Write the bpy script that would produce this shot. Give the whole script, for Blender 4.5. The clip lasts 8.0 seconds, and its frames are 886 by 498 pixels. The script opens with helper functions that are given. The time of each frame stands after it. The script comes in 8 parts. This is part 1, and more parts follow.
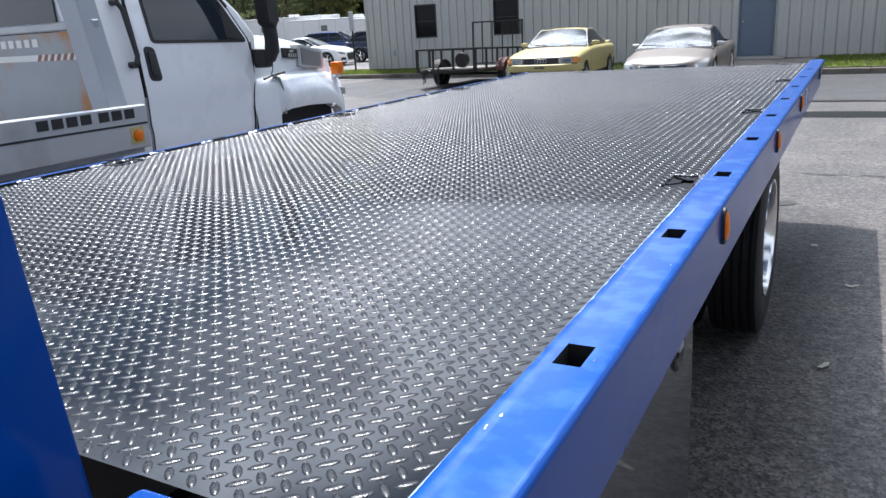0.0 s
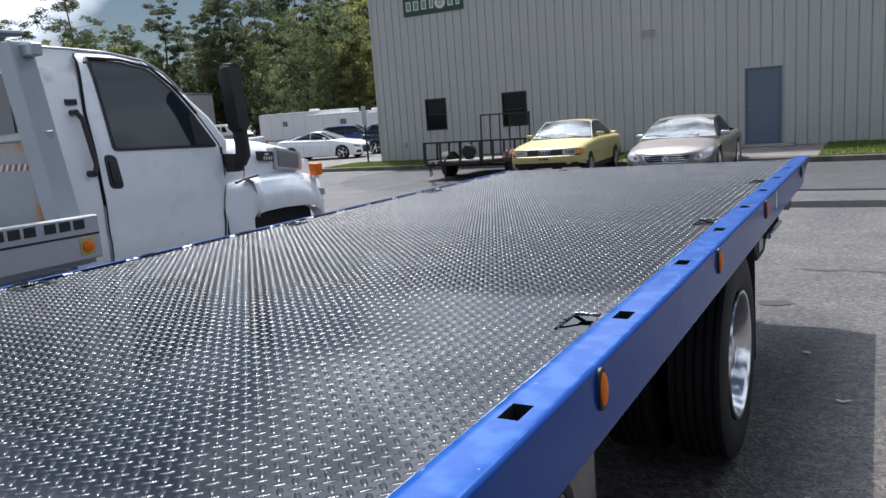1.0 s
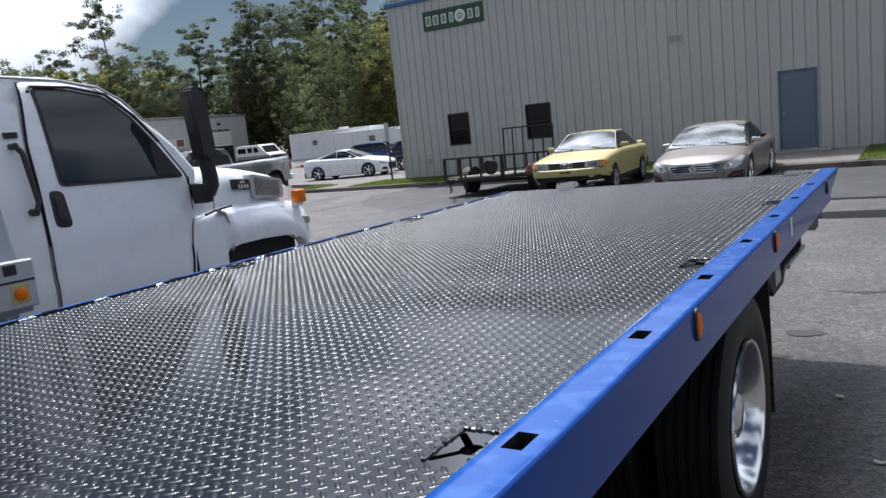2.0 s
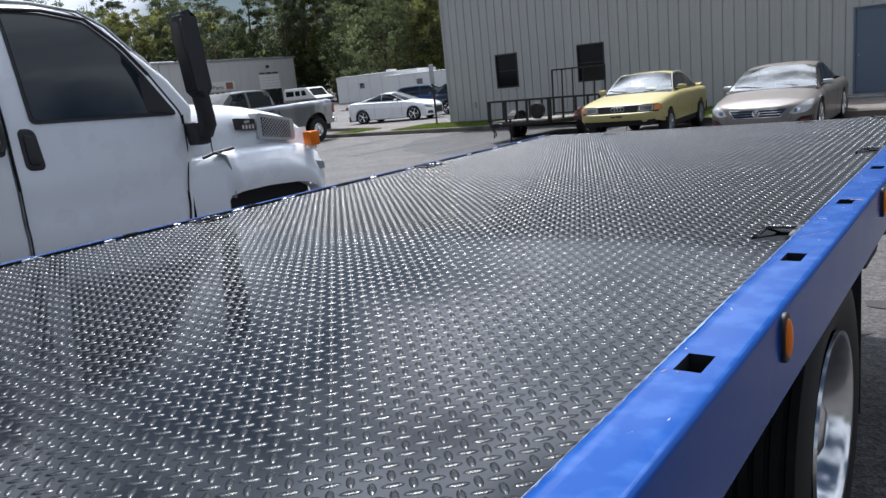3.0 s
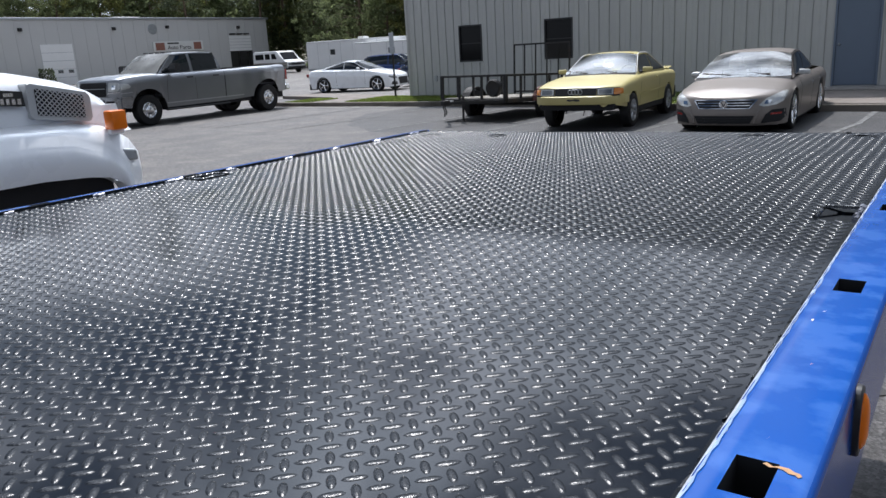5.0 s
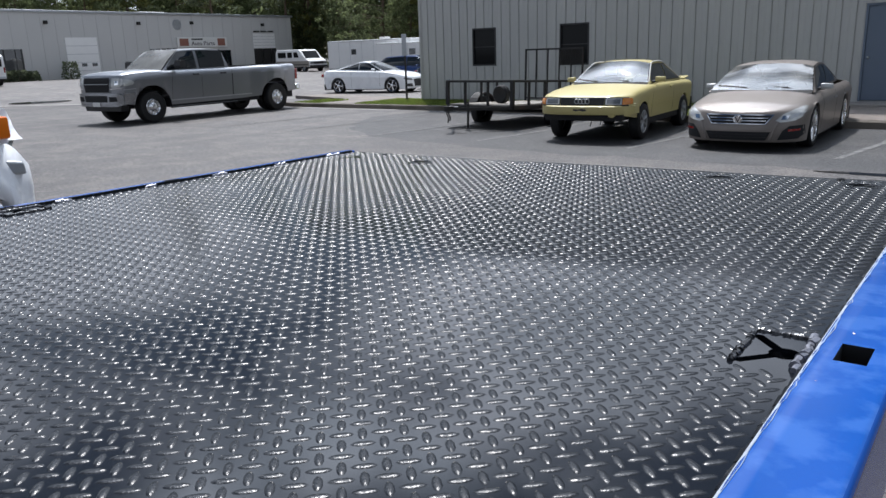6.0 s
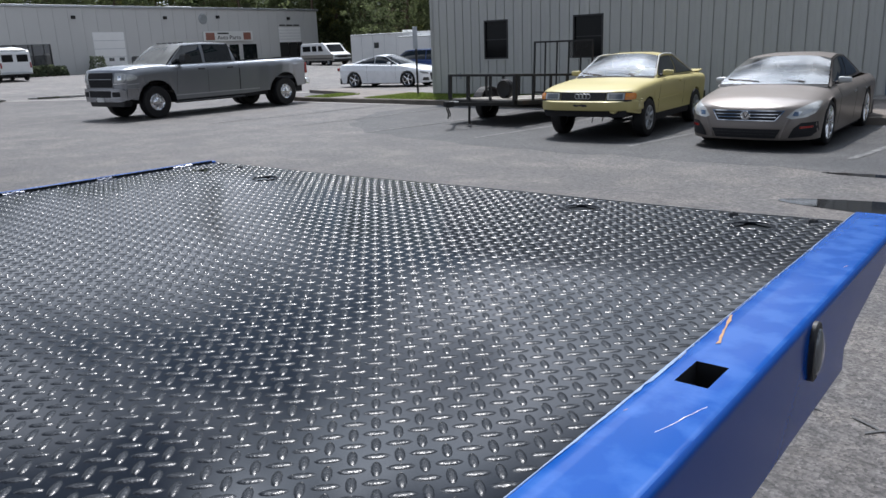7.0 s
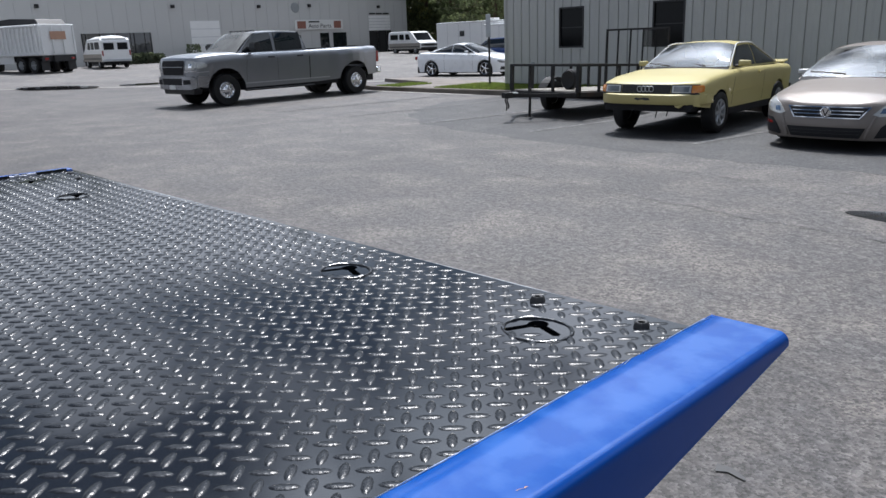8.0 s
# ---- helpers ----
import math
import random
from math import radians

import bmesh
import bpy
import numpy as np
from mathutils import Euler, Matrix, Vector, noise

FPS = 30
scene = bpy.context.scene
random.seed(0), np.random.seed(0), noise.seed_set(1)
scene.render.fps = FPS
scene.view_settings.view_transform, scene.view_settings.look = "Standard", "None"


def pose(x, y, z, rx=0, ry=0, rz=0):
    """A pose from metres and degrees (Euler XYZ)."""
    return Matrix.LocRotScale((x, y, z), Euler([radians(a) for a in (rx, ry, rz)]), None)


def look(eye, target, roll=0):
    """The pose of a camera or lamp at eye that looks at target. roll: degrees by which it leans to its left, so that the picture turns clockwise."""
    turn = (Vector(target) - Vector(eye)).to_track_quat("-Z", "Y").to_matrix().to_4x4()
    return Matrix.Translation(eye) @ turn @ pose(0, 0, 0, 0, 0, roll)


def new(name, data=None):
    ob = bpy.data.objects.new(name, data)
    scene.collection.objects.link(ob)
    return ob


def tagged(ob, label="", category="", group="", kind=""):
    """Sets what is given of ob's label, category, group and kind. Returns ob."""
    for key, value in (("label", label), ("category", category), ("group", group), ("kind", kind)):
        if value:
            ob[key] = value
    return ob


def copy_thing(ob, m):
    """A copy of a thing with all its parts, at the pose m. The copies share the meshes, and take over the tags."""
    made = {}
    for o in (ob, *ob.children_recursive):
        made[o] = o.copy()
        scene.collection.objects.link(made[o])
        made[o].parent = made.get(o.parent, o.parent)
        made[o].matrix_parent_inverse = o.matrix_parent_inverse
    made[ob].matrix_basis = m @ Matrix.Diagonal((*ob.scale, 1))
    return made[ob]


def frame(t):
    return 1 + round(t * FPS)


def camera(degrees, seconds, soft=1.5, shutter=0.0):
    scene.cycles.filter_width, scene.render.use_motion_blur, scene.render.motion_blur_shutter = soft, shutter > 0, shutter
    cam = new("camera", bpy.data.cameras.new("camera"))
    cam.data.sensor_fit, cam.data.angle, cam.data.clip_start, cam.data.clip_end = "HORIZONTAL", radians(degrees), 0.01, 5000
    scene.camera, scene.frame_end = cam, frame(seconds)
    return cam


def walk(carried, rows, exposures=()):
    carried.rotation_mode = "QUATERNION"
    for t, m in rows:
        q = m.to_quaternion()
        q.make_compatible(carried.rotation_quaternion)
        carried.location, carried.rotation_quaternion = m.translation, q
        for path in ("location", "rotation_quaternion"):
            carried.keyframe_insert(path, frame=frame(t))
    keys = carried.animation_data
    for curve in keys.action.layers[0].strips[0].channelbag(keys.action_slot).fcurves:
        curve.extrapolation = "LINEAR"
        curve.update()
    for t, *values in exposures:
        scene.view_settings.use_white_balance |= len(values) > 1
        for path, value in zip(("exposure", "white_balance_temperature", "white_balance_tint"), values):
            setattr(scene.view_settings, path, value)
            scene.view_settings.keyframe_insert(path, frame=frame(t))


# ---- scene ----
cam = camera(61.17, 8.0)

PATH = [
    (0, (1.445, -0.283, 1.652), (0.511, 1.389, 1.076), -3.46),
    (0.5, (1.615, -0.115, 1.710), (0.606, 1.553, 1.261), -3.87),
    (1, (1.656, 0.136, 1.713), (0.656, 1.832, 1.362), -4.31),
    (1.2, (1.653, 0.264, 1.732), (0.656, 1.967, 1.409), -4.79),
    (2.3, (1.708, 0.988, 1.706), (0.579, 2.607, 1.381), -6.29),
    (2.5, (1.652, 1.106, 1.680), (0.496, 2.700, 1.327), -6.18),
    (3, (1.480, 1.435, 1.637), (0.292, 2.984, 1.202), -6.00),
    (3.5, (1.445, 1.820, 1.615), (0.277, 3.366, 1.119), -5.89),
    (4, (1.408, 2.202, 1.610), (0.271, 3.763, 1.091), -5.22),
    (4.5, (1.299, 2.614, 1.615), (0.177, 4.185, 1.092), -4.33),
    (4.7, (1.284, 2.768, 1.607), (0.163, 4.341, 1.087), -3.85),
    (5.8, (1.284, 3.652, 1.593), (0.119, 5.197, 1.088), -1.96),
    (6, (1.279, 3.823, 1.605), (0.101, 5.358, 1.100), -1.92),
    (6.5, (1.370, 4.251, 1.596), (0.165, 5.764, 1.087), -1.94),
    (7, (1.432, 4.672, 1.582), (0.192, 6.153, 1.063), -2.19),
    (7.5, (1.444, 5.142, 1.576), (0.150, 6.572, 1.045), -2.61),
    (8, (1.522, 5.600, 1.552), (0.115, 6.915, 1.014), -2.15),
]
walk(cam, [(t, look(eye, target, roll)) for t, eye, target, roll in PATH], exposures=[(0.0, 0.37), (0.25, 0.12), (0.6, 0.0), (1.2, -0.08), (2.4, -0.20), (3.5, -0.24), (5.0, -0.25), (7.0, -0.29), (8.0, -0.27)])

# ---- light ----
SUN_EL, SUN_AZ = 60.0, -42.0          # degrees; azimuth from +y towards +x
world = bpy.data.worlds.new("sky")
scene.world = world
world.use_nodes = True
wn, wl = world.node_tree.nodes, world.node_tree.links
wn.clear()
w_out = wn.new("ShaderNodeOutputWorld")
w_sky = wn.new("ShaderNodeTexSky")
w_sky.sky_type, w_sky.sun_disc = "NISHITA", False
w_sky.sun_elevation, w_sky.sun_rotation = radians(SUN_EL), radians(SUN_AZ)
w_sky.dust_density = 0.3
w_bg = wn.new("ShaderNodeBackground")
w_bg.inputs["Strength"].default_value = 0.05
w_cl = wn.new("ShaderNodeBackground")
w_mix = wn.new("ShaderNodeMixShader")
w_tc = wn.new("ShaderNodeTexCoord")
w_map = wn.new("ShaderNodeMapping")
w_map.inputs["Scale"].default_value = (1.0, 1.0, 1.6)
w_map.inputs["Location"].default_value = (27.39, 20.36, 13.52)
w_n = wn.new("ShaderNodeTexNoise")
w_n.inputs["Scale"].default_value, w_n.inputs["Detail"].default_value, w_n.inputs["Roughness"].default_value = 1.6, 9.0, 0.5
w_r = wn.new("ShaderNodeValToRGB")
w_r.color_ramp.elements[0].position, w_r.color_ramp.elements[1].position = 0.48, 0.57
w_n2 = wn.new("ShaderNodeTexNoise")
w_n2.inputs["Scale"].default_value, w_n2.inputs["Detail"].default_value = 3.6, 9.0
w_r2 = wn.new("ShaderNodeValToRGB")
w_r2.color_ramp.elements[0].position, w_r2.color_ramp.elements[1].position = 0.44, 0.60
w_r2.color_ramp.elements[0].color, w_r2.color_ramp.elements[1].color = (0.60, 0.68, 0.81, 1), (0.92, 1.0, 1.16, 1)
# clouds are brighter round the sun
w_nv = wn.new("ShaderNodeVectorMath")
w_nv.operation = "NORMALIZE"
w_dot = wn.new("ShaderNodeVectorMath")
w_dot.operation = "DOT_PRODUCT"
w_dot.inputs[1].default_value = (math.sin(radians(SUN_AZ)) * math.cos(radians(SUN_EL)), math.cos(radians(SUN_AZ)) * math.cos(radians(SUN_EL)), math.sin(radians(SUN_EL)))
w_mr = wn.new("ShaderNodeMapRange")
w_mr.inputs["From Min"].default_value, w_mr.inputs["From Max"].default_value = 0.35, 1.0
w_mr.inputs["To Min"].default_value, w_mr.inputs["To Max"].default_value = 0.0, 1.0
w_p8 = wn.new("ShaderNodeMath")
w_p8.operation = "POWER"
w_p8.inputs[1].default_value = 9.0
w_m8 = wn.new("ShaderNodeMath")
w_m8.operation = "MULTIPLY_ADD"
w_m8.inputs[1].default_value = 14.0
w_pw = wn.new("ShaderNodeMath")
w_pw.operation = "POWER"
w_pw.inputs[1].default_value = 2.2
w_ma = wn.new("ShaderNodeMath")
w_ma.operation = "MULTIPLY_ADD"
w_ma.inputs[1].default_value, w_ma.inputs[2].default_value = 2.0, 1.0
wl.new(w_tc.outputs["Generated"], w_nv.inputs[0])
wl.new(w_nv.outputs[0], w_dot.inputs[0])
wl.new(w_dot.outputs["Value"], w_mr.inputs["Value"])
wl.new(w_mr.outputs[0], w_pw.inputs[0])
wl.new(w_pw.outputs[0], w_ma.inputs[0])
wl.new(w_mr.outputs[0], w_p8.inputs[0])
wl.new(w_p8.outputs[0], w_m8.inputs[0])
wl.new(w_ma.outputs[0], w_m8.inputs[2])
wl.new(w_m8.outputs[0], w_cl.inputs["Strength"])
wl.new(w_tc.outputs["Generated"], w_map.inputs["Vector"])
wl.new(w_map.outputs["Vector"], w_n.inputs["Vector"])
wl.new(w_map.outputs["Vector"], w_n2.inputs["Vector"])
w_sx = wn.new("ShaderNodeSeparateXYZ")      # clouds crowd together towards the horizon
w_iz = wn.new("ShaderNodeMath")
w_iz.operation = "SUBTRACT"
w_iz.inputs[0].default_value = 1.0
w_pz = wn.new("ShaderNodeMath")
w_pz.operation = "POWER"
w_pz.use_clamp = True
w_pz.inputs[1].default_value = 2.5
w_az = wn.new("ShaderNodeMath")
w_az.operation = "MULTIPLY_ADD"
w_az.inputs[1].default_value = 0.13
wl.new(w_nv.outputs[0], w_sx.inputs[0])
wl.new(w_sx.outputs["Z"], w_iz.inputs[1])
wl.new(w_iz.outputs[0], w_pz.inputs[0])
wl.new(w_pz.outputs[0], w_az.inputs[0])
wl.new(w_n.outputs["Fac"], w_az.inputs[2])
wl.new(w_az.outputs[0], w_r.inputs["Fac"])
w_bz = wn.new("ShaderNodeMath")       # and are brighter there
w_bz.operation = "MULTIPLY_ADD"
w_bz.inputs[1].default_value = 0.19
wl.new(w_pz.outputs[0], w_bz.inputs[0])
wl.new(w_n2.outputs["Fac"], w_bz.inputs[2])
wl.new(w_bz.outputs[0], w_r2.inputs["Fac"])
wl.new(w_r2.outputs["Color"], w_cl.inputs["Color"])
wl.new(w_sky.outputs["Color"], w_bg.inputs["Color"])
w_mx = wn.new("ShaderNodeMath")       # haze thickens towards the sun
w_mx.operation = "MAXIMUM"
w_pf = wn.new("ShaderNodeMath")
w_pf.operation = "POWER"
w_pf.inputs[1].default_value = 22.0
wl.new(w_mr.outputs[0], w_pf.inputs[0])
wl.new(w_r.outputs["Color"], w_mx.inputs[0])
wl.new(w_pf.outputs[0], w_mx.inputs[1])
wl.new(w_mx.outputs[0], w_mix.inputs["Fac"])
wl.new(w_bg.outputs[0], w_mix.inputs[1])
wl.new(w_cl.outputs[0], w_mix.inputs[2])
wl.new(w_mix.outputs[0], w_out.inputs["Surface"])

sun_data = bpy.data.lights.new("sun", "SUN")
sun_data.energy, sun_data.angle, sun_data.color = 4.7, radians(0.55), (1.0, 0.965, 0.94)
sun = new("sun", sun_data)
sd = Vector((math.sin(radians(SUN_AZ)) * math.cos(radians(SUN_EL)), math.cos(radians(SUN_AZ)) * math.cos(radians(SUN_EL)), math.sin(radians(SUN_EL))))
sun.matrix_world = look(sd * 60, (0, 0, 0))


# ---- materials ----
def material(name, color, rough=0.6, metal=0.0, vary=0.12, scale=6.0, grain=0.05, grain_scale=120.0, bump=0.0, bump_scale=60.0,
             coat=0.0, dirt=None, dirt_at=0.58, dirt_scale=2.0, per_object=0.0, spec=0.5, rough_vary=0.0, per_island=0.0):
    """Colour with variation at two scales, stains of another colour, fine relief, and gloss that varies."""
    m = bpy.data.materials.new(name)
    m.use_nodes = True
    n, l = m.node_tree.nodes, m.node_tree.links
    b = n["Principled BSDF"]
    b.inputs["Roughness"].default_value, b.inputs["Metallic"].default_value = rough, metal
    b.inputs["Coat Weight"].default_value, b.inputs["Coat Roughness"].default_value = coat, 0.04
    b.inputs["Specular IOR Level"].default_value = spec
    tc = n.new("ShaderNodeTexCoord")
    where = tc.outputs["Object"]

    def tex(s, detail=5.0):
        t = n.new("ShaderNodeTexNoise")
        t.inputs["Scale"].default_value, t.inputs["Detail"].default_value = s, detail
        l.new(where, t.inputs["Vector"])
        return t.outputs["Fac"]

    def calc(op, a, c):
        q = n.new("ShaderNodeMath")
        q.operation = op
        for k, v in enumerate((a, c)):
            if isinstance(v, (int, float)):
                q.inputs[k].default_value = v
            else:
                l.new(v, q.inputs[k])
        return q.outputs[0]

    big = calc("MULTIPLY", calc("SUBTRACT", tex(scale), 0.5), 2 * vary)
    fine = calc("MULTIPLY", calc("SUBTRACT", tex(grain_scale, 2.0), 0.5), 2 * grain)
    total = calc("ADD", calc("ADD", big, fine), 1.0)
    if per_object or per_island:
        src = n.new("ShaderNodeObjectInfo").outputs["Random"] if per_object else n.new("ShaderNodeNewGeometry").outputs["Random Per Island"]
        total = calc("ADD", total, calc("MULTIPLY", calc("SUBTRACT", src, 0.5), 2 * (per_object or per_island)))
    vm = n.new("ShaderNodeVectorMath")
    vm.operation = "SCALE"
    vm.inputs[0].default_value = color
    l.new(total, vm.inputs["Scale"])
    out = vm.outputs[0]
    if dirt:
        mx = n.new("ShaderNodeMix")
        mx.data_type = "RGBA"
        rp = n.new("ShaderNodeValToRGB")
        rp.color_ramp.elements[0].position, rp.color_ramp.elements[1].position = dirt_at, min(dirt_at + 0.14, 1.0)
        l.new(tex(dirt_scale, 8.0), rp.inputs["Fac"])
        l.new(rp.outputs["Color"], mx.inputs["Factor"])
        l.new(out, mx.inputs["A"])
        mx.inputs["B"].default_value = (*dirt, 1)
        out = mx.outputs["Result"]
    l.new(out, b.inputs["Base Color"])
    if rough_vary:
        l.new(calc("ADD", calc("MULTIPLY", calc("SUBTRACT", tex(scale * 1.7), 0.5), 2 * rough_vary), rough), b.inputs["Roughness"])
    if bump:
        bp = n.new("ShaderNodeBump")
        bp.inputs["Strength"].default_value, bp.inputs["Distance"].default_value = bump, 0.01
        l.new(tex(bump_scale, 4.0), bp.inputs["Height"])
        l.new(bp.outputs["Normal"], b.inputs["Normal"])
    return m


def asphalt_material(name, color):
    m = material(name, color, 0.68, 0, 0.16, 0.35, 0.0, 100, 0.0, spec=0.42)
    n, l = m.node_tree.nodes, m.node_tree.links
    b = n["Principled BSDF"]
    tc = n.new("ShaderNodeTexCoord")
    vo = n.new("ShaderNodeTexVoronoi")
    vo.inputs["Scale"].default_value = 75.0
    l.new(tc.outputs["Object"], vo.inputs["Vector"])
    no = n.new("ShaderNodeTexNoise")
    no.inputs["Scale"].default_value, no.inputs["Detail"].default_value = 17.0, 7.0
    l.new(tc.outputs["Object"], no.inputs["Vector"])
    old = b.inputs["Base Color"].links[0].from_socket
    # stone by stone
    hs = n.new("ShaderNodeSeparateColor")
    l.new(vo.outputs["Color"], hs.inputs[0])
    mr = n.new("ShaderNodeMapRange")
    mr.inputs["To Min"].default_value, mr.inputs["To Max"].default_value = 0.42, 1.62
    l.new(hs.outputs[0], mr.inputs["Value"])
    mr2 = n.new("ShaderNodeMapRange")
    mr2.inputs["From Min"].default_value, mr2.inputs["From Max"].default_value = 0.33, 0.67
    mr2.inputs["To Min"].default_value, mr2.inputs["To Max"].default_value = 0.62, 1.38
    l.new(no.outputs["Fac"], mr2.inputs["Value"])
    mu = n.new("ShaderNodeMath")
    mu.operation = "MULTIPLY"
    l.new(mr.outputs[0], mu.inputs[0])
    l.new(mr2.outputs[0], mu.inputs[1])
    vm = n.new("ShaderNodeVectorMath")
    vm.operation = "SCALE"
    l.new(old, vm.inputs[0])
    l.new(mu.outputs[0], vm.inputs["Scale"])
    # broad worn and oiled patches
    st = n.new("ShaderNodeTexNoise")
    st.inputs["Scale"].default_value, st.inputs["Detail"].default_value, st.inputs["Roughness"].default_value = 0.22, 7.0, 0.62
    l.new(tc.outputs["Object"], st.inputs["Vector"])
    rp = n.new("ShaderNodeValToRGB")
    rp.color_ramp.elements[0].position, rp.color_ramp.elements[1].position = 0.44, 0.66
    l.new(st.outputs["Fac"], rp.inputs["Fac"])
    mx = n.new("ShaderNodeMix")
    mx.data_type = "RGBA"
    mx.blend_type = "MULTIPLY"
    mx.inputs["B"].default_value = (0.64, 0.64, 0.66, 1)
    l.new(rp.outputs["Color"], mx.inputs["Factor"])
    l.new(vm.outputs[0], mx.inputs["A"])
    tn = n.new("ShaderNodeTexNoise")
    tn.inputs["Scale"].default_value, tn.inputs["Detail"].default_value, tn.inputs["Roughness"].default_value = 1.3, 10.0, 0.68
    l.new(tc.outputs["Object"], tn.inputs["Vector"])
    tr = n.new("ShaderNodeValToRGB")
    tr.color_ramp.elements[0].position, tr.color_ramp.elements[1].position = 0.40, 0.64
    tr.color_ramp.elements[0].color, tr.color_ramp.elements[1].color = (0.85, 0.86, 0.88, 1), (1.15, 1.11, 1.07, 1)
    l.new(tn.outputs["Fac"], tr.inputs["Fac"])
    tm = n.new("ShaderNodeMix")
    tm.data_type = "RGBA"
    tm.blend_type = "MULTIPLY"
    tm.inputs["Factor"].default_value = 1.0
    l.new(mx.outputs["Result"], tm.inputs["A"])
    l.new(tr.outputs["Color"], tm.inputs["B"])
    sp = n.new("ShaderNodeMath")          # pale stones where the binder has worn off
    sp.operation = "GREATER_THAN"
    sp.inputs[1].default_value = 0.76
    l.new(hs.outputs[1], sp.inputs[0])
    sr = n.new("ShaderNodeMapRange")
    sr.inputs["From Min"].default_value, sr.inputs["From Max"].default_value = 0.50, 0.66
    sr.inputs["To Max"].default_value = 0.9
    l.new(tn.outputs["Fac"], sr.inputs["Value"])
    sq = n.new("ShaderNodeMath")
    sq.operation = "MULTIPLY"
    l.new(sp.outputs[0], sq.inputs[0])
    l.new(sr.outputs[0], sq.inputs[1])
    sm = n.new("ShaderNodeMix")
    sm.data_type = "RGBA"
    sm.inputs["B"].default_value = (color[0] * 2.4, color[1] * 2.3, color[2] * 2.15, 1)
    l.new(sq.outputs[0], sm.inputs["Factor"])
    l.new(tm.outputs["Result"], sm.inputs["A"])
    l.new(sm.outputs["Result"], b.inputs["Base Color"])
    bp = n.new("ShaderNodeBump")
    bp.inputs["Strength"].default_value, bp.inputs["Distance"].default_value = 0.6, 0.007
    l.new(vo.outputs["Distance"], bp.inputs["Height"])
    l.new(bp.outputs["Normal"], b.inputs["Normal"])
    return m


def glass_material(name, tint, rough=0.03, clear=0.0):
    m = material(name, tint, rough, 0, 0.1, 3, 0.0, 50, spec=0.95)
    m.node_tree.nodes["Principled BSDF"].inputs["Transmission Weight"].default_value = clear
    return m


def clear_glass(name, tint, film_most=0.08, film_least=0.0):
    """A thin pane: one sees through it, and it mirrors more at a slant."""
    m = bpy.data.materials.new(name)
    m.use_nodes = True
    n, l = m.node_tree.nodes, m.node_tree.links
    n.remove(n["Principled BSDF"])
    t, g, f, x = (n.new(k) for k in ("ShaderNodeBsdfTransparent", "ShaderNodeBsdfGlossy", "ShaderNodeFresnel", "ShaderNodeMixShader"))
    t.inputs["Color"].default_value = (*tint, 1)
    g.inputs["Roughness"].default_value = 0.03
    f.inputs["IOR"].default_value = 1.52
    film_noise = n.new("ShaderNodeTexNoise")
    film_noise.inputs["Scale"].default_value, film_noise.inputs["Detail"].default_value = 3.0, 6.0
    ds = n.new("ShaderNodeMapRange")
    ds.inputs["From Min"].default_value, ds.inputs["From Max"].default_value = 0.35, 0.75
    ds.inputs["To Min"].default_value, ds.inputs["To Max"].default_value = film_least, film_most
    film = n.new("ShaderNodeBsdfDiffuse")
    film.inputs["Color"].default_value = (0.42, 0.42, 0.40, 1)
    y = n.new("ShaderNodeMixShader")
    tc = n.new("ShaderNodeTexCoord")
    l.new(tc.outputs["Object"], film_noise.inputs["Vector"])
    l.new(film_noise.outputs["Fac"], ds.inputs["Value"])
    l.new(ds.outputs[0], y.inputs["Fac"])
    l.new(t.outputs[0], y.inputs[1])
    l.new(film.outputs[0], y.inputs[2])
    l.new(f.outputs[0], x.inputs["Fac"])
    l.new(y.outputs[0], x.inputs[1])
    l.new(g.outputs[0], x.inputs[2])
    l.new(x.outputs[0], n["Material Output"].inputs["Surface"])
    return m


M_ASPHALT = asphalt_material("asphalt", (0.084, 0.0782, 0.0755))
M_FARLOT = asphalt_material("pale_far_asphalt", (0.128, 0.120, 0.115))
M_BAY = asphalt_material("newer_asphalt", (0.044, 0.044, 0.046))
M_DECK = material("black_deck_paint", (0.0075, 0.009, 0.012), 0.09, 0.0, 0.2, 1.6, 0.06, 160, 0.03, 2.2, coat=0.0, rough_vary=0.04, spec=0.5,
                  dirt=(0.03, 0.033, 0.038), dirt_at=0.68, dirt_scale=7.0)
M_TREAD = material("black_tread_paint", (0.0075, 0.009, 0.012), 0.24, 0.0, 0.2, 1.6, 0.06, 160, 0.12, 300, spec=0.36, rough_vary=0.06)
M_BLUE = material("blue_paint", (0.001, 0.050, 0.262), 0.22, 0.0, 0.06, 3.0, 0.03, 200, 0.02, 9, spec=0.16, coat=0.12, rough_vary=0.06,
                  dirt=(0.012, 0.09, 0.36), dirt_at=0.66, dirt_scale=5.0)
# lighter copy of the rail blue: sky light painted in, plus dust
M_TOPBLUE = material("dusty_blue_paint", (0.003, 0.066, 0.31), 0.24, 0.0, 0.08, 5.0, 0.03, 200, 0.02, 9, spec=0.24, coat=0.16, rough_vary=0.08,
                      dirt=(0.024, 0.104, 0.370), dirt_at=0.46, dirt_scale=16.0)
# pale: sun glint put into the stitch welds' colour; also bare weld metal
M_WELD = material("glossy_weld", (0.24, 0.245, 0.28), 0.32, 0.6, 0.2, 40, 0.1, 200, 0.1, 90)
M_BEAD = material("shiny_black_bead", (0.03, 0.031, 0.034), 0.2, 0.3, 0.2, 40, 0.1, 200, 0.15, 120, spec=0.8)
M_BLACK = material("black_steel", (0.018, 0.018, 0.02), 0.5, 0.0, 0.25, 5, 0.1, 90, 0.1, 80)
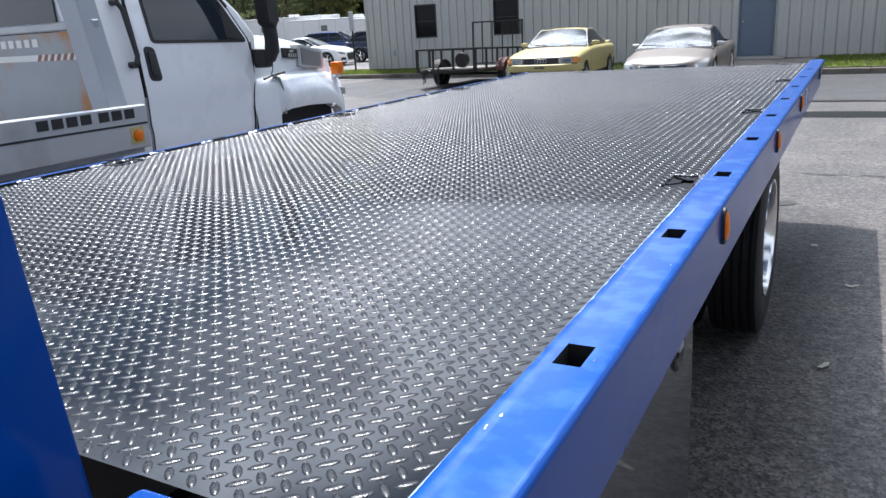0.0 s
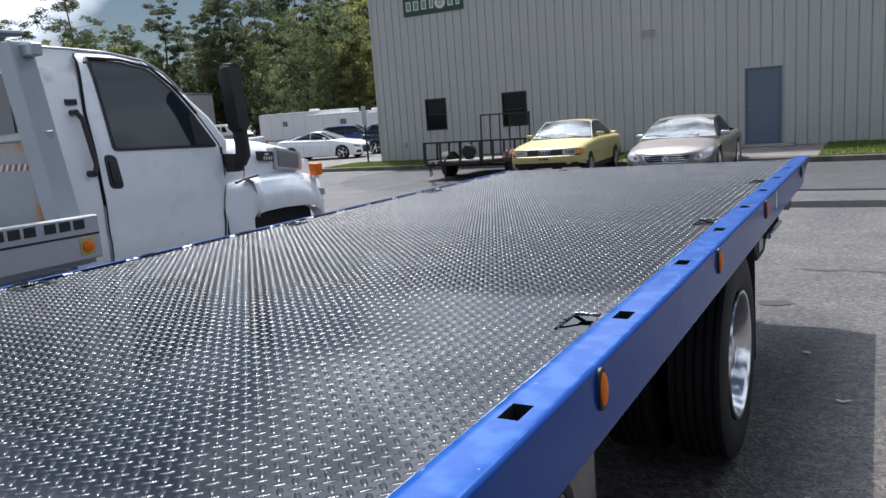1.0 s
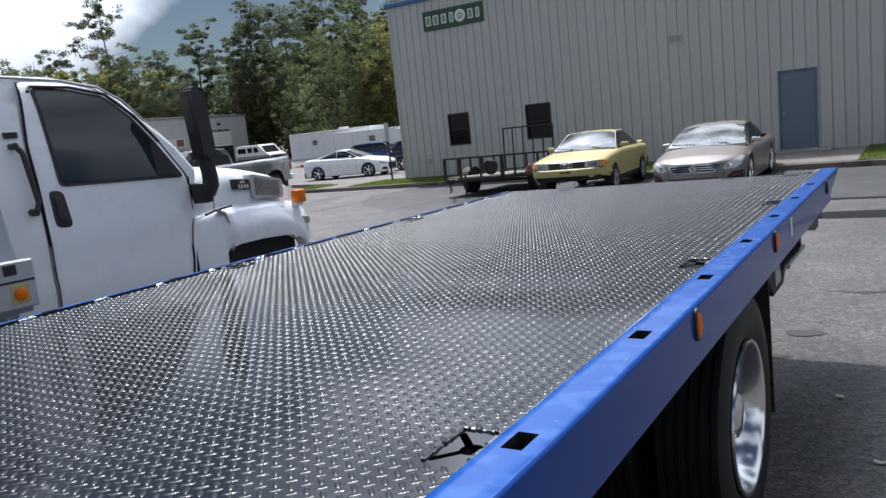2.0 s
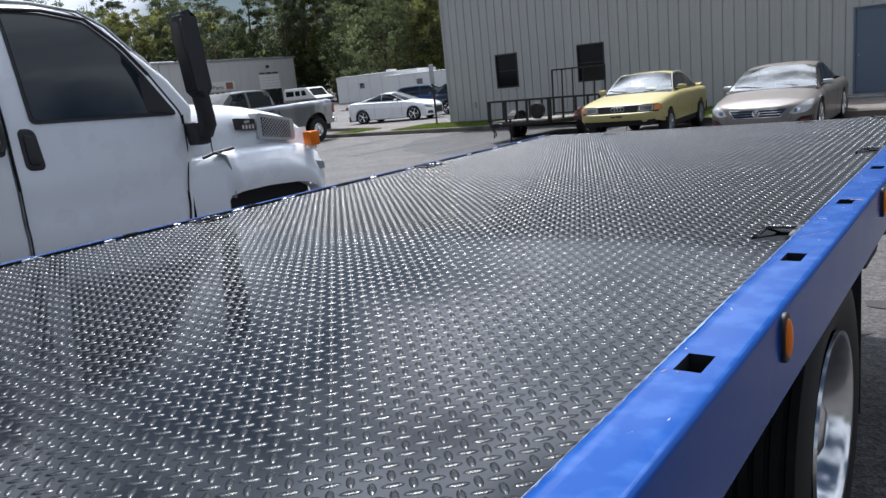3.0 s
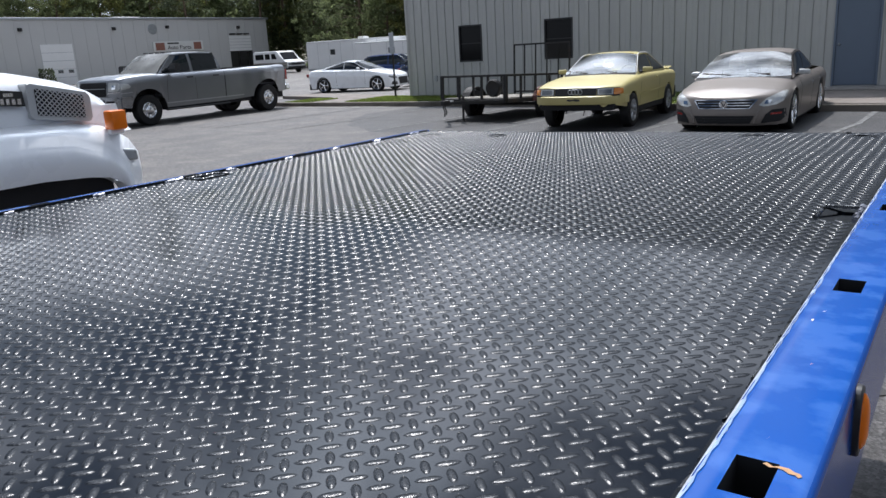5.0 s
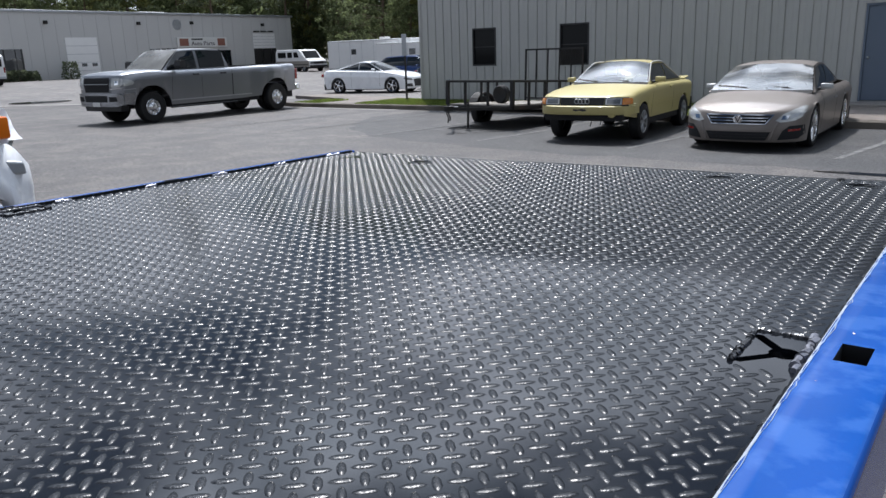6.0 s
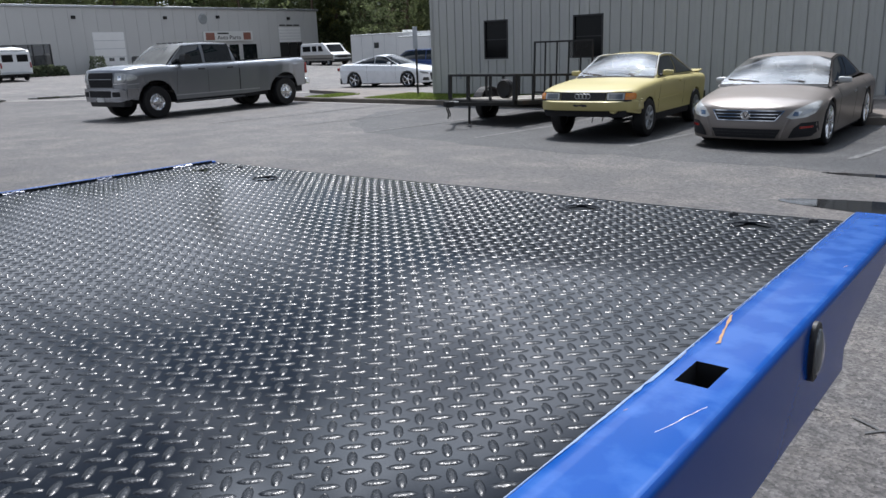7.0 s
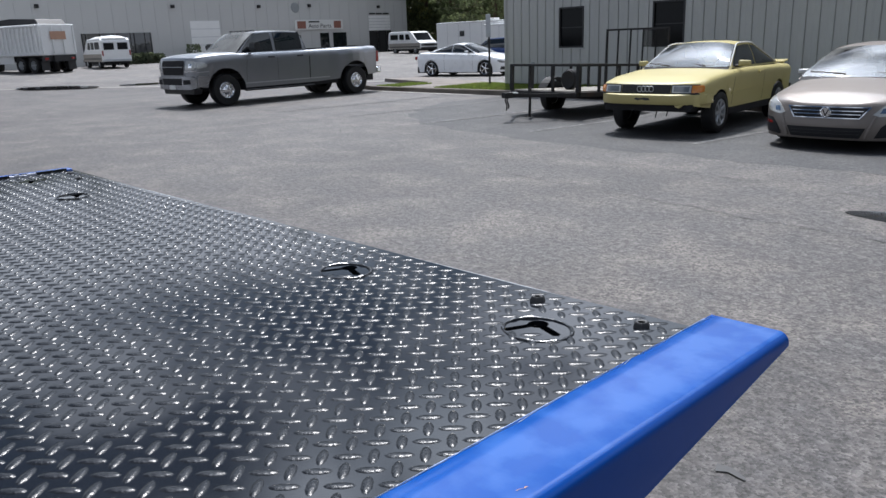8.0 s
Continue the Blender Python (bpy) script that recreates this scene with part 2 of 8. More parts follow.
# near-black: shade painted into pockets, wells and undersides; also dark joints and trim
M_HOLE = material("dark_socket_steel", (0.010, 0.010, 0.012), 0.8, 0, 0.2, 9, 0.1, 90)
M_RUST = material("rust_scratch", (0.42, 0.25, 0.13), 0.9, 0, 0.3, 60, 0.2, 300, 0.2, 200)
M_CHROME = material("chrome", (0.80, 0.81, 0.83), 0.08, 1.0, 0.05, 8, 0.02, 80)
M_ALU = material("polished_aluminium", (0.72, 0.73, 0.75), 0.16, 1.0, 0.1, 10, 0.04, 120, rough_vary=0.05)
M_RAILGREY = material("grey_rail_steel", (0.52, 0.53, 0.53), 0.4, 0.25, 0.1, 4, 0.06, 120, 0.03, 60, dirt=(0.34, 0.33, 0.31), dirt_at=0.6)
M_STEEL = material("bare_steel", (0.42, 0.44, 0.46), 0.42, 0.7, 0.2, 5, 0.08, 150, 0.05, 60, rough_vary=0.1)
M_RUBBER = material("tyre_rubber", (0.012, 0.012, 0.013), 0.55, 0, 0.2, 12, 0.1, 150, 0.15, 140, spec=0.3)
M_AMBER = material("amber_lens", (0.80, 0.175, 0.003), 0.3, 0, 0.12, 30, 0.05, 200, coat=0.1, spec=0.3)
M_RED = material("red_lens", (0.26, 0.012, 0.010), 0.2, 0, 0.1, 30, 0.05, 200, coat=0.6)
M_BUMPER = material("dull_chrome", (0.33, 0.34, 0.36), 0.26, 1.0, 0.1, 8, 0.04, 80)
M_CLEAR = material("clear_lens", (0.17, 0.18, 0.19), 0.14, 0.3, 0.25, 22, 0.1, 150, coat=0.8)
M_WHITE = material("white_truck_paint", (0.855, 0.88, 0.91), 0.28, 0, 0.012, 2.5, 0.02, 150, coat=0.6, rough_vary=0.05)
M_WHITE2 = material("white_van_paint", (0.76, 0.77, 0.77), 0.38, 0, 0.06, 2.5, 0.03, 90, dirt=(0.45, 0.44, 0.42), dirt_at=0.68)
M_GLASS = glass_material("tinted_glass", (0.010, 0.014, 0.017), 0.03)
M_SIDE = material("cab_side_glass", (0.016, 0.024, 0.032), 0.03, 0, 0.1, 3, 0.0, 50, spec=0.62)
M_LAMP = material("bright_lamp_glass", (0.50, 0.51, 0.50), 0.15, 0.2, 0.3, 26, 0.1, 150, coat=0.8)
M_AMBER_OLD = material("aged_amber_lens", (0.62, 0.20, 0.015), 0.25, 0, 0.2, 30, 0.1, 150, coat=0.5)
M_SCREEN = clear_glass("windscreen_glass", (0.66, 0.74, 0.74))
# two panes whose dust film is thickened to stand in for mirrored sky
M_SKYFILM = clear_glass("dusty_windscreen_glass", (0.62, 0.66, 0.66), 0.5)
M_SKYFILM2 = clear_glass("hazy_windscreen_glass", (0.62, 0.66, 0.66), 0.62, 0.40)
M_SEAT = material("grey_seat_cloth", (0.075, 0.074, 0.072), 0.9, 0, 0.15, 9, 0.1, 200, 0.1, 200)
M_RUSTRED = material("rusty_red_paint", (0.085, 0.024, 0.018), 0.75, 0, 0.3, 8, 0.15, 90)
M_PLASTIC = material("black_plastic", (0.022, 0.022, 0.024), 0.52, 0, 0.15, 9, 0.1, 180, 0.08, 160)
M_YELLOW = material("pale_yellow_paint", (0.50, 0.43, 0.185), 0.5, 0, 0.05, 3, 0.02, 120, coat=0.3, spec=0.35, dirt=(0.42, 0.36, 0.16), dirt_at=0.7)
M_BEIGE = material("beige_metallic_paint", (0.205, 0.180, 0.162), 0.42, 0.3, 0.05, 3, 0.04, 400, coat=0.2, spec=0.3, dirt=(0.225, 0.208, 0.195), dirt_at=0.6, dirt_scale=3.0)
M_GREYCAR = material("grey_metallic_paint", (0.25, 0.26, 0.278), 0.36, 0.8, 0.05, 3, 0.04, 400, coat=0.8)
M_DARKCAR = material("dark_blue_paint", (0.012, 0.02, 0.045), 0.25, 0.2, 0.08, 3, 0.03, 200, coat=0.7)
M_WALL = material("pale_metal_cladding", (0.485, 0.485, 0.47), 0.5, 0.0, 0.05, 0.6, 0.02, 60, 0.03, 20, dirt=(0.45, 0.45, 0.43), dirt_at=0.62, dirt_scale=0.8, per_object=0.015)
M_DOORWHITE = material("white_door_paint", (0.86, 0.86, 0.85), 0.4, 0, 0.04, 2, 0.02, 60)
M_WALL2 = material("far_metal_cladding", (0.55, 0.55, 0.54), 0.55, 0.0, 0.05, 0.3, 0.02, 40)
M_TRIM = material("blue_gutter_paint", (0.06, 0.16, 0.36), 0.45, 0, 0.08, 2, 0.04, 80)
M_DOOR = material("grey_blue_door_paint", (0.13, 0.17, 0.235), 0.45, 0, 0.05, 3, 0.03, 90)
M_KERB = material("stained_kerb_concrete", (0.15, 0.13, 0.11), 0.9, 0, 0.2, 1.4, 0.1, 70, 0.2, 60, dirt=(0.08, 0.07, 0.055), dirt_at=0.5, dirt_scale=1.3)
M_PANE = material("dark_office_glass", (0.006, 0.007, 0.008), 0.06, 0, 0.1, 3, 0, 50, spec=0.12)
M_PATH = material("stained_path_concrete", (0.19, 0.165, 0.148), 0.9, 0, 0.15, 1.4, 0.1, 70, 0.2, 60, dirt=(0.14, 0.125, 0.11), dirt_at=0.52, dirt_scale=1.3)
M_CONC = material("concrete", (0.29, 0.275, 0.255), 0.88, 0, 0.12, 1.4, 0.08, 70, 0.2, 60, dirt=(0.24, 0.23, 0.21), dirt_at=0.56, dirt_scale=1.1)
M_GRASS = material("grass_blades", (0.15, 0.20, 0.045), 0.8, 0, 0.3, 0.8, 0.1, 40, per_island=0.35, dirt=(0.19, 0.17, 0.07), dirt_at=0.6)
M_SOIL = material("grassy_soil", (0.11, 0.13, 0.045), 0.95, 0, 0.3, 2.0, 0.2, 40, 0.3, 40)
M_BARK = material("bark", (0.12, 0.085, 0.06), 0.95, 0, 0.25, 3, 0.2, 30, 0.4, 20)
M_LEAF = material("leaves", (0.150, 0.180, 0.084), 0.75, 0, 0.55, 0.55, 0.1, 10, per_island=0.45)
M_LEAF2 = material("light_leaves", (0.215, 0.222, 0.076), 0.75, 0, 0.5, 0.55, 0.1, 10, per_island=0.4)
M_PINE = material("pine_needles", (0.115, 0.138, 0.080), 0.8, 0, 0.5, 0.5, 0.1, 10, per_island=0.45)
M_LINE = material("worn_road_paint", (0.17, 0.17, 0.165), 0.85, 0, 0.2, 3, 0.25, 60, dirt=(0.085, 0.085, 0.086), dirt_at=0.42, dirt_scale=9)
M_WORN = material("worn_primer", (0.36, 0.40, 0.46), 0.6, 0, 0.35, 30, 0.2, 200)
M_WORNBLUE = material("worn_blue_edge", (0.20, 0.29, 0.50), 0.6, 0, 0.3, 30, 0.2, 200)
M_WATER = material("wet_asphalt", (0.012, 0.012, 0.013), 0.05, 0, 0.2, 2, 0.05, 60, spec=0.26)
# dark colour that stands in for shadow on the ground
M_SHADOW = material("oil_stain", (0.022, 0.021, 0.020), 0.7, 0, 0.2, 9, 0.1, 90)
M_SEAL = material("crack_seal", (0.075, 0.075, 0.076), 0.8, 0, 0.2, 3, 0.1, 60)
M_PALEWOOD = material("weathered_boards", (0.30, 0.28, 0.25), 0.85, 0, 0.25, 4, 0.15, 60, 0.2, 50)
M_TRAILER = material("dark_trailer_steel", (0.020, 0.019, 0.019), 0.7, 0.1, 0.3, 6, 0.15, 90, 0.15, 90, dirt=(0.055, 0.032, 0.024), dirt_at=0.6)
M_ORANGE = material("faded_orange", (0.44, 0.26, 0.18), 0.6, 0, 0.2, 3, 0.1, 60)
M_GREEN = material("green_sign_paint", (0.014, 0.062, 0.036), 0.45, 0, 0.1, 3, 0.05, 60)
M_FILL = material("pale_green_sign_paint", (0.16, 0.30, 0.20), 0.5, 0, 0.2, 6, 0.05, 60)
M_SIGNW = material("sign_white", (0.72, 0.72, 0.70), 0.45, 0, 0.06, 3, 0.03, 60)
M_SIGNR = material("sign_red", (0.27, 0.115, 0.085), 0.5, 0, 0.15, 3, 0.05, 60)
M_INK = material("sign_black", (0.02, 0.02, 0.02), 0.55, 0, 0.1, 8, 0.05, 60)


def leafy(m, share=0.6):
    """Thin leaves: part of the light passes through."""
    n, l = m.node_tree.nodes, m.node_tree.links
    b = n["Principled BSDF"]
    t = n.new("ShaderNodeBsdfTranslucent")
    l.new(b.inputs["Base Color"].links[0].from_socket, t.inputs["Color"])
    mx = n.new("ShaderNodeMixShader")
    mx.inputs["Fac"].default_value = share
    l.new(b.outputs[0], mx.inputs[1])
    l.new(t.outputs[0], mx.inputs[2])
    l.new(mx.outputs[0], n["Material Output"].inputs["Surface"])


for leaf_mat in (M_LEAF, M_LEAF2, M_PINE, M_GRASS):
    leafy(leaf_mat)


# ---- building blocks ----
def box(bm, x0, x1, y0, y1, z0, z1, bevel=0.0, seg=1):
    v = bmesh.ops.create_cube(bm, size=1.0)["verts"]
    bmesh.ops.transform(bm, matrix=Matrix.LocRotScale(((x0 + x1) / 2, (y0 + y1) / 2, (z0 + z1) / 2), None, (abs(x1 - x0), abs(y1 - y0), abs(z1 - z0))), verts=v)
    if bevel:
        e = list({e for q in v for e in q.link_edges})
        bmesh.ops.bevel(bm, geom=e, offset=bevel, segments=seg, affect="EDGES", profile=0.5)
    return bm


def rod(bm, a, b, r, r2=None, seg=10, caps=True):
    """A round bar from a to b."""
    a, b = Vector(a), Vector(b)
    d = b - a
    m = Matrix.Translation((a + b) / 2) @ d.to_track_quat("Z", "Y").to_matrix().to_4x4()
    bmesh.ops.create_cone(bm, cap_ends=caps, segments=seg, radius1=r, radius2=r if r2 is None else r2, depth=d.length, matrix=m)
    return bm


def prism(bm, pts, axis, a0, a1, bevel=0.0, seg=1):
    """A flat outline, given in the two other axes, drawn out along an axis."""
    def put(p, a):
        return {"x": (a, p[0], p[1]), "y": (p[0], a, p[1]), "z": (p[0], p[1], a)}[axis]
    lo, hi = [bm.verts.new(put(p, a0)) for p in pts], [bm.verts.new(put(p, a1)) for p in pts]
    n = len(pts)
    fs = [bm.faces.new(lo), bm.faces.new(hi)] + [bm.faces.new((lo[i], lo[(i + 1) % n], hi[(i + 1) % n], hi[i])) for i in range(n)]
    if bevel:
        bmesh.ops.bevel(bm, geom=list({e for f in fs for e in f.edges}), offset=bevel, segments=seg, affect="EDGES", profile=0.5)
    bmesh.ops.recalc_face_normals(bm, faces=bm.faces[:])
    return bm


def rounded(pts, r=0.03, seg=4):
    out = []
    n = len(pts)
    for i in range(n):
        p, q, s = Vector(pts[i - 1]), Vector(pts[i]), Vector(pts[(i + 1) % n])
        a, b = (p - q).normalized(), (s - q).normalized()
        rr = min(r, (p - q).length * 0.45, (s - q).length * 0.45)
        for k in range(seg + 1):
            t = k / seg
            out.append(tuple((q + a * rr) * (1 - t) ** 2 + q * 2 * t * (1 - t) + (q + b * rr) * t ** 2))
    return out


def lathe(bm, centre, axis, profile, seg=28):
    """A profile of (radius, along) turned about an axis through a centre."""
    rings = []
    for r, a in profile:
        ring = []
        for k in range(seg):
            c, s = r * math.cos(2 * math.pi * k / seg), r * math.sin(2 * math.pi * k / seg)
            p = {"x": (a, c, s), "y": (c, a, s), "z": (c, s, a)}[axis]
            ring.append(bm.verts.new(Vector(centre) + Vector(p)))
        rings.append(ring)
    for p, q in zip(rings, rings[1:]):
        for k in range(seg):
            bm.faces.new((p[k], p[(k + 1) % seg], q[(k + 1) % seg], q[k]))
    bmesh.ops.recalc_face_normals(bm, faces=bm.faces[:])
    return bm


def loft(bm, rings, closed=False, caps=False):
    """A skin over rows of points that all have the same length."""
    rows = [[bm.verts.new(p) for p in r] for r in rings]
    n = len(rows[0])
    for p, q in zip(rows, rows[1:]):
        for k in range(n if closed else n - 1):
            f = (p[k], p[(k + 1) % n], q[(k + 1) % n], q[k])
            if len(set(f)) == 4:
                bm.faces.new(f)
    if caps:
        bm.faces.new(rows[0]), bm.faces.new(rows[-1])
    bmesh.ops.remove_doubles(bm, verts=bm.verts[:], dist=1e-5)
    bmesh.ops.recalc_face_normals(bm, faces=bm.faces[:])
    return bm


def mesh_of(name, bm, mat, smooth=False, angle=35):
    me = bpy.data.meshes.new(name)
    bm.normal_update()
    bm.to_mesh(me)
    bm.free()
    me.materials.append(mat)
    if smooth:
        me.shade_smooth()
        me.set_sharp_from_angle(angle=radians(angle))
    return me


def part(name, bm, mat, parent, label="", smooth=False, at=None, angle=35):
    ob = new(name, mesh_of(name, bm, mat, smooth, angle))
    ob.parent = parent
    if at is not None:
        ob.matrix_basis = at
    return tagged(ob, label)


def again(ob, m, parent=None):
    """The same mesh once more as a part, at another pose."""
    o = new(ob.name.split(".")[0], ob.data)
    o.parent, o.matrix_basis = parent or ob.parent, m
    for key in ("label",):
        if key in ob:
            o[key] = ob[key]
    return o


def thing(name, label, category, at=None, group=""):
    ob = new(name)
    ob.empty_display_size = 0.2
    if at is not None:
        ob.matrix_basis = at
    return tagged(ob, label, category, group)


def solid(name, bm, mat, label, category, kind="", group="", smooth=False):
    return tagged(new(name, mesh_of(name, bm, mat, smooth)), label, category, group, kind)


B = bmesh.new


def lerp_table(table, x):
    """Linear reading of a table of (x, value)."""
    if x <= table[0][0]:
        return table[0][1]
    for (a, p), (b, q) in zip(table, table[1:]):
        if x <= b:
            return p + (q - p) * (x - a) / (b - a)
    return table[-1][1]


def ease(t):
    t = min(max(t, 0.0), 1.0)
    return t * t * (3 - 2 * t)


# ---- ground ----
def ground_z(x, y):
    """The lot rises a little towards the far workshop."""
    return 0.48 * ease((-x - 34) / 26)


bm = B()
xs = [-1500, -500, -220, -130] + [-100 + 4 * k for k in range(30)] + [24, 40, 80, 200, 600, 1500]
ys = [-1500, -500, -120, -60, -30, -12, 0, 10, 20, 30, 40, 60, 90, 130, 220, 500, 1500]
grid = [[bm.verts.new((x, y, ground_z(x, y))) for y in ys] for x in xs]
for i in range(len(xs) - 1):
    for j in range(len(ys) - 1):
        bm.faces.new((grid[i][j], grid[i + 1][j], grid[i + 1][j + 1], grid[i][j + 1]))
solid("ground", bm, M_ASPHALT, "worn grey asphalt parking lot with patched cracks", "ground", "structure", smooth=True)


# ---- the flatbed carrier whose deck the camera passes ----
DECK_H = 1.208
TRUCK = Matrix.Translation((0, 3, DECK_H)) @ Euler((radians(-0.177), radians(-0.629), 0)).to_matrix().to_4x4() @ Matrix.Translation((0, -3, 0))
tow = thing("flatbed_tow_truck", "blue flatbed carrier with glossy black tread-plate deck", "tow truck", TRUCK)
XI, XO, XL, XLI = 1.105, 1.205, -1.300, -1.245      # right rail inner and outer, left rail outer and inner
Y0, Y1 = 0.17, 6.44                                # deck front and tail
ZD = -0.022                                        # deck under the rail tops
PITCH = 0.61
SLOTS = [(1.066, 1.785, "side"), (1.066, 3.323, "side"), (1.066, 4.861, "side"),
        (0.928, 6.322, "tail"), (0.512, 6.322, "tail"), (-0.70, 6.275, "tail"), (-1.09, 6.265, "tail"),
        (-1.205, 1.785, "left"), (-1.205, 3.323, "left"), (-1.205, 4.861, "left")]


def key_outline(x, y, kind):
    """A round hole with two slots that run away from it at right angles."""
    turn = {"side": 180, "tail": 293, "left": 0}[kind]
    r, w, reach = 0.021, 0.0075, 0.072
    if kind == "tail":
        r, w, reach = 0.014, 0.006, 0.046
    pts = []
    a_slot = (-47, 47)
    gap = math.degrees(math.asin(w / r))
    marks = []
    for s in a_slot:
        marks.append((s, gap))
    def pol(a, q):
        return (q * math.cos(radians(a)), q * math.sin(radians(a)))
    for i, (s, g) in enumerate(marks):
        c, n = pol(s, 1.0), pol(s + 90, 1.0)
        p0 = pol(s - g, r)
        p1 = pol(s + g, r)
        pts.append(p0)
        pts.append((c[0] * reach - n[0] * w, c[1] * reach - n[1] * w))
        pts.append((c[0] * (reach + 0.005), c[1] * (reach + 0.005)))
        pts.append((c[0] * reach + n[0] * w, c[1] * reach + n[1] * w))
        pts.append(p1)
        start, stop = s + g, (marks[1][0] - g if i == 0 else 360 + marks[0][0] - g)
        steps = 3 if i == 0 else 16
        for k in range(1, steps):
            pts.append(pol(start + (stop - start) * k / steps, r))
    c, s = math.cos(radians(turn)), math.sin(radians(turn))
    return [(x + c * px - s * py, y + s * px + c * py) for px, py in pts]


def key_box(x, y, kind):
    if kind == "side":
        return (1.010, XI - 0.012, y - 0.062, y + 0.074)
    if kind == "left":
        return (XLI + 0.010, -1.150, y - 0.062, y + 0.074)
    return (x - 0.036, x + 0.062, y - 0.062, y + 0.036)


PLATES = [key_box(*k) for k in SLOTS]
# deck sheet, open where the key plates sit
bm = B()
cx = sorted({XLI, XI, *[p[0] for p in PLATES], *[p[1] for p in PLATES], *[XLI + 0.23 * k for k in range(1, 10)]})
cy = sorted({Y0, Y1, *[p[2] for p in PLATES], *[p[3] for p in PLATES], *[Y0 + 0.3 * k for k in range(1, 21)]})


def sag(x, y):
    """The sheet hangs a little between its cross members."""
    fx = min(x - XLI, XI - x)
    return -0.0022 * (0.5 - 0.5 * math.cos(2 * math.pi * (y - 0.17) / 0.61)) * min(1, max(0, fx / 0.25)) + 0.0050 * math.sin(2.3 * y + 0.8 + 0.7 * math.sin(1.3 * x)) * math.sin(3.1 * x + 0.9 * y) * min(1, max(0, fx / 0.3))


cx = sorted({*cx, *[XLI + 0.04 + 0.0575 * k for k in range(0, 40)]})
cy = sorted({*cy, *[Y0 + 0.0627 * k for k in range(1, 100)]})
vv = {}


def dv(i, j):
    if (i, j) not in vv:
        vv[i, j] = bm.verts.new((cx[i], cy[j], ZD + sag(cx[i], cy[j])))
    return vv[i, j]


for i in range(len(cx) - 1):
    for j in range(len(cy) - 1):
        mx, my = (cx[i] + cx[i + 1]) / 2, (cy[j] + cy[j + 1]) / 2
        if not any(a < mx < b and c < my < d for a, b, c, d in PLATES):
            bm.faces.new((dv(i, j), dv(i + 1, j), dv(i + 1, j + 1), dv(i, j + 1)))
deck = part("deck_plate", bm, M_DECK, tow, "glossy black painted steel tread plate", smooth=True)

def near_slot(x, y, slot, area):
    p, q, r, t = area
    if slot[2] != "tail":
        return p - 0.008 < x < q + 0.008 and r - 0.008 < y < t + 0.008
    dx, dy = x - slot[0], y - slot[1]
    far = math.hypot(dx, dy)
    turn = abs((math.degrees(math.atan2(dy, dx)) - 293 + 180) % 360 - 180)
    return far < 0.040 or (far < 0.062 and 28 < turn < 66)


# the raised bars of the sheet: two leanings, set like a chequer
bv, bf = [], []
SX, SY = 0.0332, 0.0338
HL, HW, HT = 0.0148, 0.0056, 0.0016
outline = [(-1, 0), (-0.80, -0.62), (-0.35, -1), (0.35, -1), (0.80, -0.62), (1, 0), (0.80, 0.62), (0.35, 1), (-0.35, 1), (-0.80, 0.62)]
shape = [(HL * u, HW * v, 0.0) for u, v in outline] + [(HL * u * 0.89, HW * v * 0.77, HT * 0.66) for u, v in outline] + [(HL * u * 0.52, HW * v * 0.30, HT) for u, v in outline]
faces = [(i + q, (i + 1) % 10 + q, (i + 1) % 10 + q + 10, i + q + 10) for q in (0, 10) for i in range(10)] + [tuple(range(20, 30))]
for kind in (0, 1):
    a = radians(45 if kind else -45)
    c, s = math.cos(a), math.sin(a)
    turned = [(c * px - s * py, s * px + c * py, pz) for px, py, pz in shape]
    for i in range(int((XI - XLI) / SX)):
        for j in range(int((Y1 - Y0) / SY)):
            x = XLI + 0.012 + SX * i + SX / 2 * kind + 0.004
            y = Y0 + 0.015 + SY * j + SY / 2 * kind
            if x > XI - 0.012 or y > Y1 - 0.012 or any(near_slot(x, y, k, w) for k, w in zip(SLOTS, PLATES)):
                continue
            z = ZD + sag(x, y) - 0.0003
            k = len(bv)
            bv += [(x + px, y + py, z + pz) for px, py, pz in turned]
            bf += [tuple(k + q for q in f) for f in faces]
me = bpy.data.meshes.new("tread_pattern")
me.from_pydata(bv, [], bf)
me.materials.append(M_TREAD)
me.shade_smooth()
bars = new("tread_pattern", me)
bars.parent = deck
tagged(bars, "raised diamond bars pressed in black steel", kind="stuff")

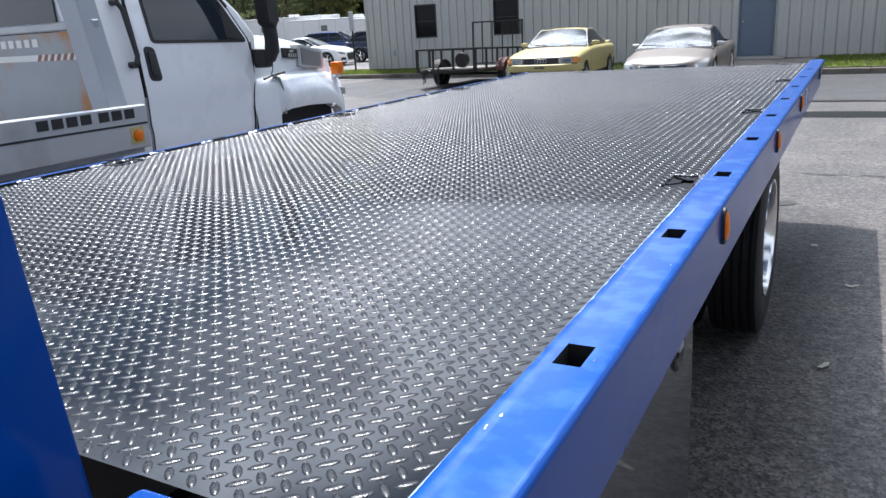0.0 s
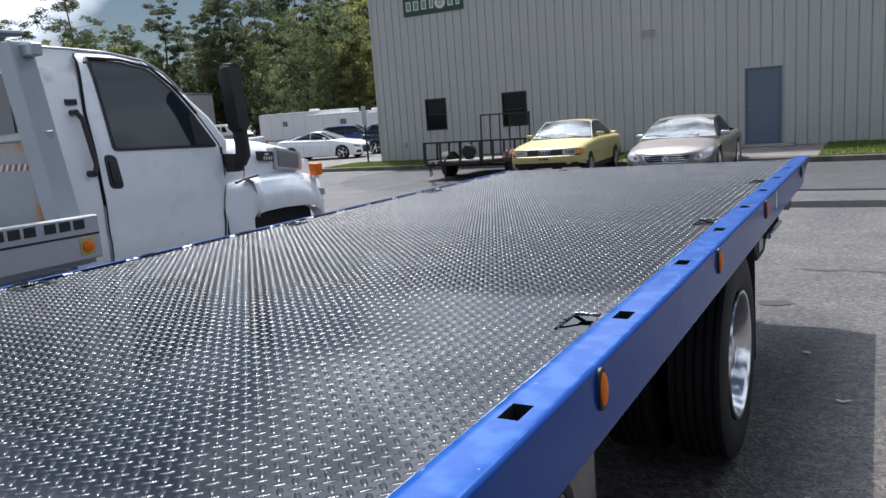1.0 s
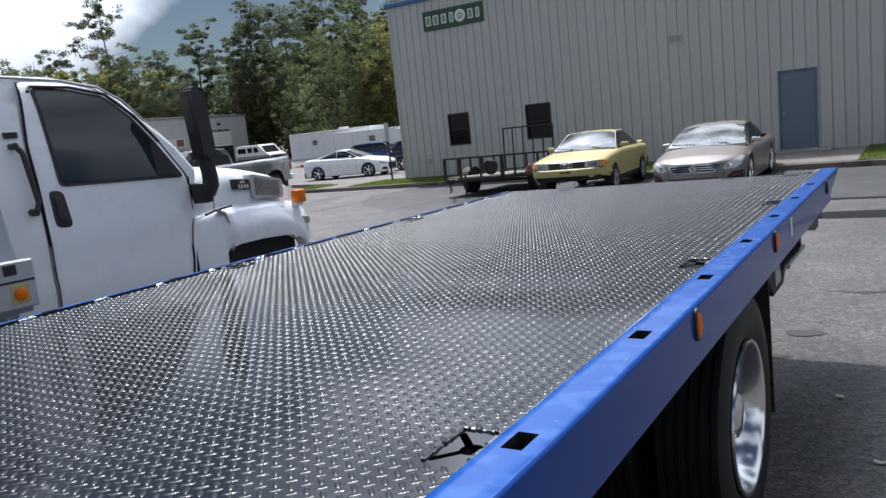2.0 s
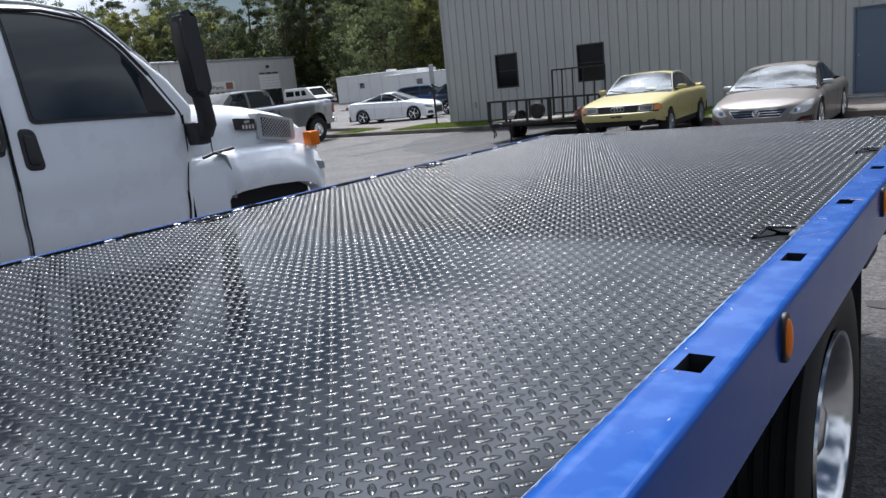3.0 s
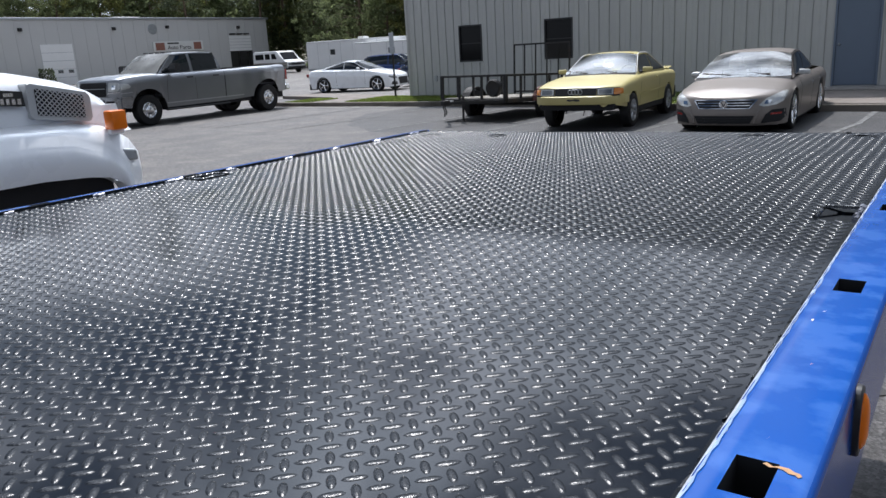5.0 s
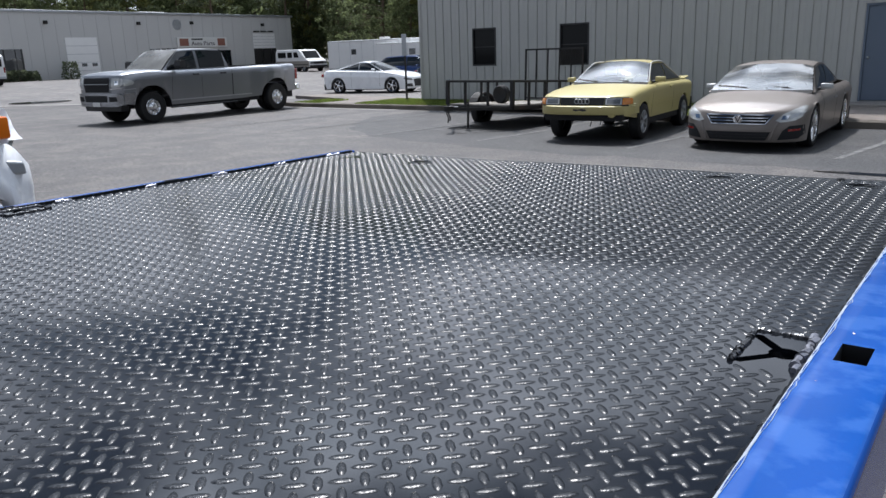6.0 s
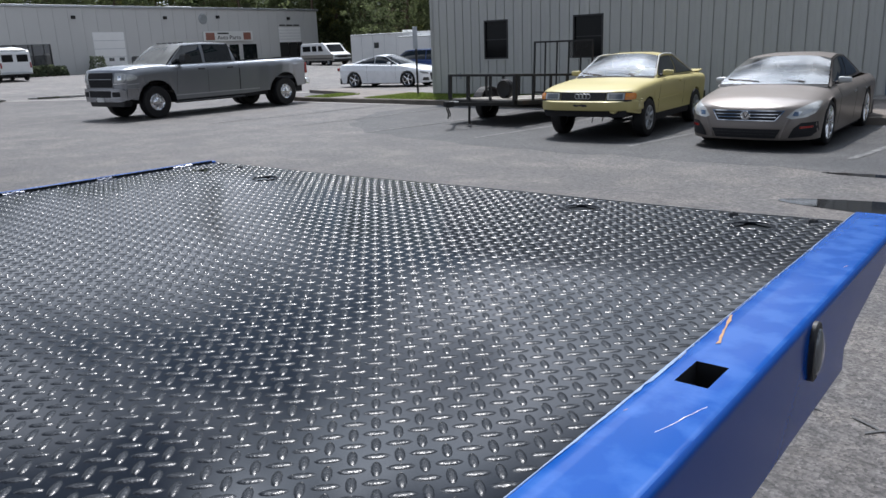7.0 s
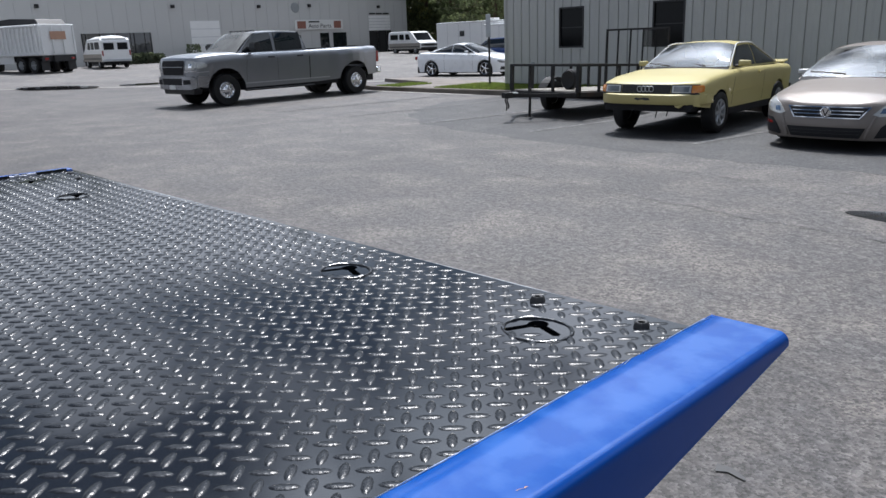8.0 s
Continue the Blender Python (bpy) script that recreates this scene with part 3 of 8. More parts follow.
# key plates
for (x, y, kind), (a, b, c, d) in zip(SLOTS, PLATES):
    bm = B()
    outer = [bm.verts.new((p, q, ZD + sag(p, q))) for p, q in ((a, c), (b, c), (b, d), (a, d))]
    inner = [bm.verts.new((p, q, ZD + sag(p, q))) for p, q in key_outline(x, y, kind)]
    edges = [bm.edges.new((l[i], l[(i + 1) % len(l)])) for l in (outer, inner) for i in range(len(l))]
    bmesh.ops.triangle_fill(bm, use_beauty=True, edges=edges)
    rim = [bm.verts.new((v.co.x, v.co.y, ZD - 0.03)) for v in inner]
    for i in range(len(inner)):
        j = (i + 1) % len(inner)
        bm.faces.new((inner[i], inner[j], rim[j], rim[i]))
    plate = part("key_plate", bm, M_DECK, tow, "smooth black plate with a three-way chain slot")
    bm = B()
    for (p, q), (r, s) in (((a, c), (b, c)), ((b, c), (b, d)), ((b, d), (a, d)), ((a, d), (a, c))):
        if kind == "tail":
            break
        if kind == "side" and q == s == c:
            continue
        if kind == "side" and p == r == b:
            bare = B()
            for k in range(9):
                ya, yb = q + (s - q) * k / 9, q + (s - q) * (k + 1.2) / 9
                rod(bare, (p + random.uniform(-0.006, 0.002), ya, ZD + 0.003), (p + random.uniform(-0.006, 0.002), yb, ZD + 0.003), random.uniform(0.004, 0.008), random.uniform(0.004, 0.008), 8, True)
            part("bare_weld", bare, M_WELD, plate, "bright bare weld beside the rail", smooth=True)
            continue
        n = 16
        for k in range(n):
            u, w = k / n, (k + 1) / n
            j, h = random.uniform(-0.0015, 0.0015), random.uniform(-0.0015, 0.0015)
            rod(bm, (p + (r - p) * u + j, q + (s - q) * u + j, ZD), (p + (r - p) * w + h, q + (s - q) * w + h, ZD),
                random.uniform(0.003, 0.0062), random.uniform(0.003, 0.0062), 8, True)
    if kind != "tail":
        part("weld_bead", bm, M_BEAD, plate, "rough painted weld bead", smooth=True)
    bm = B()
    box(bm, a - 0.01, b + 0.01, c - 0.01, d + 0.01, ZD - 0.07, ZD - 0.066)
    part("slot_backing", bm, M_HOLE, plate)
    if kind == "tail":
        bm = B()
        ol = key_outline(x, y, kind)
        xa, xb, ya, yb = min(p for p, q in ol), max(p for p, q in ol), min(q for p, q in ol), max(q for p, q in ol)
        n = 30
        ring = [((xa + xb) / 2 + 0.66 * (xb - xa) * math.cos(2 * math.pi * k / n), (ya + yb) / 2 + 0.66 * (yb - ya) * math.sin(2 * math.pi * k / n)) for k in range(n)]
        thick = [random.uniform(0.0011, 0.0030) for k in range(n)]
        for k in range(n):
            rod(bm, (*ring[k], ZD), (*ring[(k + 1) % n], ZD), thick[k], thick[(k + 1) % n], 8, False)
        part("weld_bead", bm, M_BEAD, plate, "lumpy oval weld bead", smooth=True)
# rubber stops by the tail
for x, y in ((0.867, 6.395), (1.035, 6.40), (-1.0, 6.38), (-1.15, 6.40)):
    bm = B()
    lathe(bm, (x, y, ZD), "z", [(0.0, 0.0005), (0.0040, 0.0008), (0.0048, 0.0060), (0.0080, 0.0066), (0.0105, 0.0045), (0.0122, -0.002), (0.0, -0.002)], 6)
    part("bolt_head", bm, M_BLACK, tow, smooth=True)


# side rails: a bent channel whose top has square stake pockets
def rail_top(name, xa, xb, right):
    lo, hi = (xa, xb)
    hx0, hx1 = (1.132, 1.170) if right else (-1.284, -1.262)
    bm = B()
    ycuts = [Y0 - 0.12, Y1]
    for k in range(1, 10):
        ycuts += [PITCH * k - 0.066, PITCH * k]
    ycuts = sorted(ycuts)
    r = 0.012
    sgn = 1 if right else -1
    xout, xin = (hi, lo) if right else (lo, hi)
    prof = []
    for k in range(7):
        a = math.pi / 2 * k / 6
        prof.append((xout - sgn * r + sgn * r * math.sin(a), -r + r * math.cos(a)))
    sect = [(xin, -0.035), (xin, -0.004), (xin + sgn * 0.004, 0.0), (hx0 if right else hx1, 0.0), (hx1 if right else hx0, 0.0)] + prof
    depth = [(Y0 - 0.12, 0.155), (5.93, 0.155), (5.9301, 0.118), (6.0, 0.094), (6.43, 0.018), (6.44, 0.016)]
    ycuts = sorted({*ycuts, 5.93, 5.9301, 6.0, 6.22, 6.43})
    rows = []
    for y in ycuts:
        d = lerp_table(depth, y)
        tail = [(xout + 0.0, -max(d, 0.0125)), (xout - sgn * 0.006, -max(d, 0.0125) - 0.004), (xout - sgn * 0.03, -max(d, 0.0125) - 0.004)]
        rows.append([bm.verts.new((p, y, z)) for p, z in sect + tail])
    holes = [(PITCH * k - 0.066, PITCH * k) for k in range(1, 10)]
    for (ya, ra), (yb, rb) in zip(zip(ycuts, rows), zip(ycuts[1:], rows[1:])):
        mid = (ya + yb) / 2
        for k in range(len(ra) - 1):
            if k == 3 and any(a < mid < b for a, b in holes):
                continue
            bm.faces.new((ra[k], rb[k], rb[k + 1], ra[k + 1]))
    bm.faces.new(rows[-1])
    bmesh.ops.recalc_face_normals(bm, faces=bm.faces[:])
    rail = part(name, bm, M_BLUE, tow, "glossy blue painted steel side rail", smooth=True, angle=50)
    rail.data.materials.append(M_TOPBLUE)        # flat top: dust, and sky light painted in as lighter blue
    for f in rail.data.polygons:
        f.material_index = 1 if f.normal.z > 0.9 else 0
    # pockets in the blue rail get their shade from a near-black colour
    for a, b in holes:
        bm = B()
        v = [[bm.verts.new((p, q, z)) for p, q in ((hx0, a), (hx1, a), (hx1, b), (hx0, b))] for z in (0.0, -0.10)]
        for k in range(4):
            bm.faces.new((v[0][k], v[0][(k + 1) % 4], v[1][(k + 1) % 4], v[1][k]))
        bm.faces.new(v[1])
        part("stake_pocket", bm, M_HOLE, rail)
    # paint worn through along the inner edge
    if right:
        rows, y = [], 1.0
        while y < Y1 - 0.004:
            w = max(0.0, 0.0012 * random.gauss(0.6, 1.0)) + (0.002 if random.random() < 0.12 else 0.0)
            rows.append([(xin - sgn * 0.0006, y, -0.006 - w), (xin - sgn * 0.0006, y, -0.0042), (xin + sgn * (0.0042 + w), y, 0.0006), (xin + sgn * (0.0043 + w), y, -0.0004)])
            y += random.uniform(0.006, 0.03)
        bm = B()
        loft(bm, rows)
        part("worn_edge", bm, M_WORN, rail, "pale worn paint along the edge")
    # weld run between rail and sheet
    bm = B()
    n = 210
    for k in range(n):
        ya, yb = Y0 + (Y1 - Y0) * k / n, Y0 + (Y1 - Y0) * (k + 1) / n
        rod(bm, (xin - sgn * 0.003, ya, ZD + 0.002), (xin - sgn * 0.003, yb, ZD + 0.002), 0.006 + 0.003 * random.random(), 0.006 + 0.003 * random.random(), 6, False)
    part("weld_bead", bm, M_DECK, rail, "rough painted weld bead", smooth=True)
    return rail


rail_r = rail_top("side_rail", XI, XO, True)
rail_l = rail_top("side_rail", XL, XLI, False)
rail_l.location.z = -0.016
# black strip: shade painted onto the far rail's inner face
bm = B()
box(bm, XLI + 0.0005, XLI + 0.004, Y0, Y1 - 0.02, -0.030, 0.003, 0.0012)
part("inner_lip", bm, M_DECK, rail_l, "black strip for the shaded inner face")
# stitch welds along the far rail; pale colour stands in for sun glints
for k in range(20):
    yy = 0.42 + 0.305 * k
    bm = B()
    for q in range(random.randint(0, 2), random.randint(4, 8)):
        ya = yy + 0.013 * q
        rod(bm, (XLI + 0.008, ya, ZD + 0.016), (XLI + 0.010, ya + 0.015, ZD + random.uniform(0.012, 0.02)), random.uniform(0.004, 0.009), random.uniform(0.004, 0.009), 8, True)
    part("stitch_weld", bm, M_WELD, rail_l, "lumpy weld, pale for its sun glint", smooth=True)


# chips and scratches in the rail's paint
def scratch(points, width, mat):
    bm = B()
    left, right = [], []
    for k, (x, y) in enumerate(points):
        w = width * (0.35 + random.random())
        left.append(bm.verts.new((x - w * 0.4, y - w * 0.5, 0.0009)))
        right.append(bm.verts.new((x + w * 0.4, y + w * 0.5, 0.0009)))
    for k in range(len(points) - 1):
        bm.faces.new((left[k], left[k + 1], right[k + 1], right[k]))
    part("paint_scratch", bm, mat, rail_r)


def wander(a, b, n, amount):
    return [(a[0] + (b[0] - a[0]) * k / n + random.uniform(-amount, amount), a[1] + (b[1] - a[1]) * k / n + random.uniform(-amount, amount)) for k in range(n + 1)]


scratch(wander((1.125, 3.19), (1.188, 3.27), 9, 0.004), 0.005, M_RUST)
scratch(wander((1.120, 3.385), (1.156, 3.412), 6, 0.0015), 0.0022, M_SIGNW)
scratch(wander((1.134, 5.555), (1.112, 5.665), 9, 0.0008), 0.005, M_RUST)
scratch(wander((1.160, 3.655), (1.190, 3.645), 6, 0.003), 0.004, M_RUST)
scratch(wander((1.128, 2.372), (1.112, 2.345), 5, 0.002), 0.005, M_RUST)
scratch(wander((1.165, 5.30), (1.185, 5.38), 7, 0.001), 0.0018, M_SIGNW)
for k in range(26):
    x, y = random.uniform(1.112, 1.19), random.uniform(0.3, 6.3)
    scratch(wander((x, y), (x + random.uniform(-0.004, 0.004), y + random.uniform(0.002, 0.012)), 3, 0.001), random.uniform(0.001, 0.003), random.choice((M_SIGNW, M_RUST)))


# paint worn pale along the rail's inner edge
bm = B()
rows = []
for k in range(420):
    y = Y0 + 0.02 + (Y1 - Y0 - 0.04) * k / 419
    w = 0.0035 * max(0.02, 0.3 + 0.7 * math.sin(3.1 * y) * math.sin(7.7 * y + 1)) * random.uniform(0.3, 1.4)
    rows.append([(XI + 0.0042, y, 0.0008), (XI + 0.0042 + w, y, 0.0008)])
loft(bm, rows)
part("worn_edge", bm, M_WORNBLUE, rail_r)


# side marker lamps
def marker_lamp(y, lens, label):
    bm = B()
    prof = []
    for k in range(28):
        a = 2 * math.pi * k / 28
        prof.append((y + 0.022 * math.copysign(abs(math.cos(a)) ** 0.8, math.cos(a)), -0.050 + 0.043 * math.copysign(abs(math.sin(a)) ** 0.8, math.sin(a))))
    prism(bm, prof, "x", XO - 0.002, XO + 0.007, 0.002)
    lamp = part("marker_lamp", bm, M_PLASTIC, rail_r, label, smooth=True)
    bm = B()
    rows = []
    for s, h in ((1.0, 0.005), (0.96, 0.009), (0.8, 0.012), (0.5, 0.014), (0.02, 0.0145)):
        rows.append([(XO + h, y + 0.016 * s * math.cos(2 * math.pi * k / 20), -0.050 + 0.035 * s * math.sin(2 * math.pi * k / 20)) for k in range(20)])
    loft(bm, rows, closed=True)
    part("lens", bm, lens, lamp, smooth=True)


for y in (1.452, 2.68, 3.885):
    marker_lamp(y, M_AMBER, "oval amber side marker lamp in a black base")
marker_lamp(5.72, M_CLEAR, "oval clear side lamp in a black base")
bm = B()
box(bm, XO + 0.0005, XO + 0.002, 4.28, 4.33, -0.10, -0.02)
part("sticker", bm, M_SIGNW, rail_r, "small pale sticker")
bm = B()
box(bm, XLI + 0.02, XI - 0.02, Y1 - 0.05, Y1 - 0.006, ZD - 0.14, ZD - 0.004)
part("tail_member", bm, M_BLACK, tow)
part("tail_edge", box(B(), XLI + 0.004, XI - 0.004, Y1 - 0.004, Y1 + 0.005, ZD - 0.016, ZD - 0.004, 0.002), M_STEEL, tow, "bare worn steel edge of the deck")
# cross members and long sills
for k in range(10):
    bm = B()
    box(bm, XLI + 0.01, XI - 0.01, 0.45 + PITCH * k - 0.03, 0.45 + PITCH * k + 0.03, ZD - 0.13, ZD - 0.010)
    part("cross_member", bm, M_BLACK, tow)
for x in (-0.50, 0.41):
    bm = B()
    box(bm, x - 0.05, x + 0.05, 0.2, 6.3, ZD - 0.30, ZD - 0.135, 0.005)
    part("long_sill", bm, M_BLACK, tow)
    bm = B()
    box(bm, x - 0.04, x + 0.04, -0.25, 5.9, -0.68, -0.36, 0.008)
    part("chassis_rail", bm, M_BLACK, tow)
for y in (1.2, 3.5, 5.2):
    bm = B()
    box(bm, -0.46, 0.36, y - 0.06, y + 0.06, -0.62, -0.34)
    part("chassis_bridge", bm, M_BLACK, tow)

# front edge: blue cross tube in the corner, headboard with posts
bm = B()
box(bm, 0.83, XI + 0.003, 0.045, 0.150, -0.10, -0.012, 0.008, 2)
part("corner_tube", bm, M_BLUE, tow, smooth=True)
bm = B()
box(bm, XL, XI, -0.02, 0.040, -0.20, -0.05, 0.006)
part("front_member", bm, M_BLACK, tow)
head = part("headboard", prism(B(), [(-0.92, -0.04), (0.705, -0.04), (0.66, 0.30), (0.60, 0.62), (0.52, 0.66), (-0.74, 0.66), (-0.82, 0.62), (-0.88, 0.30)], "y", 0.05, 0.058), M_BLUE, tow, "blue steel headboard at the cab end")
for s in (-1, 1):
    bm = B()
    cxm = -0.108
    prism(bm, [(cxm + s * 0.815, -0.05), (cxm + s * 0.872, -0.05), (cxm + s * 0.795, 0.66), (cxm + s * 0.735, 0.68)], "y", 0.02, 0.14, 0.008, 2)
    part("post", bm, M_BLUE, head, smooth=True)
bm = B()
box(bm, -0.85, 0.64, 0.03, 0.10, 0.63, 0.70, 0.01, 2)
part("top_tube", bm, M_BLUE, head, smooth=True)


# wheels
def truck_tyre(r, w, hub):
    bm = B()
    prof = [(hub, -w * 0.40), (hub + 0.02, -w * 0.44), (hub + 0.09, -w * 0.50), (r - 0.07, -w * 0.485), (r - 0.022, -w * 0.45), (r - 0.004, -w * 0.40)]
    n = 6
    for k in range(n):
        a = -w * 0.38 + w * 0.76 * k / (n - 1)
        prof += [(r, a - w * 0.045), (r, a + w * 0.045)]
        if k < n - 1:
            prof += [(r - 0.011, a + w * 0.052), (r - 0.011, a + w * 0.052 + w * 0.035)]
    prof += [(r - 0.004, w * 0.40), (r - 0.022, w * 0.45), (r - 0.07, w * 0.485), (hub + 0.09, w * 0.50), (hub + 0.02, w * 0.44), (hub, w * 0.40)]
    return lathe(bm, (0, 0, 0), "x", prof, 48)


def truck_wheel(parent, x, y, z, side, tyre_mesh=None, rim=True):
    t = new("wheel", None)
    t.parent = parent
    t.matrix_basis = pose(x, y, z)
    tyre = part("tyre", truck_tyre(0.49, 0.25, 0.298), M_RUBBER, t, "worn black truck tyre", smooth=True, angle=30)
    if rim:
        bm = B()
        s = side
        lathe(bm, (0, 0, 0), "x", [(0.303, s * 0.112), (0.300, s * 0.121), (0.287, s * 0.119), (0.270, s * 0.098), (0.256, s * 0.03), (0.235, s * -0.035), (0.17, s * -0.052), (0.14, s * -0.045), (0.135, s * -0.01), (0.0, s * -0.01)], 48)
        part("rim", bm, M_ALU, t, "polished aluminium deep-dish rim", smooth=True)
        for k in range(10):
            a = 2 * math.pi * (k + 0.5) / 10
            bm = B()
            lathe(bm, (s * -0.047, 0.19 * math.cos(a), 0.19 * math.sin(a)), "x", [(0.028, s * 0.0), (0.020, s * 0.006), (0.0, s * 0.006)], 10)
            part("hand_hole", bm, M_HOLE, t, smooth=True)
        for k in range(10):
            a = 2 * math.pi * k / 10
            bm = B()
            rod(bm, (s * -0.045, 0.152 * math.cos(a), 0.152 * math.sin(a)), (s * 0.0, 0.152 * math.cos(a), 0.152 * math.sin(a)), 0.014, 0.011, 6)
            part("lug_nut", bm, M_CHROME, t)
        bm = B()
        lathe(bm, (0, 0, 0), "x", [(0.105, s * -0.02), (0.10, s * 0.03), (0.085, s * 0.075), (0.05, s * 0.09), (0.0, s * 0.09)], 24)
        part("hub_cover", bm, M_CHROME, t, "chrome hub cover", smooth=True)
    return t


AY, WZ = 3.72, -DECK_H + 0.498
truck_wheel(tow, 0.995, 3.72, WZ, 1)
truck_wheel(tow, 0.685, 3.72, WZ, 1, rim=False)
truck_wheel(tow, -1.09, 3.72, WZ, -1)
truck_wheel(tow, -0.78, 3.72, WZ, -1, rim=False)
bm = B()
rod(bm, (-1.0, AY, WZ), (0.95, AY, WZ), 0.07, seg=12)
bmesh.ops.create_uvsphere(bm, u_segments=14, v_segments=10, radius=0.19, matrix=Matrix.Translation((-0.05, AY, WZ)))
part("rear_axle", bm, M_BLACK, tow, smooth=True)
for s, xc in ((1, 0.86), (-1, -0.95)):
    bm = B()
    prism(bm, [(xc - 0.31, -0.955), (xc + 0.225, -0.955), (xc + 0.225, -0.25), (xc - 0.31, -0.25)], "y", 4.40, 4.41)
    part("mud_flap", bm, M_PLASTIC, tow, "black rubber mud flap")
    bm = B()
    arc = [(AY + 0.60 * math.cos(radians(a)), WZ + 0.60 * math.sin(radians(a))) for a in range(8, 175, 12)]
    inn = [(AY + 0.585 * math.cos(radians(a)), WZ + 0.585 * math.sin(radians(a))) for a in range(174, 7, -12)]
    if s < 0:
        prism(bm, arc + inn, "x", xc - 0.29, xc + 0.25)
        part("mudguard", bm, M_BLACK, tow)
# tool boxes under the rails
for xa, xb, s in ((0.72, 1.10, 1), (-1.19, -0.81, -1)):
    bm = B()
    box(bm, xa, xb, 0.72, 1.705, -0.98, -0.20, 0.012, 2)
    tb = part("tool_box", bm, M_PLASTIC, tow, "glossy black underbody tool box")
    xf = xb if s > 0 else xa
    bm = B()
    box(bm, xf - 0.004, xf + 0.010, 0.76, 1.665, -0.94, -0.24, 0.006, 2)
    door = part("box_door", bm, material("gloss_black_paint", (0.03, 0.032, 0.035), 0.2, 0, 0.1, 3, 0.03, 100, coat=0.6), tb)
    bm = B()
    lathe(bm, (xf + s * 0.010, 1.45, -0.34), "x", [(0.040, s * 0.002), (0.046, s * 0.008), (0.054, s * 0.010), (0.060, s * 0.006), (0.062, 0.0)], 24)
    for v in bm.verts:
        v.co.z = -0.34 + (v.co.z + 0.34) * 1.35
    la = part("latch", bm, M_PLASTIC, door, "black ring latch with bright catch", smooth=True)
    part("latch_catch", box(B(), min(xf + s * 0.011, xf + s * 0.022), max(xf + s * 0.011, xf + s * 0.022), 1.435, 1.480, -0.372, -0.325, 0.005, 2), M_STEEL, la)
# rear gear behind the wheel: gusset box, grated step, hangers
bm = B()
prism(bm, [(4.40, -0.17), (4.98, -0.17), (4.98, -0.36), (4.86, -0.44), (4.58, -0.44), (4.40, -0.30)], "x", 0.76, 1.078, 0.006)
gus = part("gusset_box", bm, M_TRAILER, tow, "dark steel gusset box")
part("tag", box(B(), 1.0785, 1.082, 4.62, 4.76, -0.40, -0.27, 0.001), M_STEEL, gus, "small grey maker's tag")
step = part("rear_step", prism(B(), [(4.76, -0.325), (5.33, -0.330), (5.34, -0.345), (4.76, -0.345)], "x", 0.72, 1.100), M_BLACK, tow, "black grated step with bright nosing")
for k in range(9):
    part("step_bar", box(B(), 0.74, 1.09, 4.79 + 0.06 * k, 4.81 + 0.06 * k, -0.328, -0.312), M_BLACK, step)
bm = B()
rod(bm, (1.105, 4.80, -0.338), (1.112, 5.34, -0.338), 0.017, seg=10)
part("step_nosing", bm, M_CHROME, step, "bright worn step edge", smooth=True)
for s in (1, -1):
    x0, x1 = (0.96, 1.10) if s > 0 else (-1.19, -1.05)
    part("step_hanger", box(B(), x0, x1, 5.33, 5.39, -0.355, -0.135), M_BLACK, tow)
    part("rear_block", prism(B(), [(5.68, -0.155), (6.20, -0.150), (6.20, -0.355), (6.02, -0.355), (5.68, -0.255)], "x", x0 - 0.06, x1), M_BLACK, tow)
    part("hinge_lug", box(B(), (1.15 if s > 0 else -1.29), (1.192 if s > 0 else -1.25), 5.93, 5.99, -0.17, -0.11, 0.005), M_BLACK, tow)


# ---- the metal-clad building behind the cars ----
WALL = pose(0, 23.83, 0, 0, 0, 1.26)          # local x along the wall, -y towards the lot
bld = thing("metal_building", "pale grey metal-clad industrial building with blue gutter", "building", WALL)
WX0, WX1, WZ0, WZ1 = -14.45, 13.0, 0.12, 6.30
OPEN = [(-12.43, -11.58, 1.19, 2.31), (-9.44, -8.53, 1.16, 2.31), (-1.745, -0.755, 0.22, 2.385)]


def rib(x):
    """How far the cladding stands out: flat pans with a narrow groove every 0.305 m."""
    u = (x - WX0) % 0.305
    return lerp_table([(0.0, 0.030), (0.004, 0.0), (0.030, 0.0), (0.034, 0.030), (0.14, 0.030), (0.15, 0.034), (0.18, 0.034), (0.19, 0.030)], u)


def panel(xa, xb):
    bm = B()
    cuts = {xa, xb}
    base = WX0 + 0.305 * math.floor((xa - WX0) / 0.305)
    k = 0
    while base + 0.305 * k < xb:
        for d in (0, 0.004, 0.030, 0.034, 0.14, 0.15, 0.18, 0.19):
            c = base + 0.305 * k + d
            if xa < c < xb:
                cuts.add(c)
        k += 1
    for a, b, c, d in OPEN:
        cuts |= {q for q in (a, b) if xa < q < xb}
    cuts = sorted(cuts)
    for p, q in zip(cuts, cuts[1:]):
        spans = [(WZ0, WZ1)]
        for a, b, c, d in OPEN:
            if a <= (p + q) / 2 <= b:
                spans = [(WZ0, c), (d, WZ1)]
        for c, d in spans:
            if d - c > 0.01:
                bm.faces.new([bm.verts.new(v) for v in ((p, -rib(p + 1e-4), c), (q, -rib(q - 1e-4), c), (q, -rib(q - 1e-4), d), (p, -rib(p + 1e-4), d))])
    bmesh.ops.remove_doubles(bm, verts=bm.verts[:], dist=1e-4)
    return bm


wall = new("wall")
wall.parent = bld
xs = WX0
plain = None
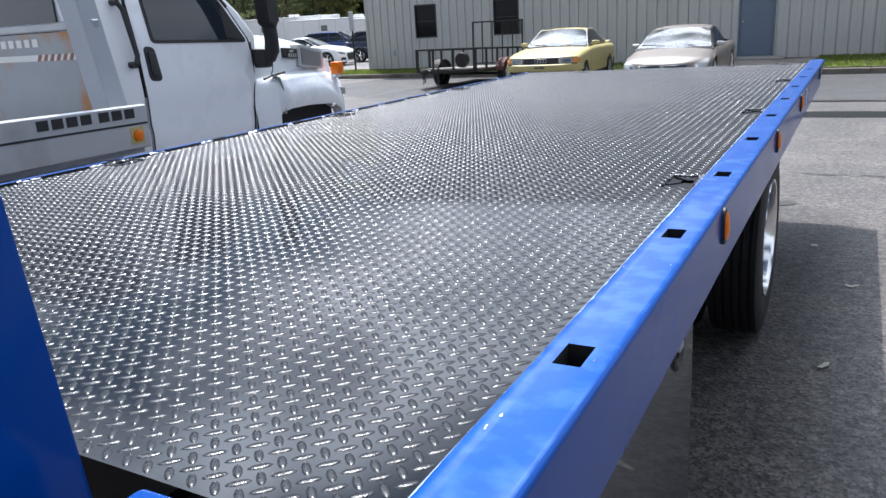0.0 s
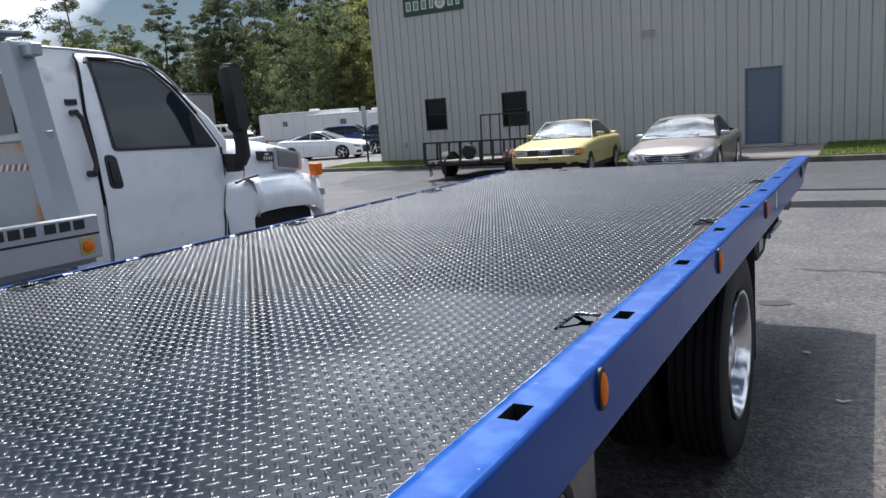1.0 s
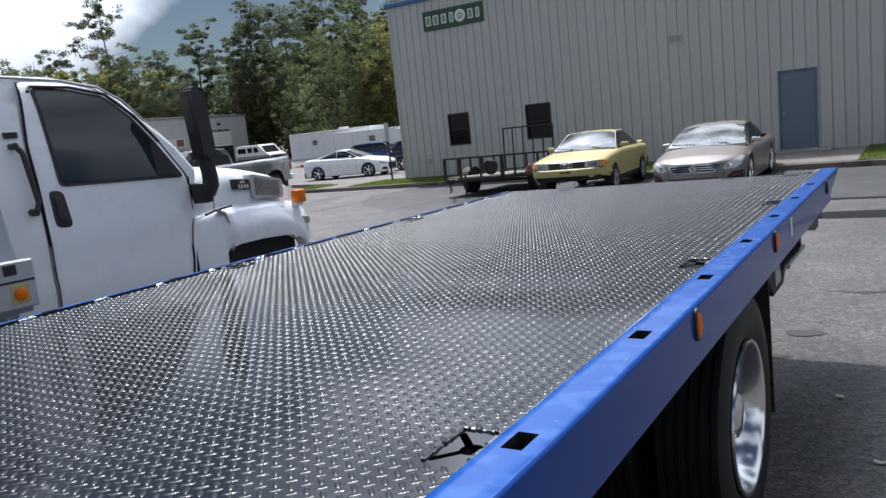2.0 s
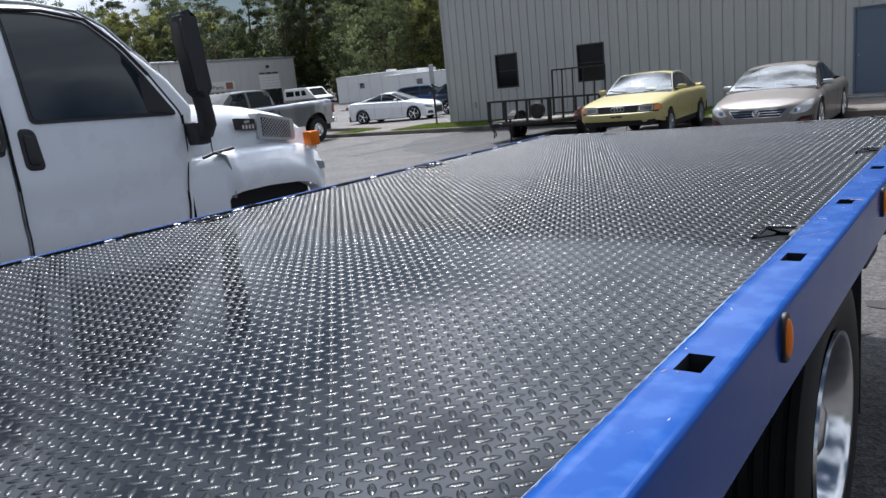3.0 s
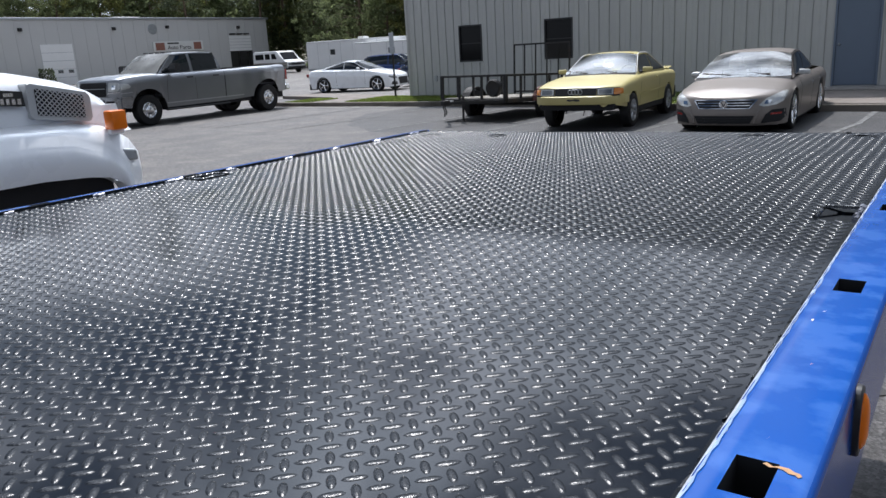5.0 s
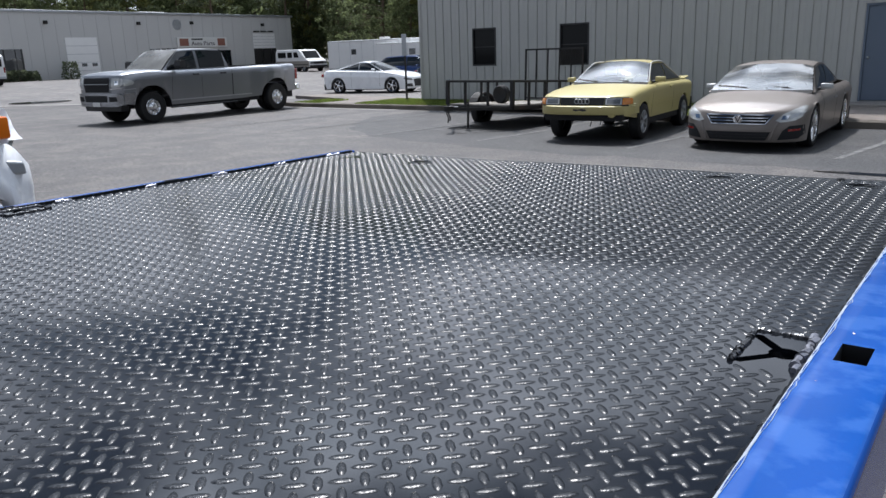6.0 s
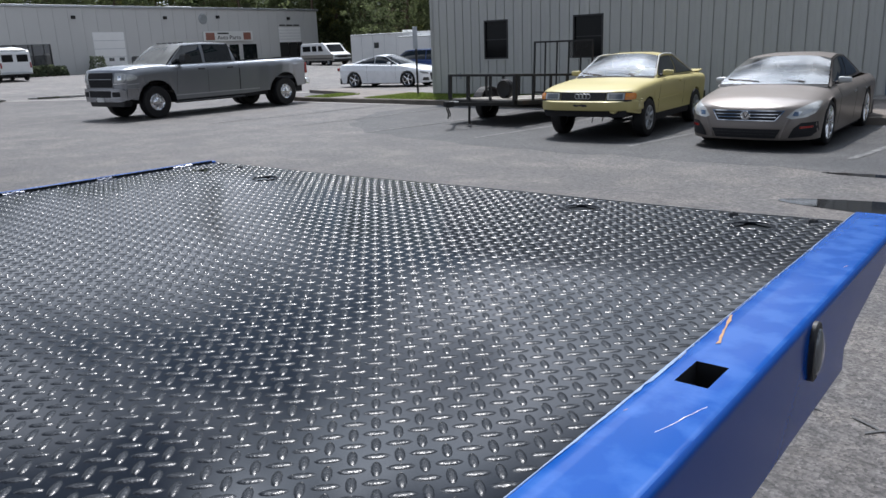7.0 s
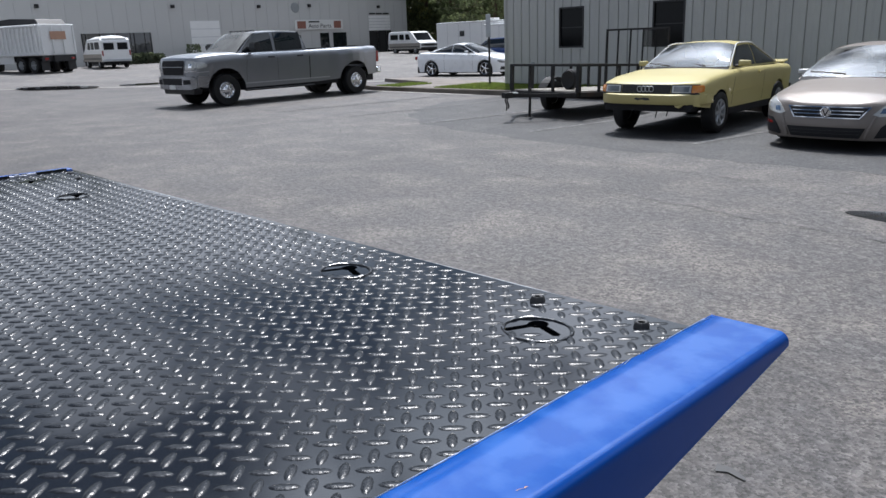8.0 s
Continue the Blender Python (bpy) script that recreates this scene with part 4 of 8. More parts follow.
while xs < WX1 - 0.05:
    xe = min(xs + 0.915, WX1)
    cut = any(a < xe and b > xs for a, b, c, d in OPEN)
    if not cut and plain and xe - xs > 0.91:
        again(plain[0], pose(xs - plain[1], 0, 0))
    else:
        ob = part("cladding_panel", panel(xs, xe), M_WALL, wall)
        if not cut and plain is None:
            plain = (ob, xs)
    xs = xe
# the wall behind the cladding, with its openings, and the other sides
bm = B()
cutx = sorted({WX0, WX1, *[q for o in OPEN for q in o[:2]]})
for p, q in zip(cutx, cutx[1:]):
    spans = [(0.0, WZ1 - 0.02)]
    for a, b, c, d in OPEN:
        if a <= (p + q) / 2 <= b:
            spans = [(0.0, c), (d, WZ1 - 0.02)]
    for c, d in spans:
        box(bm, p, q, 0.004, 0.16, c, d)
part("wall_core", bm, M_WALL2, wall)
for name, dims in (("side_wall", (WX0, WX0 + 0.15, 0.162, 24, 0, WZ1 - 0.02)), ("side_wall", (WX1 - 0.15, WX1, 0.162, 24, 0, WZ1 - 0.02)), ("back_wall", (WX0, WX1, 24.002, 24.15, 0, WZ1 - 0.02))):
    part(name, box(B(), *dims), M_WALL2, bld)
part("roof", prism(B(), [(-0.02, WZ1 + 0.03), (12, WZ1 + 1.1), (24.2, WZ1 + 0.03), (24.2, WZ1 - 0.015), (-0.02, WZ1 - 0.015)], "x", WX0 - 0.03, WX1 + 0.03), M_WALL2, bld)
bm = B()
prism(bm, [(-0.16, WZ1 + 0.09), (-0.021, WZ1 + 0.09), (-0.021, WZ1 - 0.06), (-0.13, WZ1 - 0.06), (-0.16, WZ1 - 0.02)], "x", WX0 - 0.06, WX1 + 0.06, 0.008)
part("gutter", bm, M_TRIM, bld, "blue painted steel gutter")
bm = B()
box(bm, WX0 - 0.025, WX0 + 0.06, -0.056, -0.050, WZ0, WZ1 - 0.06)
box(bm, WX0 - 0.030, WX0 - 0.002, -0.050, 0.10, WZ0, WZ1 - 0.06)
part("corner_trim", bm, M_WALL, bld)
for a, b, c, d in OPEN[:2]:
    win = new("window")
    win.parent = bld
    bm = B()
    f = 0.045
    for dims in ((a, b, d - f, d), (a, b, c, c + f), (a, a + f, c + f, d - f), (b - f, b, c + f, d - f)):
        box(bm, dims[0] + 0.002, dims[1] - 0.002, -0.045, 0.06, dims[2] + 0.002, dims[3] - 0.002)
    part("frame", bm, M_PLASTIC, win, "dark bronze window frame")
    bm = B()
    box(bm, a + f, b - f, 0.010, 0.018, c + f, d - f)
    part("pane", bm, M_PANE, win, "dark reflective pane")
    bm = B()
    box(bm, a + f, b - f, 0.002, 0.035, (c + d) / 2 - 0.012, (c + d) / 2 + 0.012)
    part("meeting_rail", bm, M_PLASTIC, win)
    bm = B()
    box(bm, a - 0.03, b + 0.03, -0.055, 0.0, c - 0.03, c, 0.004)
    part("sill", bm, M_WALL, win)
    bm = B()
    for k in range(7):
        z = d - 0.12 - 0.055 * k
        box(bm, a + f + 0.02, b - f - 0.02, 0.06, 0.075, z, z + 0.042)
    part("blind", bm, M_STEEL, win, "half-drawn grey blind")
a, b, c, d = OPEN[2]
dr = new("door")
dr.parent = bld
tagged(dr, "grey-blue painted steel door")
bm = B()
for dims in ((a, b, d - 0.05, d), (a, a + 0.05, c, d - 0.05), (b - 0.05, b, c, d - 0.05)):
    box(bm, dims[0] + 0.002, dims[1] - 0.002, -0.05, 0.08, dims[2] + 0.001, dims[3] - 0.001)
part("frame", bm, M_DOOR, dr)
bm = B()
box(bm, a + 0.054, b - 0.054, -0.012, 0.033, c + 0.012, d - 0.054, 0.003)
part("leaf", bm, M_DOOR, dr)
bm = B()
bmesh.ops.create_uvsphere(bm, u_segments=12, v_segments=8, radius=0.032, matrix=Matrix.Translation((a + 0.13, -0.06, c + 0.98)))
rod(bm, (a + 0.13, -0.012, c + 0.98), (a + 0.13, -0.05, c + 0.98), 0.016)
part("knob", bm, M_STEEL, dr, smooth=True)
bm = B()
box(bm, a - 0.02, b + 0.02, -0.075, 0.0, d + 0.002, d + 0.03)
part("drip_cap", bm, M_WALL, dr)
# louvre vent
vent = new("wall_vent")
vent.parent = bld
bm = B()
va, vb, vc, vd = -4.66, -4.23, 3.54, 3.81
for dims in ((va, vb, vd - 0.03, vd), (va, vb, vc, vc + 0.03), (va, va + 0.03, vc + 0.03, vd - 0.03), (vb - 0.03, vb, vc + 0.03, vd - 0.03)):
    box(bm, *dims[:2], -0.06, -0.002, *dims[2:])
part("frame", bm, M_WALL, vent)
for k in range(5):
    z = vc + 0.045 + 0.038 * k
    part("slat", prism(B(), [(-0.05, z), (-0.045, z), (-0.02, z + 0.03), (-0.025, z + 0.03)], "x", va + 0.03, vb - 0.03), M_WALL, vent)
part("backing", box(B(), va + 0.03, vb - 0.03, -0.014, -0.008, vc + 0.03, vd - 0.03), M_INK, vent)
# sign
sign = new("sign")
sign.parent = bld
tagged(sign, "dark green sign with worn white lettering")
part("board", box(B(), -13.0, -10.63, -0.075, -0.048, 5.20, 5.86, 0.006), M_GREEN, sign)
for k, (x, w) in enumerate(((-12.78, 0.2), (-12.48, 0.22), (-12.16, 0.2), (-11.86, 0.16), (-11.52, 0.3), (-11.12, 0.2), (-10.84, 0.14))):
    if k == 4:
        bm = B()
        lathe(bm, (x, -0.0752, 5.53), "y", [(0.10, -0.004), (0.19, -0.006), (0.21, 0.0)], 20)
        for q in range(6):
            rod(bm, (x, -0.078, 5.53), (x + 0.17 * math.cos(q * math.pi / 3), -0.078, 5.53 + 0.17 * math.sin(q * math.pi / 3)), 0.016, seg=6)
        part("wheel_emblem", bm, M_SIGNW, sign)
    else:
        bm = B()
        for xa, xb, za, zb in ((-w / 2, w / 2, 5.37, 5.405), (-w / 2, w / 2, 5.65, 5.685), (-w / 2, -w / 2 + 0.035, 5.406, 5.649), (w / 2 - 0.035, w / 2, 5.406, 5.649)):
            box(bm, x + xa, x + xb, -0.080, -0.0752, za, zb)
        letter = part("letter_bar", bm, M_SIGNW, sign)
        part("letter_fill", box(B(), x - w / 2 + 0.036, x + w / 2 - 0.036, -0.079, -0.0752, 5.406, 5.649), M_FILL, letter)
bm = B()
box(bm, -13.42, -13.32, -0.09, -0.03, 0.62, 0.80, 0.006)
part("outdoor_socket", bm, M_STEEL, bld)

# ---- kerb, planting strip, walk and lot markings ----
EDGE = [(-19.6, 21.75), (-18.6, 21.45), (-12.0, 21.30), (-8.0, 21.0), (-4.0, 19.75), (0.0, 19.55), (14.0, 19.5)]


def edge_y(x):
    return lerp_table(EDGE, x)


kerb = new("kerb")
tagged(kerb, "weathered concrete kerb along the lot", "kerb", kind="structure")
x = EDGE[0][0]
while x < 13.9:
    e = min(x + 1.52, 14.0)
    bm = B()
    a, b = Vector((x + 0.006, edge_y(x), 0)), Vector((e - 0.006, edge_y(e), 0))
    sect = [(0.0, 0.0), (0.02, 0.125), (0.045, 0.142), (0.16, 0.142), (0.16, 0.0)]
    loft(bm, [[(p.x, p.y + s, z - 0.002) for s, z in sect] for p in (a, b)], closed=True, caps=True)
    part("kerb_stone", bm, M_KERB, kerb)
    x = e


def strip(name, xa, xb, y_in, z, mat, label, cat, step=0.6):
    bm = B()
    n = max(1, int((xb - xa) / step))
    rows = []
    for k in range(n + 1):
        x = xa + (xb - xa) * k / n
        y0, y1 = edge_y(x) + 0.158, y_in
        m = 5
        rows.append([(x, y0 + (y1 - y0) * j / m, z + (0.02 * random.random() if 0 < j < m else 0)) for j in range(m + 1)])
    loft(bm, rows)
    return solid(name, bm, mat, label, cat, "structure", smooth=True)


strip("planting_strip", -18.6, -17.5, 23.2, 0.12, M_SOIL, "short sunlit grass on soil beside the walk", "grass")
strip("planting_strip", -15.7, -2.45, 23.80, 0.13, M_SOIL, "grass strip along the metal building", "grass")
strip("planting_strip", 0.45, 14.0, 23.88, 0.16, M_SOIL, "grass strip along the metal building", "grass")
strip("door_walk", -2.45, 0.45, 23.83, 0.15, M_PATH, "pale concrete walk to the steel door", "pavement")
bm = B()
prism(bm, [(-17.5, edge_y(-17.5) + 0.158), (-15.7, edge_y(-15.7) + 0.158), (-15.9, 24.6), (-21.5, 26.4), (-22.5, 25.2), (-18.4, 23.9)], "z", 0.0, 0.125)
solid("path", bm, M_PATH, "pale concrete path between the lots", "pavement", "structure")
bm = B()
box(bm, -2.2, -0.4, 22.9, 23.76, 0.0, 0.205, 0.01)
solid("door_step", bm, M_CONC, "worn concrete slab before the steel door", "step", "structure")


def blades(count, area, z, h):
    vs, fs = [], []
    for k in range(count):
        x = random.uniform(area[0], area[1])
        y = random.uniform(edge_y(x) + 0.17, area[2])
        a = random.uniform(0, math.pi)
        w = random.uniform(0.008, 0.02)
        hh = h * random.uniform(0.5, 1.3)
        dx, dy = random.uniform(-0.04, 0.04), random.uniform(-0.04, 0.04)
        n = len(vs)
        vs += [(x - w * math.cos(a), y - w * math.sin(a), z), (x + w * math.cos(a), y + w * math.sin(a), z), (x + dx, y + dy, z + hh)]
        fs.append((n, n + 1, n + 2))
    return vs, fs


vs, fs = [], []
for cnt, area, z in ((2500, (-18.6, -17.5, 23.2), 0.12), (21000, (-15.7, -9.0, 23.7), 0.13), (5000, (-9, -2.5, 23.7), 0.13), (20000, (0.45, 9, 23.7), 0.16)):
    a, b = blades(cnt, area, z, 0.06)
    n = len(vs)
    vs += a
    fs += [tuple(n + q for q in f) for f in b]
me = bpy.data.meshes.new("grass")
me.from_pydata(vs, [], fs)
me.materials.append(M_GRASS)
tagged(new("grass", me), "short mown grass, partly dry", "grass", kind="stuff")


def patch(name, outline, mat, label, cat, z=0.004):
    bm = B()
    bm.faces.new([bm.verts.new((x, y, z + ground_z(x, y))) for x, y in outline])
    bmesh.ops.recalc_face_normals(bm, faces=bm.faces[:])
    if bm.faces[0].normal.z < 0:
        bmesh.ops.reverse_faces(bm, faces=bm.faces[:])
    return solid(name, bm, mat, label, cat, "structure")


def band(name, pts, width, mat, label, cat, z=0.008, rag=0.0, gaps=0.0):
    bm = B()
    rows = []
    for k, p in enumerate(pts):
        q = Vector(pts[min(k + 1, len(pts) - 1)]) - Vector(pts[max(k - 1, 0)])
        nrm = Vector((-q.y, q.x)).normalized() * width / 2 * (1 + random.uniform(-rag, rag))
        rows.append([(p[0] - nrm.x, p[1] - nrm.y, z + ground_z(*p)), (p[0] + nrm.x, p[1] + nrm.y, z + ground_z(*p))])
    loft(bm, rows)
    if bm.faces[0].normal.z < 0:
        bmesh.ops.reverse_faces(bm, faces=bm.faces[:])
    if gaps:
        bmesh.ops.delete(bm, geom=[f for f in bm.faces if random.random() < gaps], context="FACES")
    return solid(name, bm, mat, label, cat, "structure")


bay = [(14, 14.2), (14, 19.49), (0.0, 19.54), (-4.0, 19.74), (-8.0, 20.99), (-12.0, 21.29), (-12.4, 21.30), (-12.6, 19.0), (-11.9, 17.5), (-10.7, 16.2), (-9.2, 15.3), (-7.2, 14.75), (-5.4, 14.5), (-2.5, 14.4), (3, 14.25)]
front = bay[6:] + [bay[0]]
rough_edge = [q for p, n in zip(front, front[1:]) for q in wander(p, n, max(2, int(math.dist(p, n) / 0.42)), 0.12)[:-1]]
patch("parking_bay", bay[1:6] + rough_edge, M_BAY, "darker newer asphalt of the parking bays", "parking bay", 0.002)
for x in (-14.4, -11.7, -9.05, -6.4, -3.45, -0.35, 2.5):
    band("parking_line", [(x - 0.3, 15.4), (x, 17.5), (x + 0.05, 20.6 if x > -5 else 21.1)], 0.10, M_LINE, "worn white parking line on asphalt", "road marking")
band("edge_line", [(-18.2, 21.30), (-15.5, 21.20), (-13.6, 21.15)], 0.22, M_CONC, "pale gutter strip at the kerb", "road marking")


def crack(points, width):
    band("sealed_crack", points, width, M_SEAL, "thin dark crack in worn asphalt", "crack", 0.006, 0.8, 0.34)


crack(wander((-6.5, 12.5), (3.5, 11.0), 110, 0.05), 0.012)
crack(wander((-4.5, 9.6), (-1.0, 14.5), 80, 0.04), 0.009)
crack(wander((0.4, 7.95), (12.0, 7.9), 160, 0.035), 0.030)
crack(wander((0.9, 7.88), (6.0, 7.99), 90, 0.04), 0.018)
crack(wander((-9.0, 13.5), (-2.0, 15.2), 90, 0.05), 0.013)
crack(wander((-4.6, 13.6), (0.6, 13.0), 70, 0.05), 0.014)
crack(wander((-9.5, 11.4), (-6.6, 12.3), 40, 0.05), 0.014)
crack(wander((-13.0, 13.0), (-11.2, 13.5), 24, 0.06), 0.02)
crack(wander((1.0, 14.8), (14.0, 14.6), 80, 0.04), 0.05)
crack(wander((-16.5, 17.6), (-9.0, 17.0), 80, 0.06), 0.014)


def blob(cx, cy, rx, ry, turn, n=40, rag=0.18):
    ph = [random.uniform(0, 6.28) for _ in range(5)]
    out = []
    for k in range(n):
        a = 2 * math.pi * k / n
        r = 1 + rag * sum(math.sin((i + 2) * a + ph[i]) / (i + 1) for i in range(5))
        x, y = rx * r * math.cos(a), ry * r * math.sin(a)
        c, s = math.cos(radians(turn)), math.sin(radians(turn))
        out.append((cx + c * x - s * y, cy + s * x + c * y))
    return out


patch("puddle", blob(1.35, 12.48, 2.12, 0.34, 2, 40, 0.04), M_WATER, "shallow dark puddle on asphalt", "puddle")
patch("puddle", blob(0.9, 14.20, 1.68, 0.12, 0, 40, 0.04), M_WATER, "shallow dark puddle on asphalt", "puddle")
patch("puddle", blob(-36.2, 17.0, 2.1, 1.2, 28, 40, 0.06), M_WATER, "long dark puddle in the lot's gutter", "puddle", 0.05)
patch("puddle", blob(-34.4, 20.5, 1.0, 1.25, 160, 40, 0.06), M_WATER, "long dark puddle in the lot's gutter", "puddle", 0.04)
far_near = [(-100, -15), (-44, 12.8), (-38.5, 15.5), (-31, 20.5), (-24.5, 24.5), (-21.5, 26.8), (-16, 25.6), (-14.5, 25.4)]
bm = B()
rows = []
for x in sorted({*range(-100, -15, 4), *(q for q, _ in far_near)}):
    xa = 4 * math.floor(x / 4)
    z = ground_z(xa, 0) + (ground_z(xa + 4, 0) - ground_z(xa, 0)) * (x - xa) / 4 + 0.012
    y = lerp_table(far_near, x)
    rows.append([(x, y + (85 - y) * k / 6, z) for k in range(7)])
loft(bm, rows)
bmesh.ops.recalc_face_normals(bm, faces=bm.faces[:])
if bm.faces[0].normal.z < 0:
    bmesh.ops.reverse_faces(bm, faces=bm.faces[:])
solid("far_lot", bm, M_FARLOT, "pale sun-bleached asphalt of the far lot", "ground", "structure")
band("lane_seam", [(-44, 12.5), (-38.5, 15.2), (-31, 20.2), (-24.5, 24.2), (-21.5, 26.5)], 0.5, M_CONC, "pale concrete gutter across the lot", "gutter", 0.006)
# dark patches painted where the truck's tail casts shadow on the asphalt
patch("oil_stain", blob(0.95, 6.60, 0.15, 0.075, 6, 40, 0.12), M_SHADOW, "dark painted shadow on asphalt", "stain", 0.005)
patch("oil_stain", blob(0.86, 6.02, 0.07, 0.04, 20, 30, 0.1), M_SHADOW, "small dark painted shadow on asphalt", "stain", 0.005)
# leaf scraps on the ground
for k, (x, y) in enumerate(((1.52, 4.55), (1.42, 3.35), (1.28, 5.35), (1.46, 2.2))):
    bm = B()
    pts = blob(0, 0, 0.036, 0.016, 30 * k, 12, 0.3)
    lo = [bm.verts.new((px, py, 0.006 + 0.012 * abs(px) / 0.05)) for px, py in pts]
    bm.faces.new(lo)
    ob = solid("dry_leaf", bm, material("dry_leaf", (0.42, 0.38, 0.31), 0.9, 0, 0.2, 40, 0.1, 100) if k == 0 else bpy.data.materials["dry_leaf"], "curled pale dry leaf lying on asphalt", "leaf", group="leaves on the lot")
    ob.matrix_basis = pose(x, y, 0.003, 0, 0, 40 * k)
# sign post at the building's corner
post = thing("sign_post", "narrow steel sign post in the grass", "sign post", pose(-14.94, 23.27, 0.12))
part("pole", box(B(), -0.03, 0.03, -0.02, 0.02, -0.05, 1.65, 0.004), M_TRAILER, post)
part("plate", box(B(), -0.10, 0.10, -0.035, -0.022, 1.45, 2.13, 0.006), M_STEEL, post)


# ---- vehicles ----
def car_wheel(parent, x, y, r, w, side, rim_r, spokes, rim_mat, tyre_label="black car tyre", dish=False):
    wh = new("wheel")
    wh.parent = parent
    wh.matrix_basis = pose(x, y, r)
    bm = B()
    lathe(bm, (0, 0, 0), "x", [(rim_r, -w * 0.42), (rim_r + 0.02, -w * 0.5), (r - 0.03, -w * 0.5), (r - 0.006, -w * 0.42), (r, -w * 0.34), (r, w * 0.34), (r - 0.006, w * 0.42), (r - 0.03, w * 0.5), (rim_r + 0.02, w * 0.5), (rim_r, w * 0.42)], 30)
    part("tyre", bm, M_RUBBER, wh, tyre_label, smooth=True)
    s = side
    bm = B()
    lathe(bm, (0, 0, 0), "x", [(rim_r + 0.004, s * w * 0.44), (rim_r - 0.008, s * w * 0.47), (rim_r - 0.022, s * w * 0.42), (rim_r - 0.03, s * w * 0.1), (rim_r - 0.04, -s * w * 0.1)], 30)
    for k in range(spokes):
        a0 = 2 * math.pi * k / spokes
        for da in (-0.09, 0.09):
            a = a0 + da
            p, q = (0.05 * math.cos(a0), 0.05 * math.sin(a0)), ((rim_r - 0.018) * math.cos(a), (rim_r - 0.018) * math.sin(a))
            rod(bm, (s * w * 0.33, *p), (s * w * 0.40, *q), 0.021, 0.014, 6)
    if dish:
        lathe(bm, (0, 0, 0), "x", [(rim_r - 0.02, s * w * 0.34), (rim_r * 0.62, s * w * 0.36), (rim_r * 0.56, s * w * 0.44), (rim_r * 0.40, s * w * 0.52), (0.0, s * w * 0.55)], 24)
    lathe(bm, (0, 0, 0), "x", [(0.07, s * w * 0.2), (0.07, s * w * 0.36), (0.05, s * w * 0.40), (0.0, s * w * 0.40)], 14)
    part("rim", bm, rim_mat, wh, smooth=True)
    bm = B()
    lathe(bm, (0, 0, 0), "x", [(rim_r - 0.03, s * w * 0.06), (0.0, s * w * 0.06)], 20)
    part("brake_disc", bm, M_TRAILER, wh)
    return wh


def half_section(spec, d):
    """Half of the shell's cross-section at a distance from the nose, from the crown to the sill, as (x, z)."""
    L, W = spec["length"], spec["width"] / 2
    top, mid, sill = (lerp_table(spec[k], d) for k in ("top", "shoulder", "sill"))
    w = W * lerp_table(spec["plan"], d)
    a, n = spec["nose"]
    if d < a:
        w *= max(0.0, 1 - (1 - d / a) ** n) ** (1 / n)
    a, n = spec["stern"]
    if L - d < a:
        w *= max(0.0, 1 - (1 - (L - d) / a) ** n) ** (1 / n)
    crown = spec.get("crown", 0.035) * min(1.0, 0.25 + d / 0.5)
    edge = spec.get("edge", 0.02)
    flat, side = spec.get("flat", 0.86), spec.get("side", 0.93)
    return [(0.0, top + crown), (w * 0.40, top + crown * 0.84), (w * 0.70, top + crown * 0.42), (w * flat, top), (w * side, top - edge),
            (w * (side + 1.5) / 2.5, mid + min(0.06, max(0.008, (top - edge - mid) * 0.6))), (w, mid), (w * 0.998, mid - 0.05), (w * 0.985, (mid + sill) / 2), (w * 0.965, sill)]


def half_width(spec, d, z):
    sec = half_section(spec, d)
    if z >= sec[0][1]:
        return 0.0
    for (xa, za), (xb, zb) in zip(sec, sec[1:]):
        if zb <= z <= za:
            return xa + (xb - xa) * (za - z) / max(za - zb, 1e-6)
    return sec[-1][0]


def rake(spec, d, z):
    """How far the nose leans back with height."""
    return lerp_table(spec.get("rake", [(0, 0), (2, 0)]), z) * max(0.0, 1 - d / 0.7)


def nose_y(spec, x, z):
    lo, hi = 0.0, 1.6
    for _ in range(26):
        m = (lo + hi) / 2
        if half_width(spec, m, z) < abs(x):
            lo = m
        else:
            hi = m
    return -lo - rake(spec, lo, z)


def car_shell(spec):
    """The painted shell below the glass. Local y runs from the nose (0) to the tail (-length)."""
    L = spec["length"]
    n = spec.get("stations", 80)
    ds = sorted({*[L * k / n for k in range(n + 1)], *[0.004, 0.012, 0.03, 0.06, 0.1, 0.14], *[L - q for q in (0.01, 0.03, 0.1)],
                 *[wy + spec["arch"] * math.cos(math.pi * k / 14) * 0.9999 for wy in spec["axles"] for k in range(15)]})
    rows = []
    for d in ds:
        sec = half_section(spec, d)
        sill = sec[-1][1]
        for wy in spec["axles"]:
            q = spec["arch"] ** 2 - (d - wy) ** 2
            if q > 0:
                sill = max(sill, spec["axle_z"] + math.sqrt(q))
        if sill > sec[-1][1]:
            sec = [(x, max(z, sill - 0.0)) if z < sill else (x, z) for x, z in sec]
        half = sec[::-1]
        rows.append([(x, -d - rake(spec, d, z), z) for x, z in half] + [(-x, -d - rake(spec, d, z), z) for x, z in sec[1:]])
    bm = B()
    loft(bm, rows)
    return bm


def fine_patch(outline, step):
    """A flat outline cut into a grid of small faces, in (a, b, 0)."""
    bm = B()
    bm.faces.new([bm.verts.new((a, b, 0)) for a, b in outline])
    for k in (0, 1):
        lo, hi = min(p[k] for p in outline), max(p[k] for p in outline)
        for q in range(1, int((hi - lo) / step) + 1):
            co = [0, 0, 0]
            co[k] = lo + q * step
            no = [0, 0, 0]
            no[k] = 1
            bmesh.ops.bisect_plane(bm, geom=bm.verts[:] + bm.edges[:] + bm.faces[:], plane_co=co, plane_no=no, dist=1e-6)
    return bm


